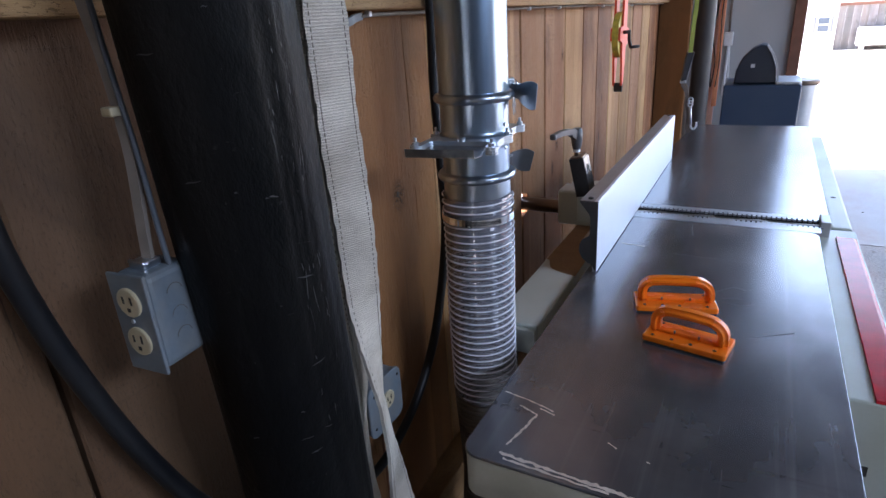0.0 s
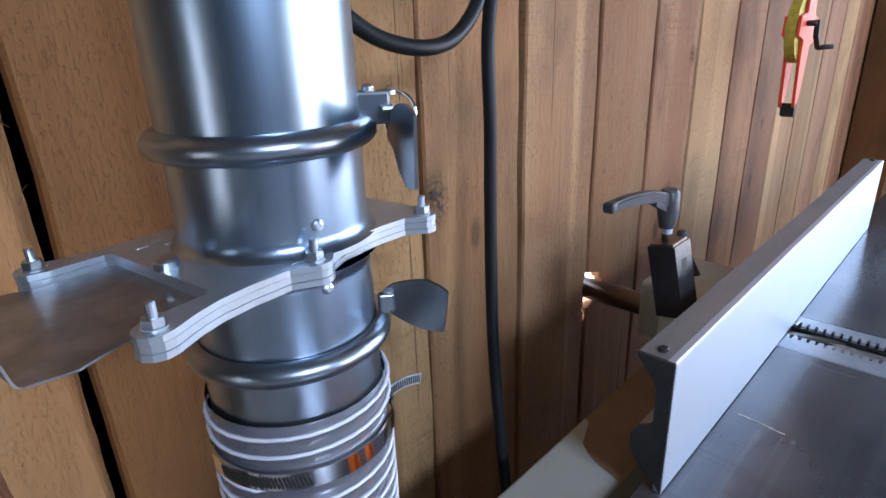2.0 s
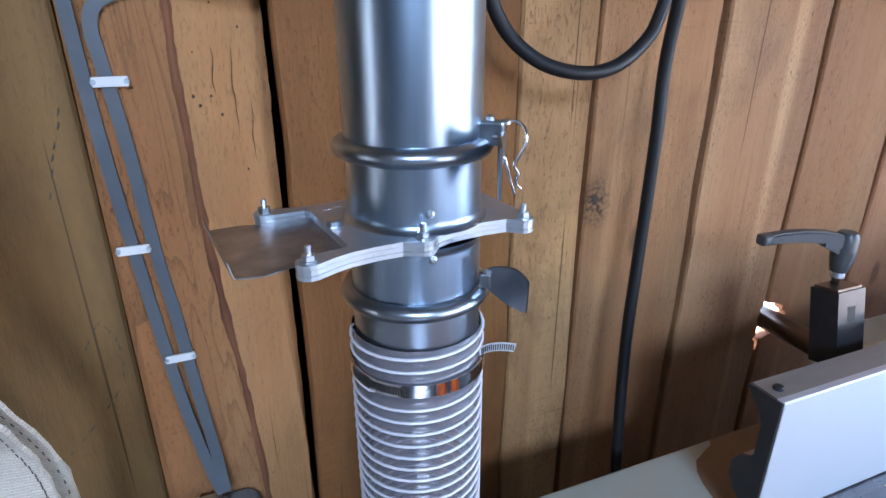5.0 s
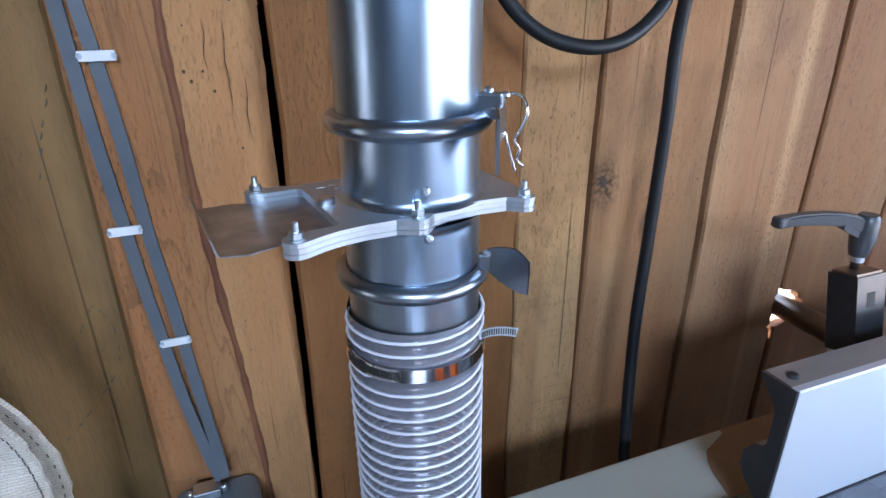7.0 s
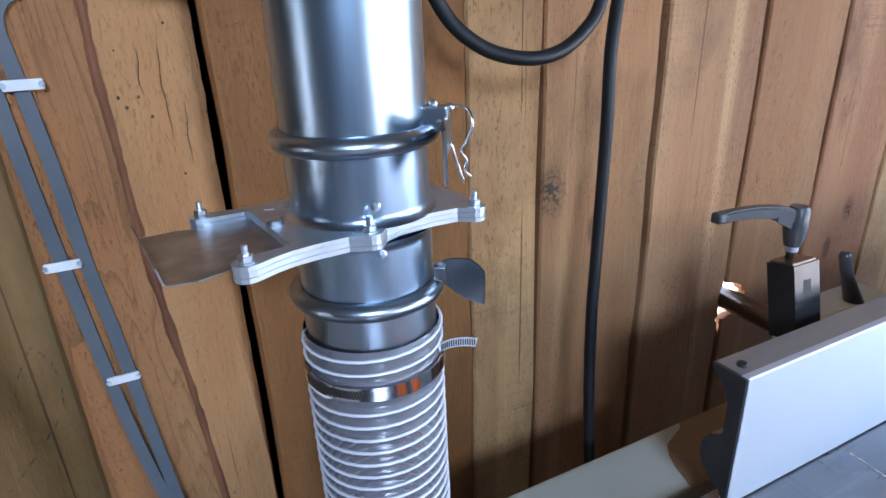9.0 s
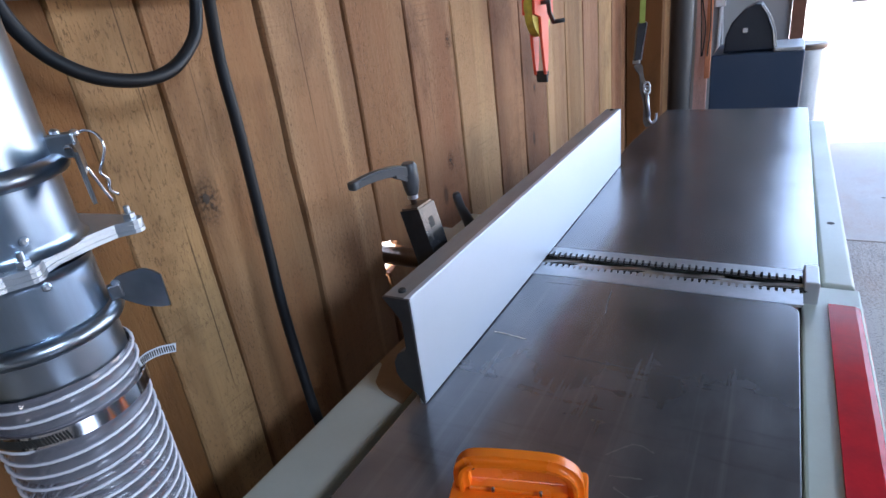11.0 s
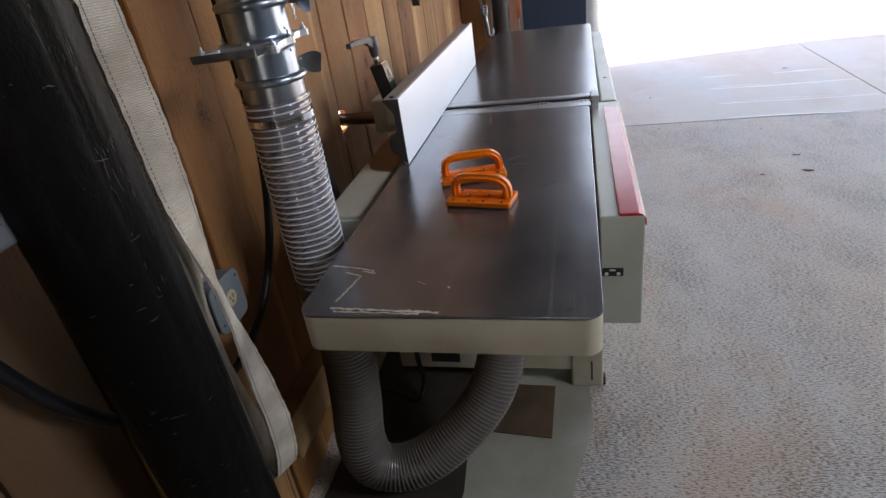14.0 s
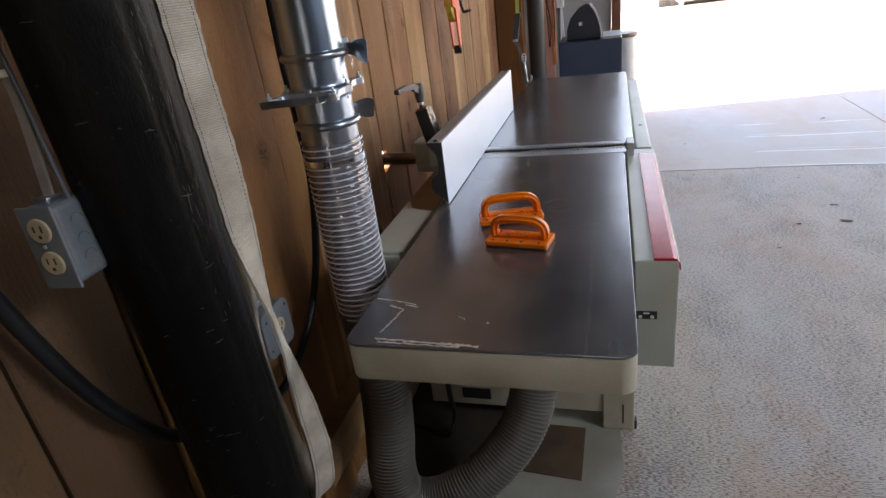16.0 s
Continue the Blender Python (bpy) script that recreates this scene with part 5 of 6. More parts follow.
part("fence_body", along_y(PROFILE, 0.005, 1.303), M["alu_top"], fence, "grey extruded aluminium body")
part("face_plate", along_y([(-0.0098, 0.8632), (0.0, 0.8632), (0.0, 1.0485), (-0.0015, 1.0502), (-0.0098, 1.0502)], 0.0035, 1.3045), M["alu"], fence, "bright satin aluminium face")
for y0, y1 in ((0.0, 0.0048), (1.3032, 1.308)):
    part("end_cap", along_y([(0.0 if x == -0.010 else x, z) for x, z in PROFILE], y0, y1), M["black"], fence, "black plastic end cap")
for y in (0.022, 1.286):
    screw = part("screw", lathe([(0.0062, 1.0502), (0.0062, 1.0535), (0.0052, 1.0545)], 20, m=Matrix.Translation((-0.0235, y, 0))), M["black"], fence)
    part("socket", lathe([(0.0028, 1.0545), (0.0028, 1.0548)], 6, m=Matrix.Translation((-0.0235, y, 0))), M["slot"], screw)

# ---- fence carriage: bar through the wall, clamp block with lever ----
carriage = thing("fence_carriage", "fence support with a browned bar, pale casting and black clamp", "fence clamp", pose(0, 0, 0))
part("bar", rod((-0.395, 0.440, 0.885), (-0.06, 0.440, 0.885), 0.0225, 28), M["bar"], carriage, "browned round steel bar")
part("bracket", box(-0.225, -0.050, 0.395, 0.485, 0.840, 0.955, 0.008), M["green"], carriage, "pale green-grey bracket casting")
part("bracket_arm", box(-0.112, -0.046, 0.213, 0.400, 0.915, 0.994, 0.006), M["green"], carriage)
block = part("clamp_block", along_y([(-0.134, 1.1010), (-0.094, 1.1080), (-0.070, 1.0020), (-0.110, 0.9950)], 0.203, 0.257), M["gloss_black"], carriage, "glossy black clamp block leaning on the casting")
part("block_cap", along_y([(-0.131, 1.1018), (-0.097, 1.1076), (-0.098, 1.1106), (-0.132, 1.1050)], 0.206, 0.254), M["bar"], block)
part("window", along_y([(-0.0896, 1.0860), (-0.0886, 1.0860), (-0.0844, 1.0670), (-0.0854, 1.0670)], 0.222, 0.237), M["slot"], block)
part("block_foot", box(-0.076, -0.050, 0.215, 0.262, 0.985, 0.997, 0.003), M["black"], block)
HX, HY = -0.121, 0.232
part("stud", rod((HX, HY, 1.105), (HX, HY, 1.132), 0.0055, 12), M["bar"], block)
part("collar", lathe([(0.0095, 1.118), (0.0095, 1.126)], 20, m=Matrix.Translation((HX, HY, 0))), M["zinc"], block)
hub = part("lever_hub", finish(lathe([(0.0105, 1.126), (0.013, 1.134), (0.0155, 1.150), (0.0150, 1.178), (0.011, 1.184)], 28, True, m=Matrix.Translation((HX, HY, 0))), True), M["lever"], block, sharp=40)
arm = smooth_path([(HX, HY - 0.004, 1.168), (HX - 0.006, HY - 0.030, 1.178), (HX - 0.014, HY - 0.065, 1.183), (HX - 0.021, HY - 0.100, 1.184), (HX - 0.026, HY - 0.122, 1.182)], 6)
fa = [0.020 - 0.007 * i / (len(arm) - 1) for i in range(len(arm))]
bm = flat_band(arm, [(0, 0, 1)] * len(arm), fa, 0.016)
bmesh.ops.bevel(bm, geom=bm.edges[:], offset=0.0025, segments=2, affect='EDGES')
part("lever_arm", finish(bm), M["lever"], hub, "dark grey ratchet lever")
bm = box(HX - 0.0345, HX - 0.018, HY - 0.134, HY - 0.110, 1.1745, 1.1895, 0.004, 3)
part("lever_tip", bm, M["lever"], hub)
bm = prism([(0.0, 0.0), (0.030, 0.016), (0.030, 0.024), (0.0, 0.022)], -0.006, 0.006)
bmesh.ops.transform(bm, matrix=pose(HX - 0.001, HY - 0.010, 1.152, 90, 0, -100), verts=bm.verts[:])
part("lever_web", bm, M["lever"], hub)
lever_line = smooth_path([(-0.205, 0.605, 0.898), (-0.215, 0.598, 0.930), (-0.225, 0.589, 0.968), (-0.231, 0.583, 1.002)], 5)
knob = part("second_lever", tube(lever_line, [0.0175 - 0.0065 * min(1.0, i / 9) - (0.003 if i == 15 else 0) for i in range(16)], 16), M["lever"], carriage, "small black lever")
part("rear_block", box(-0.262, -0.05, 0.56, 0.70, 0.838, 0.905, 0.008), M["green"], carriage)


# ---- push pads on the infeed table ----
def push_pad(a, c, z, tilt=0.0):
    """An orange push pad; a and c are the front corners of its base."""
    a, c = Vector((*a, 0)), Vector((*c, 0))
    long = (a - c).length
    ang = math.degrees(math.atan2((a - c).y, (a - c).x))
    pad = thing("push_pad", "bright orange plastic push pad with an arched handle", "push pad", pose(c.x, c.y, z, tilt, 0, ang), group="push pads")
    deep = 0.076
    part("foam_sole", prism(rounded(0.002, long - 0.002, 0.002, deep - 0.002, 0.004), 0.0, 0.004), M["black"], pad)
    part("base", prism(rounded(0, long, 0, deep, 0.006), 0.004, 0.016, 0.002), M["orange"], pad)
    y = deep * 0.5
    bow = smooth_path([(0.016, y, 0.014), (0.015, y, 0.040), (0.022, y, 0.055), (0.042, y, 0.0625), (long - 0.050, y, 0.0625), (long - 0.026, y, 0.055), (long - 0.015, y, 0.040), (long - 0.014, y, 0.014)], 6)
    bm = flat_band(bow, [(0, 1, 0)] * len(bow), 0.029, 0.019)
    es = [e for e in bm.edges if len(e.link_faces) == 2 and e.calc_face_angle() > 1.0]
    bmesh.ops.bevel(bm, geom=es, offset=0.0075, segments=5, affect='EDGES')
    part("handle", finish(bm, True), M["orange"], pad, sharp=50)
    part("rib", box(0.022, long - 0.022, y - 0.009, y + 0.009, 0.015, 0.023, 0.003), M["orange"], pad)
    for sx, sy in ((0.018, 0.010), (0.055, 0.010), (0.090, 0.010), (long - 0.022, 0.010), (0.020, deep - 0.010), (long - 0.020, deep - 0.010)):
        part("screw", lathe([(0.0035, 0.016), (0.0030, 0.0172)], 12, m=Matrix.Translation((sx, sy, 0))), M["slot"], pad)
    for sx in (0.055, long - 0.055):
        part("pin", rod((sx, y - 0.0125, 0.028), (sx, y - 0.0125, 0.022), 0.002, 8), M["bar"], pad)
    return pad


push_pad((0.318, -0.318), (0.165, -0.290), TOP)
push_pad((0.294, -0.128), (0.132, -0.172), TOP)

# scraped marks on the near corner of the infeed table
marks = thing("table_scrapes", "scraped pale marks along the corner of the iron table", "scrape marks", pose(0, 0, 0))


def scrape(points, w, seed, mat="wear"):
    rnd = random.Random(seed)
    P = smooth_path([(x, y, TOP + 0.0004) for x, y in points], 10)
    bm = bmesh.new()
    prev = None
    for i, p in enumerate(P):
        q = P[min(i + 1, len(P) - 1)] - P[max(i - 1, 0)]
        nrm = Vector((-q.y, q.x, 0)).normalized()
        ww = w * rnd.uniform(0.5, 1.35)
        jig = nrm * rnd.uniform(-w, w) * 0.3
        cur = (bm.verts.new(p + jig - nrm * ww / 2), bm.verts.new(p + jig + nrm * ww / 2))
        if prev:
            bm.faces.new((prev[0], cur[0], cur[1], prev[1]))
        prev = cur
    part("scrape", bm, M[mat], marks)


scrape([(0.030, -0.700), (0.10, -0.704), (0.18, -0.708), (0.235, -0.712)], 0.006, 1)
scrape([(0.040, -0.7105), (0.12, -0.713), (0.20, -0.7165)], 0.004, 2)
scrape([(0.034, -0.680), (0.046, -0.630), (0.053, -0.592)], 0.004, 3)
scrape([(0.053, -0.592), (0.030, -0.583), (0.018, -0.578)], 0.003, 4)
scrape([(-0.020, -0.552), (0.030, -0.560), (0.075, -0.574)], 0.003, 5)
scrape([(0.052, -0.574), (0.080, -0.582)], 0.003, 6)
scrape([(0.175, -0.613), (0.190, -0.622)], 0.002, 7)
scrape([(0.235, -0.632), (0.240, -0.634)], 0.002, 8)
# dark pencil line and curled scuffs on the infeed table
scrape([(0.157, 0.199), (0.250, 0.199), (0.340, 0.197), (0.407, 0.196)], 0.0013, 20, "slot")
for k, line in enumerate(([(0.282, -0.002), (0.312, 0.030), (0.339, 0.024)], [(0.295, -0.036), (0.334, -0.027)], [(0.304, -0.053), (0.330, -0.062), (0.356, -0.046)], [(0.357, -0.201), (0.395, -0.175), (0.433, -0.150)], [(0.218, -0.102), (0.258, -0.080)])):
    scrape(line, 0.0022, 21 + k, "scuff")
scrape([(0.039, 0.449), (0.080, 0.452), (0.125, 0.453)], 0.0012, 30, "aged_paint")
scrape([(0.180, 0.451), (0.184, 0.40), (0.191, 0.356)], 0.0016, 31, "aged_paint")
scrape([(0.015, 0.235), (0.05, 0.232), (0.08, 0.228)], 0.003, 12)

# ---- black pole with outlet box and sling ----
LEAN = Vector((0.0301, -0.0596, 1.0))
AX = Vector((-0.1699, -0.9023, 1.0))


def pole_at(z):
    return AX + LEAN * (z - 1.0)


pole = thing("black_pole", "thick black tarred round pole with scuffs", "pole", pose(0, 0, 0))
bm = bmesh.new()
rnd = random.Random(5)
SEG, LEV = 150, 60
bumps = [(rnd.uniform(0, 6.283), rnd.uniform(0.06, 0.14), rnd.uniform(-0.003, -0.0012)) for _ in range(7)]
cracks = [(radians(a), 0.028, -0.0009) for a in (-15, -7, 2)]
loops = []
for k in range(LEV + 1):
    z = 3.2 * k / LEV
    c = pole_at(z)
    lp = []
    for i in range(SEG):
        a = 2 * math.pi * i / SEG
        r = 0.0841 + 0.0012 * noise.noise(Vector((math.cos(a) * 2, math.sin(a) * 2, z * 1.5)))
        for ba, bw, bd in bumps:
            d = (a - ba - 0.15 * math.sin(z * 1.3 + ba) + math.pi) % (2 * math.pi) - math.pi
            r += bd * math.exp(-(d / bw) ** 2)
        for ba, bw, bd in cracks:
            d = (a - ba - 0.03 * math.sin(z * 9 + ba * 20) + math.pi) % (2 * math.pi) - math.pi
            r += bd * math.exp(-(d / bw) ** 2) * min(1.0, max(0.0, (z - 0.98) / 0.2))
        lp.append(bm.verts.new((c.x + r * math.cos(a), c.y + r * math.sin(a), z)))
    loops.append(lp)
for a, b in zip(loops, loops[1:]):
    for i in range(SEG):
        bm.faces.new((a[i], a[(i + 1) % SEG], b[(i + 1) % SEG], b[i]))
bm.faces.new(list(reversed(loops[0])))
bm.faces.new(loops[-1])
part("shaft", finish(bm, True), M["pole"], pole)
for k in range(46):
    z = rnd.uniform(0.55, 1.55)
    a = radians(rnd.uniform(-120, -10))
    c = pole_at(z)
    w, h = rnd.uniform(0.003, 0.020), rnd.uniform(0.0003, 0.0011)
    bm = bmesh.new()
    pr = None
    n = 6
    for i in range(n + 1):
        t = i / n - 0.5
        aa = a + t * w / 0.085
        hh = h * (1 - (2 * t) ** 2) * rnd.uniform(0.4, 1.0) + 0.0002
        zz = z + 0.0004 * math.sin(i * 1.3 + k) + 0.004 * w / 0.02 * t * math.sin(k * 2.1)
        q = [bm.verts.new((c.x + 0.0852 * math.cos(aa), c.y + 0.0852 * math.sin(aa), zz + s * hh)) for s in (-1, 1)]
        if pr:
            bm.faces.new((pr[0], q[0], q[1], pr[1]))
        pr = q
    part("scuff", bm, M["scuff"], pole)

def torn_fleck(az, z0, z1, w, k):
    """A thin ragged sliver torn up along a crack in the tar."""
    bm = bmesh.new()
    pr = None
    n = max(5, int((z1 - z0) / 0.006))
    for i in range(n + 1):
        t = i / n
        z = z0 + (z1 - z0) * t
        c = pole_at(z)
        a = radians(az + 1.2 * math.sin(z * 31 + k) + 0.6 * math.sin(z * 97))
        hw = w / 0.085 * (0.15 + math.sin(math.pi * t) * (0.45 + 0.5 * noise.noise(Vector((i * 0.8, k * 3.7, 0)))))
        q = [bm.verts.new((c.x + 0.0855 * math.cos(a + s_ * hw), c.y + 0.0855 * math.sin(a + s_ * hw), z)) for s_ in (-1, 1)]
        if pr:
            bm.faces.new((pr[0], q[0], q[1], pr[1]))
        pr = q
    part("scuff", bm, M["scuff"], pole)


for k, (az, z0, z1, w) in enumerate(((-124, 0.70, 0.86, 0.0020), (-124, 0.90, 1.06, 0.0016), (-118, 0.80, 0.98, 0.0011), (-128, 0.52, 0.74, 0.0026))):
    torn_fleck(az, z0, z1, w, k)
for k in range(42):
    az = (-15, -7, 2)[k % 3] + rnd.uniform(-1.6, 1.6)
    z = rnd.uniform(1.04, 1.60)
    torn_fleck(az, z, z + rnd.choice((0.006, 0.010, 0.018, 0.034)), rnd.uniform(0.0003, 0.0010), 10 + k)

outlet = thing("outlet_box", "blue-grey steel outlet box with two ivory sockets", "outlet box", pose(-0.2165, -1.046, 1.158, 0, 0, 4))
shell = part("box_shell", box(-0.021, 0.027, 0.004, 0.062, 0, 0.106, 0.008, 3), M["boxpaint"], outlet)
plate = part("cover_plate", box(-0.0235, 0.0295, 0.0, 0.0042, -0.003, 0.108, 0.0015), M["boxpaint"], outlet)


def socket(z, parent, x=0.003, r=0.0160):
    s = part("socket", lathe([(r, 0), (r, 0.0022), (r * 0.9, 0.003)], 32, True, m=pose(x, 0.0, z, 90)), M["ivory"], parent, "ivory round socket")
    for dx, dz, w, h in ((-0.0055, 0.003, 0.0011, 0.004), (0.0055, 0.003, 0.0011, 0.0045), (0, -0.0075, 0.002, 0.0022)):
        part("slot", box(x + dx - w, x + dx + w, -0.0036, -0.0029, z + dz - h, z + dz + h), M["slot"], s)


socket(0.078, plate)
socket(0.034, plate)
part("screw", lathe([(0.0028, 0), (0.0024, 0.0012)], 12, True, m=pose(0, 0, 0.056, 90)), M["zinc"], plate)
for z in (0.028, 0.052, 0.078):
    part("knockout", lathe([(0.0100, 0), (0.0105, 0.0007), (0.0085, 0.0008)], 28, True, m=pose(0.0268, 0.034, z, 0, 90, 0)), M["boxpaint"], shell)
    arc = [Vector((0.0277, 0.034 + 0.0098 * math.cos(radians(a)), z + 0.0098 * math.sin(radians(a)))) for a in range(10, 171, 20)]
    part("knockout_slot", tube(arc, 0.0004, 6), M["stitch"], shell)
part("cable_clamp", box(-0.010, 0.012, 0.018, 0.040, 0.105, 0.114, 0.002), M["zinc"], shell)
part("clamp_screw", rod((-0.012, 0.022, 0.112), (0.014, 0.022, 0.112), 0.0025, 8), M["zinc"], shell)

cable_box = thing("box_cable", "dusty grey flat cable running down the pole", "cable", pose(0, 0, 0))
pts = smooth_path([(-0.216, -1.014, 1.262), (-0.216, -1.011, 1.30), (-0.217, -1.003, 1.38), (-0.228, -0.998, 1.46), (-0.244, -0.996, 1.56), (-0.262, -0.985, 1.75)], 6)
part("sheath", flat_band(pts, [(1, 0.3, 0)] * len(pts), 0.011, 0.0055), M["oldcable"], cable_box)
pts2 = smooth_path([(-0.196, -1.000, 1.20), (-0.200, -1.004, 1.28), (-0.208, -1.002, 1.38), (-0.220, -1.000, 1.47), (-0.236, -0.996, 1.60)], 6)
part("bare_wire", tube(pts2, 0.003, 8), M["cable"], cable_box)
part("cable_staple", box(-0.231, -0.215, -1.013, -1.000, 1.414, 1.423, 0.002), M["ivory"], cable_box)

# lifting sling hanging beside the pole: a closed loop of webbing
sling = thing("lifting_sling", "dirty grey webbing lifting sling hanging in a loop", "sling", pose(0, 0, 0))
strand = [((-0.136, -0.778, 1.90), 72), ((-0.136, -0.778, 1.62), 72), ((-0.137, -0.777, 1.46), 72), ((-0.138, -0.776, 1.36), 72), ((-0.142, -0.765, 1.24), 70), ((-0.150, -0.755, 1.12), 72), ((-0.145, -0.757, 1.04), 96), ((-0.136, -0.760, 0.95), 122), ((-0.128, -0.760, 0.87), 118), ((-0.122, -0.759, 0.79), 98), ((-0.117, -0.757, 0.71), 82), ((-0.115, -0.753, 0.62), 74), ((-0.126, -0.749, 0.53), 70), ((-0.146, -0.745, 0.478), 68), ((-0.166, -0.740, 0.50), 75), ((-0.172, -0.745, 0.60), 108), ((-0.179, -0.753, 0.75), 124), ((-0.179, -0.755, 0.88), 124), ((-0.172, -0.755, 0.98), 108), ((-0.168, -0.752, 1.08), 80), ((-0.164, -0.758, 1.24), 72), ((-0.158, -0.772, 1.40), 72), ((-0.154, -0.774, 1.90), 72)]
HUB = Vector((0.39, -1.45, 1.46))
hang = []
for p, _ in strand:
    near = 0.935 + 0.065 * min(1.0, max(0.0, (1.26 - p[2]) / 0.18))
    hang.append(HUB + (Vector(p) - HUB) * near)
sp = smooth_path(hang, 8)
angs = []
for i in range(len(strand) - 1):
    for k in range(8):
        angs.append(strand[i][1] + (strand[i + 1][1] - strand[i][1]) * k / 8)
angs.append(strand[-1][1])
sides = [(math.cos(radians(a)), math.sin(radians(a)), 0) for a in angs]
part("webbing", flat_band(sp, sides, [0.055 + 0.004 * noise.noise(Vector((i * 0.21, 0, 3))) + 0.0022 * math.sin(i * 2.3) for i in range(len(sp))], 0.0050), M["webbing"], sling)
for off in (-0.0215, 0.0215):
    bm = bmesh.new()
    for i in range(0, len(sp) - 1):
        t = (sp[i + 1] - sp[i]).normalized()
        s = Vector(sides[i])
        s = (s - t * s.dot(t)).normalized()
        nn = t.cross(s)
        for sgn in (-1, 1):
            for k in range(2):
                c = sp[i].lerp(sp[i + 1], 0.25 + 0.5 * k) + s * off + nn * sgn * 0.0030
                q = [bm.verts.new(c + s * a * 0.0007 + t * b * 0.0024 + nn * sgn * 0.0002) for a, b in ((-1, -1), (1, -1), (1, 1), (-1, 1))]
                bm.faces.new(q)
    part("stitching", bm, M["stitch"], sling)

# ---- second outlet box, grey cables with white clips ----
outlet2 = thing("outlet_box", "blue-grey square outlet box with one round ivory socket on the studs", "outlet box", pose(-0.300, -0.614, 0.762, 0, 0, 90))
shell2 = part("box_shell", prism(rounded(-0.052, 0.052, 0.0, 0.108, 0.020), 0, 0.056, 0.003, m=pose(0, 0, 0, 90)), M["boxpaint"], outlet2)
plate2 = part("cover_plate", prism(rounded(-0.054, 0.054, -0.002, 0.110, 0.020), 0.056, 0.063, 0.003, m=pose(0, 0, 0, 90)), M["boxpaint"], outlet2)
s2 = part("socket", lathe([(0.0180, 0), (0.0180, 0.002), (0.0165, 0.003)], 32, True, m=pose(0.006, -0.063, 0.058, 90)), M["ivory"], plate2, "ivory round socket")
for ex, ez, w, h in ((-0.0055, 0.003, 0.0012, 0.004), (0.0055, 0.003, 0.0012, 0.0045), (0, -0.0075, 0.0022, 0.0022)):
    part("slot", box(0.006 + ex - w, 0.006 + ex + w, -0.0667, -0.0658, 0.058 + ez - h, 0.058 + ez + h), M["slot"], s2)
for ex, ez in ((-0.040, 0.020), (0.042, 0.092), (-0.036, 0.088)):
    part("plate_screw", lathe([(0.0030, 0), (0.0025, 0.0012)], 12, True, m=pose(ex, -0.063, ez, 90)), M["slot"], plate2)
part("cable_clamp", box(-0.026, 0.006, -0.034, -0.012, 0.111, 0.124, 0.002), M["zinc"], shell2)
for sx in (-0.030, 0.010):
    part("clamp_screw", lathe([(0.004, 0.112), (0.004, 0.120), (0.003, 0.122)], 12, m=Matrix.Translation((sx, -0.024, 0))), M["zinc"], shell2)

SX = -0.2985
cables = thing("grey_cable", "pair of flat grey sheathed cables clipped to the studs", "cable", pose(0, 0, 0))
ca = smooth_path([(SX + 0.007, -0.662, 1.75), (SX + 0.006, -0.661, 1.50), (SX, -0.660, 1.42), (SX, -0.656, 1.33), (SX, -0.648, 1.22), (SX, -0.641, 1.13), (SX + 0.004, -0.630, 1.02), (SX + 0.010, -0.616, 0.93), (SX + 0.018, -0.606, 0.89)], 6)
cb = smooth_path([(-0.326, -0.440, 1.4965), (-0.316, -0.475, 1.4935), (SX - 0.004, -0.510, 1.4875), (SX, -0.550, 1.4845), (SX, -0.600, 1.4815), (SX, -0.626, 1.4755), (SX, -0.6395, 1.4650), (SX, -0.6445, 1.447), (SX, -0.642, 1.420), (SX, -0.634, 1.33), (SX, -0.628, 1.22), (SX, -0.620, 1.13), (SX + 0.004, -0.612, 1.02), (SX + 0.010, -0.604, 0.93), (SX + 0.018, -0.601, 0.89)], 6)
cb_side = []
for i, p in enumerate(cb):
    way = cb[min(i + 1, len(cb) - 1)] - cb[max(i - 1, 0)]
    cb_side.append((0, -way.z, way.y))
part("sheath", flat_band(ca, [(0, 1, 0)] * len(ca), 0.0125, 0.0055), M["cable"], cables)
part("sheath", flat_band(cb, cb_side, 0.0125, 0.0055), M["cable"], cables)
for y, z, a in ((-0.637, 1.400, 0), (-0.648, 1.228, -2), (-0.624, 1.090, 6)):
    clip = part("cable_clip", prism(rounded(-0.016, 0.016, -0.0048, 0.0048, 0.0015), 0.004, 0.0075, 0.0008, m=pose(SX, y, z, 90 + a, 0, 90)), M["white"], cables, "white plastic cable clip")
    for dy in (-0.0145, 0.0145):
        part("nail", lathe([(0.0028, 0.0075), (0.0022, 0.0088)], 12, True, m=pose(SX, y, z, 90 + a, 0, 90) @ Matrix.Translation((dy, 0, 0))), M["zinc"], clip)

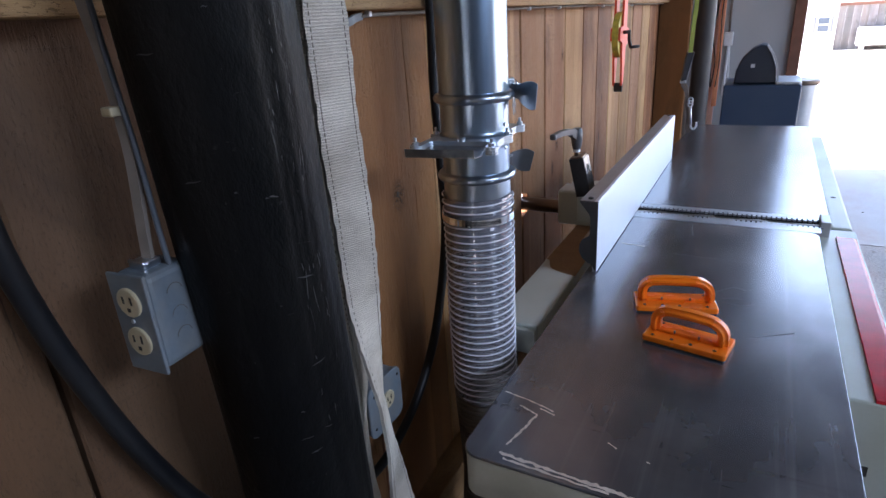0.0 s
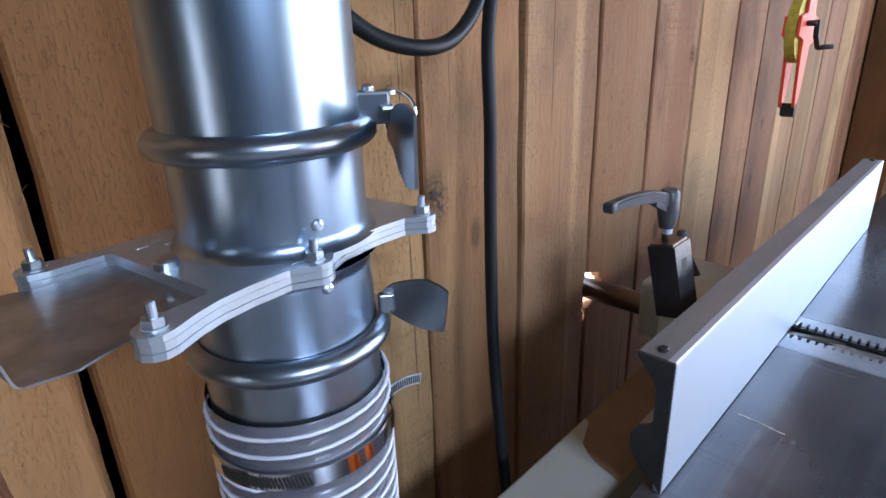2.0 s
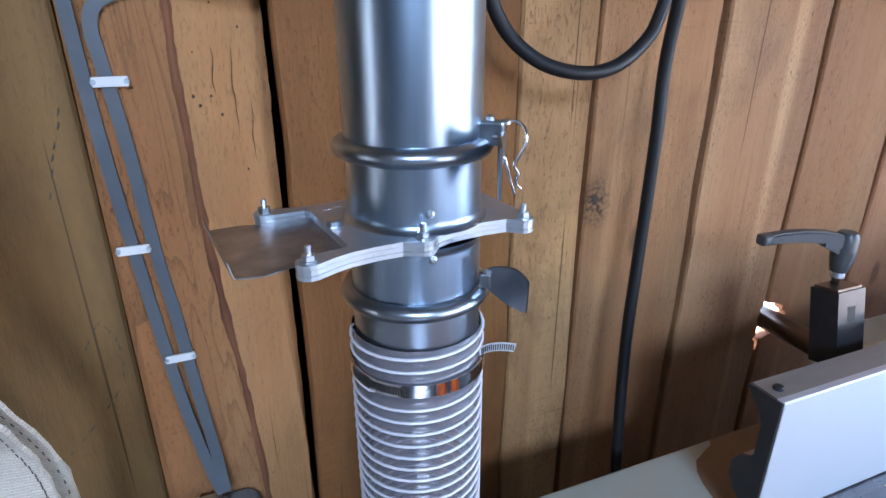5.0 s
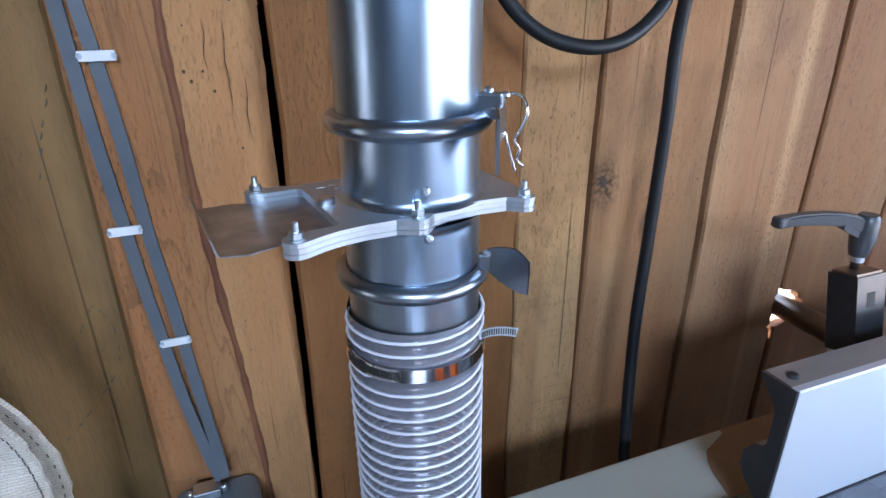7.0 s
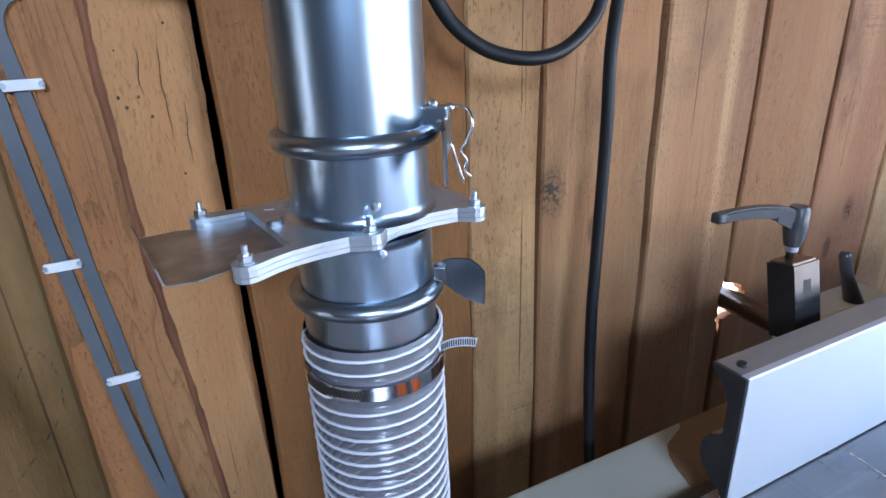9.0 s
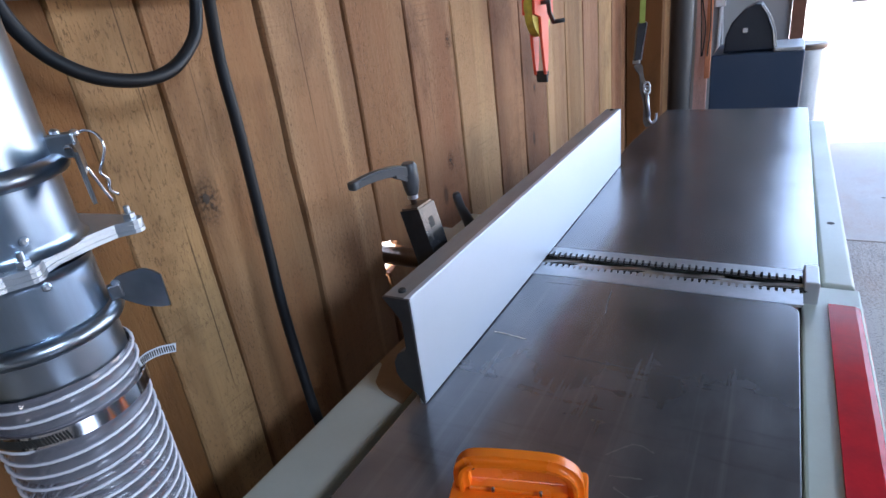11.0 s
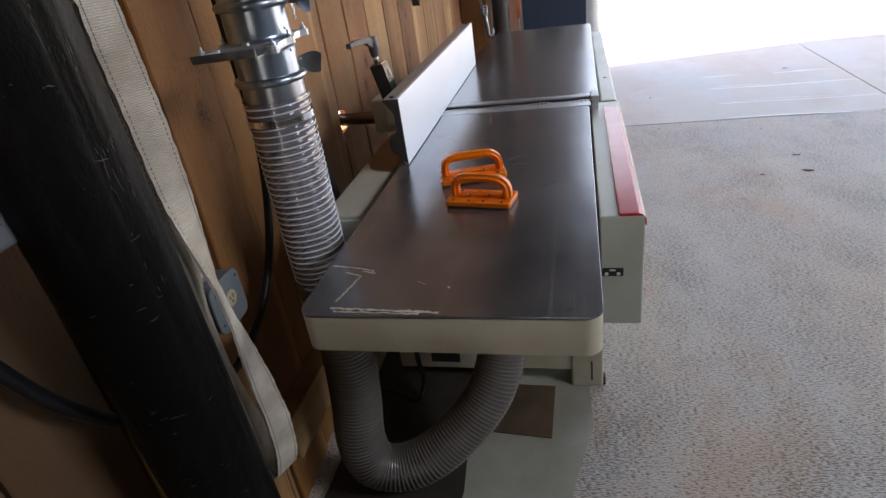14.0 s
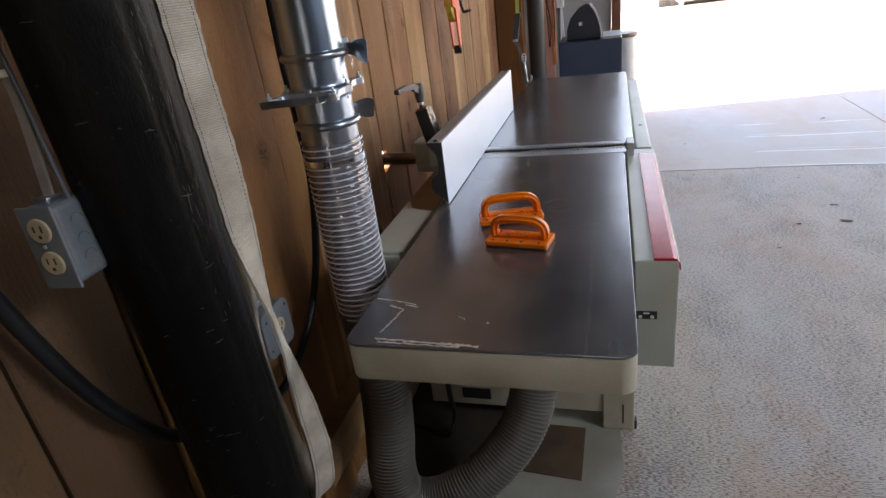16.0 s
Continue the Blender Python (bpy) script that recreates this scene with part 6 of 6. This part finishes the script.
# ---- black power cord looped over the girt ----
cord = thing("power_cord", "thick black rubber power cord hanging in a loop", "power cord", pose(0, 0, 0))
loop = smooth_path([(-0.281, -0.250, 1.70), (-0.281, -0.252, 1.56), (-0.280, -0.246, 1.49), (-0.276, -0.224, 1.442), (-0.262, -0.186, 1.408), (-0.250, -0.138, 1.394), (-0.252, -0.088, 1.398), (-0.262, -0.042, 1.420), (-0.272, -0.010, 1.452), (-0.278, 0.008, 1.52), (-0.280, 0.010, 1.70)], 8)
part("loop", tube(loop, 0.0085, 14), M["rubber"], cord)
drop = smooth_path([(-0.281, 0.032, 1.70), (-0.283, 0.034, 1.52), (-0.296, 0.034, 1.40), (-0.290, 0.030, 1.30), (-0.288, 0.027, 1.20), (-0.280, 0.018, 1.10), (-0.267, 0.005, 1.0), (-0.252, -0.004, 0.90), (-0.232, -0.014, 0.80), (-0.222, -0.012, 0.70), (-0.225, 0.02, 0.45), (-0.19, 0.06, 0.36)], 8)
part("drop", tube(drop, 0.0090, 14), M["rubber"], cord)
left = smooth_path([(-0.280, -0.272, 1.70), (-0.281, -0.268, 1.50), (-0.288, -0.260, 1.35), (-0.280, -0.268, 1.20), (-0.272, -0.278, 1.06), (-0.272, -0.310, 0.930), (-0.272, -0.372, 0.800), (-0.272, -0.470, 0.702), (-0.276, -0.580, 0.648), (-0.284, -0.66, 0.640), (-0.294, -0.718, 0.655)], 8)
part("left_run", tube(left, 0.0100, 14), M["rubber"], cord)

cord2 = thing("heavy_cable", "heavy black cable sagging along the wall behind the pole", "cable", pose(0, 0, 0))
run = smooth_path([(-0.278, -1.13, 2.2), (-0.278, -1.12, 1.6), (-0.290, -1.112, 1.36), (-0.300, -1.093, 1.23), (-0.301, -1.062, 1.10), (-0.302, -1.025, 0.985), (-0.302, -0.975, 0.87), (-0.302, -0.90, 0.765), (-0.298, -0.80, 0.695), (-0.294, -0.722, 0.657)], 8)
part("sheath", tube(run, 0.0125, 14), M["rubber"], cord2)

thin = thing("thin_cable", "thin pale cable stapled under the girt", "cable", pose(0, 0, 0))
run = smooth_path([(-0.325, -0.446, 1.496), (-0.323, -0.42, 1.498), (-0.322, -0.36, 1.499), (-0.322, -0.20, 1.500), (-0.322, 0.10, 1.499), (-0.322, 0.55, 1.503), (-0.322, 1.2, 1.502), (-0.322, 2.0, 1.503), (-0.322, 2.9, 1.501)], 6)
part("sheath", tube(run, 0.0035, 8), M["oldcable"], thin)
for y in (-0.425, 0.405, 0.70, 1.3, 1.9):
    part("staple", box(-0.327, -0.315, y - 0.0045, y + 0.0045, 1.495, 1.505, 0.002), M["white"], thin)

# ---- tape reel hanging on the wall ----
reel = thing("tape_reel", "orange open-frame measuring tape reel with yellow tape", "tape reel", pose(-0.235, 1.225, 1.385, 0, 0, 0))
bm = prism([(-0.016, -0.200), (-0.004, -0.206), (0.012, -0.170), (0.022, -0.110), (0.030, -0.045), (0.075, -0.035), (0.078, 0.020), (0.034, 0.030), (0.030, 0.090), (0.024, 0.19), (-0.024, 0.19), (-0.032, 0.085), (-0.036, 0.035), (-0.085, 0.028), (-0.088, -0.018), (-0.040, -0.030), (-0.034, -0.095), (-0.024, -0.160)], -0.004, 0.004, 0.001)
bmesh.ops.transform(bm, matrix=Matrix(((0, 0, 1, 0.022), (1, 0, 0, 0), (0, 1, 0, 0), (0, 0, 0, 1))), verts=bm.verts[:])
part("frame_side", finish(bm), M["neon"], reel, "orange plastic side frame")
bm = prism([(-0.016, -0.200), (-0.004, -0.206), (0.012, -0.170), (0.022, -0.110), (0.030, -0.045), (0.075, -0.035), (0.078, 0.020), (0.034, 0.030), (0.030, 0.090), (0.024, 0.19), (-0.024, 0.19), (-0.032, 0.085), (-0.036, 0.035), (-0.085, 0.028), (-0.088, -0.018), (-0.040, -0.030), (-0.034, -0.095), (-0.024, -0.160)], -0.004, 0.004, 0.001)
bmesh.ops.transform(bm, matrix=Matrix(((0, 0, 1, -0.010), (1, 0, 0, 0), (0, 1, 0, 0), (0, 0, 0, 1))), verts=bm.verts[:])
part("frame_side", finish(bm), M["neon"], reel)
part("tape_coil", finish(lathe([(0.02, -0.008), (0.088, -0.008), (0.088, 0.016), (0.02, 0.016)], 40, True, m=pose(0, 0, 0, 0, 90, 0)), True), M["tape"], reel, "coil of yellow measuring tape", sharp=40)
part("nose", prism([(-0.012, -0.222), (0.0, -0.228), (0.010, -0.196), (-0.014, -0.190)], -0.012, 0.022, 0.001, m=Matrix(((0, 0, 1, 0.004), (1, 0, 0, 0), (0, 1, 0, 0), (0, 0, 0, 1)))), M["slot"], reel)
crank = part("crank", rod((0.024, -0.030, 0.010), (0.050, -0.030, 0.010), 0.007, 12), M["black"], reel)
part("crank_arm", flat_band([Vector((0.048, -0.031, 0.018)), Vector((0.049, -0.026, -0.020)), Vector((0.052, 0.002, -0.052))], [(1, 0, 0)] * 3, 0.012, 0.006), M["black"], crank)
part("crank_grip", rod((0.050, 0.000, -0.050), (0.082, 0.016, -0.048), 0.0065, 12), M["black"], crank)
part("hanger", rod((-0.13, 0.0, 0.186), (0.02, 0.0, 0.186), 0.003, 8), M["zinc"], reel)

# ---- the far end: ratchet strap, dark pole, boards, sander ----
ratchet = thing("ratchet_strap", "lime webbing strap with a black ratchet, buckle and hook hanging down", "strap", pose(0, 0, 0))
p = smooth_path([(0.025, 1.575, 4.19), (0.018, 1.575, 1.70), (0.014, 1.572, 1.45), (0.010, 1.570, 1.275)], 6)
part("webbing", flat_band(p, [(0.75, 0.5, 0)] * len(p), 0.019, 0.003), M["lime"], ratchet)
p = smooth_path([(0.010, 1.570, 1.285), (-0.003, 1.590, 1.225), (-0.015, 1.610, 1.160)], 6)
part("handle", flat_band(p, [(0.75, 0.5, 0)] * len(p), [0.026 + 0.004 * math.sin(0.5 * i) for i in range(len(p))], 0.014), M["black"], ratchet, "black ratchet handle")
side = [q + Vector((0.75, 0.5, 0)) * 0.0165 for q in p]
part("handle_edge", flat_band(side, [(-0.5, 0.75, 0)] * len(side), 0.016, 0.002), M["zinc"], ratchet)
part("buckle", box(-0.028, -0.002, 1.602, 1.614, 1.146, 1.160, 0.003), M["clamp"], ratchet)
p = smooth_path([(-0.014, 1.608, 1.145), (0.0, 1.600, 1.120), (0.012, 1.590, 1.080), (0.020, 1.585, 1.030), (0.026, 1.590, 0.960), (0.030, 1.592, 0.925)], 6)
part("tail_strap", flat_band(p, [(0.8, 0.5, 0.15 * math.sin(i * 0.4)) for i in range(len(p))], [0.022 + 0.006 * math.sin(i * 0.55) for i in range(len(p))], 0.004), M["grey_strap"], ratchet, "grey twisted strap end")
for k, z in enumerate((1.072, 1.058)):
    ring = [Vector((0.028 + 0.010 * math.cos(a), 1.580, z + 0.014 * math.sin(a))) for a in [2 * math.pi * i / 14 for i in range(14)]]
    part("chain_link", tube(ring, 0.0035, 6, closed=True), M["zinc"], ratchet)
part("hook_shank", rod((0.028, 1.578, 1.046), (0.036, 1.582, 0.965), 0.006, 10), M["zinc"], ratchet)
part("hook", tube(smooth_path([(0.036, 1.582, 0.97), (0.038, 1.582, 0.950), (0.050, 1.582, 0.942), (0.060, 1.582, 0.955), (0.061, 1.582, 0.975)], 5), 0.0045, 8), M["zinc"], ratchet)

far = thing("dark_pole", "round grey-black pole at the far end of the wall", "pole", pose(-0.080, 3.12, 0))
part("shaft", finish(lathe([(0.063, 0.0), (0.062, 1.0), (0.060, 3.19)], 40), True), M["far_pole"], far, sharp=40)
part("pink_board", box(-0.165, -0.070, 4.48, 4.52, 0.0, 3.15, 0.003), M["pinkwood"], label="pale pinkish raw board beside the end wall", category="board", kind="structure")
lath = thing("orange_lath", "orange-brown wooden lath hanging beside the end wall", "lath", pose(0, 0, 0))
part("strip", box(-0.086, -0.046, 4.42, 4.45, 0.63, 3.15, 0.004), M["orangewood"], lath)
wires = thing("hanging_wires", "thin dark wires hanging beside the pale boards", "wire", pose(0, 0, 0))
for k, (x, w) in enumerate(((-0.118, 0.010), (-0.104, 0.018), (-0.062, 0.008))):
    run = smooth_path([(x + w * math.sin(2.1 * i + k), 4.40, 2.9 - 0.21 * i) for i in range(11)], 5)
    part("wire", tube(run, 0.0045, 8), M["rubber"], wires)
cond = thing("conduit", "white conduit with a small switch box on the end wall", "conduit", pose(0, 0, 0))
part("switch_box", box(-0.044, 0.026, 4.52, 4.598, 1.135, 1.245, 0.006), M["white"], cond)
part("pipe", rod((-0.012, 4.57, 0.70), (-0.006, 4.57, 1.14), 0.011, 14), M["white"], cond)
part("pipe", rod((0.016, 4.575, 0.86), (0.000, 4.575, 1.14), 0.009, 14), M["white"], cond)
part("upper_pipe", rod((-0.010, 4.58, 1.24), (-0.025, 4.58, 2.6), 0.009, 14), M["oldcable"], cond)

cab = thing("disc_sander", "dark blue-black cabinet sander with a black hood", "sander", pose(0.30, 3.42, 0))
part("cabinet", box(-0.245, 0.245, 0, 0.50, 0.0, 0.925, 0.008), M["sander"], cab)
part("table", prism(rounded(0.08, 0.243, 0.02, 0.42, 0.02), 0.926, 0.945, 0.004), M["lightgrey"], cab, "pale grey table")
hood = prism([(-0.185, 0.93), (-0.180, 1.02), (-0.150, 1.10), (-0.09, 1.165), (-0.03, 1.195), (0.0, 1.19), (0.04, 1.13), (0.075, 1.04), (0.09, 0.93)], 0.06, 0.30, 0.01)
bmesh.ops.transform(hood, matrix=FLIP, verts=hood.verts[:])
hood_ob = part("hood", finish(hood), M["hood"], cab, "black rounded hood")
edge = smooth_path([(0.008, 0.055, 1.185), (0.048, 0.055, 1.125), (0.082, 0.055, 1.035), (0.097, 0.055, 0.94)], 6)
part("hood_edge", flat_band(edge, [(0, 1, 0)] * len(edge), 0.02, 0.012), M["lightgrey"], hood_ob)
part("label_mark", box(-0.085, -0.06, 0.053, 0.0595, 1.04, 1.065, 0.001), M["white"], hood_ob)
bin_ = part("dust_bin", finish(lathe([(0.085, 0.20), (0.105, 0.22), (0.118, 0.90), (0.124, 0.905)], 40, True, m=Matrix.Translation((0.238, 0.25, 0))), True), M["lightgrey"], cab, "pale blue-grey round dust bin on the side", sharp=40)
part("bin_lid", lathe([(0.128, 0.906), (0.132, 0.915), (0.132, 0.930), (0.122, 0.938)], 40, True, m=Matrix.Translation((0.238, 0.25, 0))), M["bar"], bin_, "brownish lid")

# board stretched past its own size to darken floor that is only shaded
mat = thing("floor_shade_sheet", "large brown board under the hose, widened and blackened in place of shade", "board", pose(0, 0, 0))
part("sheet", prism([(-0.285, -1.75), (0.02, -1.75), (0.06, -0.95), (0.128, -0.40), (0.112, -0.20), (0.15, 0.06), (0.15, 1.20), (-0.285, 1.20)], 0.0014, 0.005), M["shade_board"], mat)
lead = thing("motor_lead", "black cable hanging down beside the motor", "cable", pose(0, 0, 0))
part("sheath", tube(smooth_path([(-0.10, 0.03, 0.70), (-0.090, 0.01, 0.40), (-0.083, 0.0, 0.155), (-0.074, 0.0, 0.06), (-0.09, -0.05, 0.016), (-0.16, -0.03, 0.016), (-0.24, 0.0, 0.016)], 6), 0.009, 12), M["rubber"], lead)
board = thing("brown_floor_sheet", "thin flat brown sheet lying on the concrete", "board", pose(0, 0, 0))
part("sheet", prism([(0.165, -0.165), (0.372, -0.180), (0.376, 0.055), (0.20, 0.058)], 0.0014, 0.005), M["brown_sheet"], board)
part("peg", rod((0.171, -0.157, 0.004), (0.171, -0.157, 0.045), 0.006, 10), M["black"], board)

for k, (x, y, w) in enumerate(((1.717, 1.881, 0.034), (1.475, 1.844, 0.016), (1.727, 2.123, 0.022), (1.308, 1.529, 0.009), (2.244, 4.208, 0.03), (1.058, 3.591, 0.012), (1.031, 2.764, 0.010), (1.662, 2.631, 0.010))):
    rnd = random.Random(300 + k)
    chip = bmesh.new()
    n = 9
    rim = [chip.verts.new((w * math.cos(2 * math.pi * i / n) * rnd.uniform(0.75, 1.1), w * 0.42 * math.sin(2 * math.pi * i / n) * rnd.uniform(0.6, 1.2), 0.0022 + 0.003 * abs(math.cos(2 * math.pi * i / n)))) for i in range(n)]
    low = [chip.verts.new((v.co.x * 0.95, v.co.y * 0.95, v.co.z - 0.0018)) for v in rim]
    mid, under = chip.verts.new((0, 0, 0.0035)), chip.verts.new((0, 0, 0.0005))
    for i in range(n):
        chip.faces.new((rim[i], rim[(i + 1) % n], mid))
        chip.faces.new((low[(i + 1) % n], low[i], under))
        chip.faces.new((low[i], low[(i + 1) % n], rim[(i + 1) % n], rim[i]))
    ob = part("dry_leaf", finish(chip), M["batten"], None, "small dry brown leaf scrap on the concrete", "leaf", group="leaf scraps")
    ob.matrix_world = pose(x, y, 0.0008, 0, 0, rnd.uniform(-30, 20))

# ---- the yard ----
shed = thing("yard_shed", "small white shed with a shuttered window across the yard", "shed", pose(0, 20.0, -0.02))
part("wall", box(-2.2, 1.94, 0, 3.0, 0, 2.5), M["siding"], shed)
part("roof", prism([(-0.3, 2.45), (3.3, 2.45), (1.5, 3.6)], -2.5, 2.2, m=Matrix(((0, 0, 1, 0), (1, 0, 0, 0), (0, 1, 0, 0), (0, 0, 0, 1)))), M["roof"], shed)
win = part("window", box(1.43, 1.79, -0.05, 0.0, 0.52, 0.96, 0.01), M["siding"], shed)
for z0, z1 in ((0.55, 0.72), (0.76, 0.93)):
    part("pane", box(1.47, 1.75, -0.056, -0.051, z0, z1), M["glass"], win)
for x in (1.36, 1.80):
    part("shutter", box(x, x + 0.06, -0.04, 0.0, 0.52, 0.96, 0.005), M["roof"], win)
yard_fence = thing("yard_fence", "weathered board fence with a brown cap rail across the yard", "fence", pose(0, 0, 0))
for k in range(64):
    x = 1.96 + k * 0.19
    part("board", box(x, x + 0.186, 20.3 + 0.004 * (k % 3), 20.33, -0.02, 1.20), M["fence"], yard_fence)
part("cap_rail", box(1.90, 14.2, 20.24, 20.36, 1.20, 1.29, 0.008), M["rust"], yard_fence)
bench = thing("white_trough", "low white trough beside the yard fence", "trough", pose(2.68, 19.7, 0))
part("body", box(-0.2, 1.6, 0, 0.5, 0.12, 0.60, 0.03), M["siding"], bench)
for x in (-0.1, 1.4):
    part("leg", box(x, x + 0.1, 0.1, 0.4, -0.02, 0.14), M["siding"], bench)
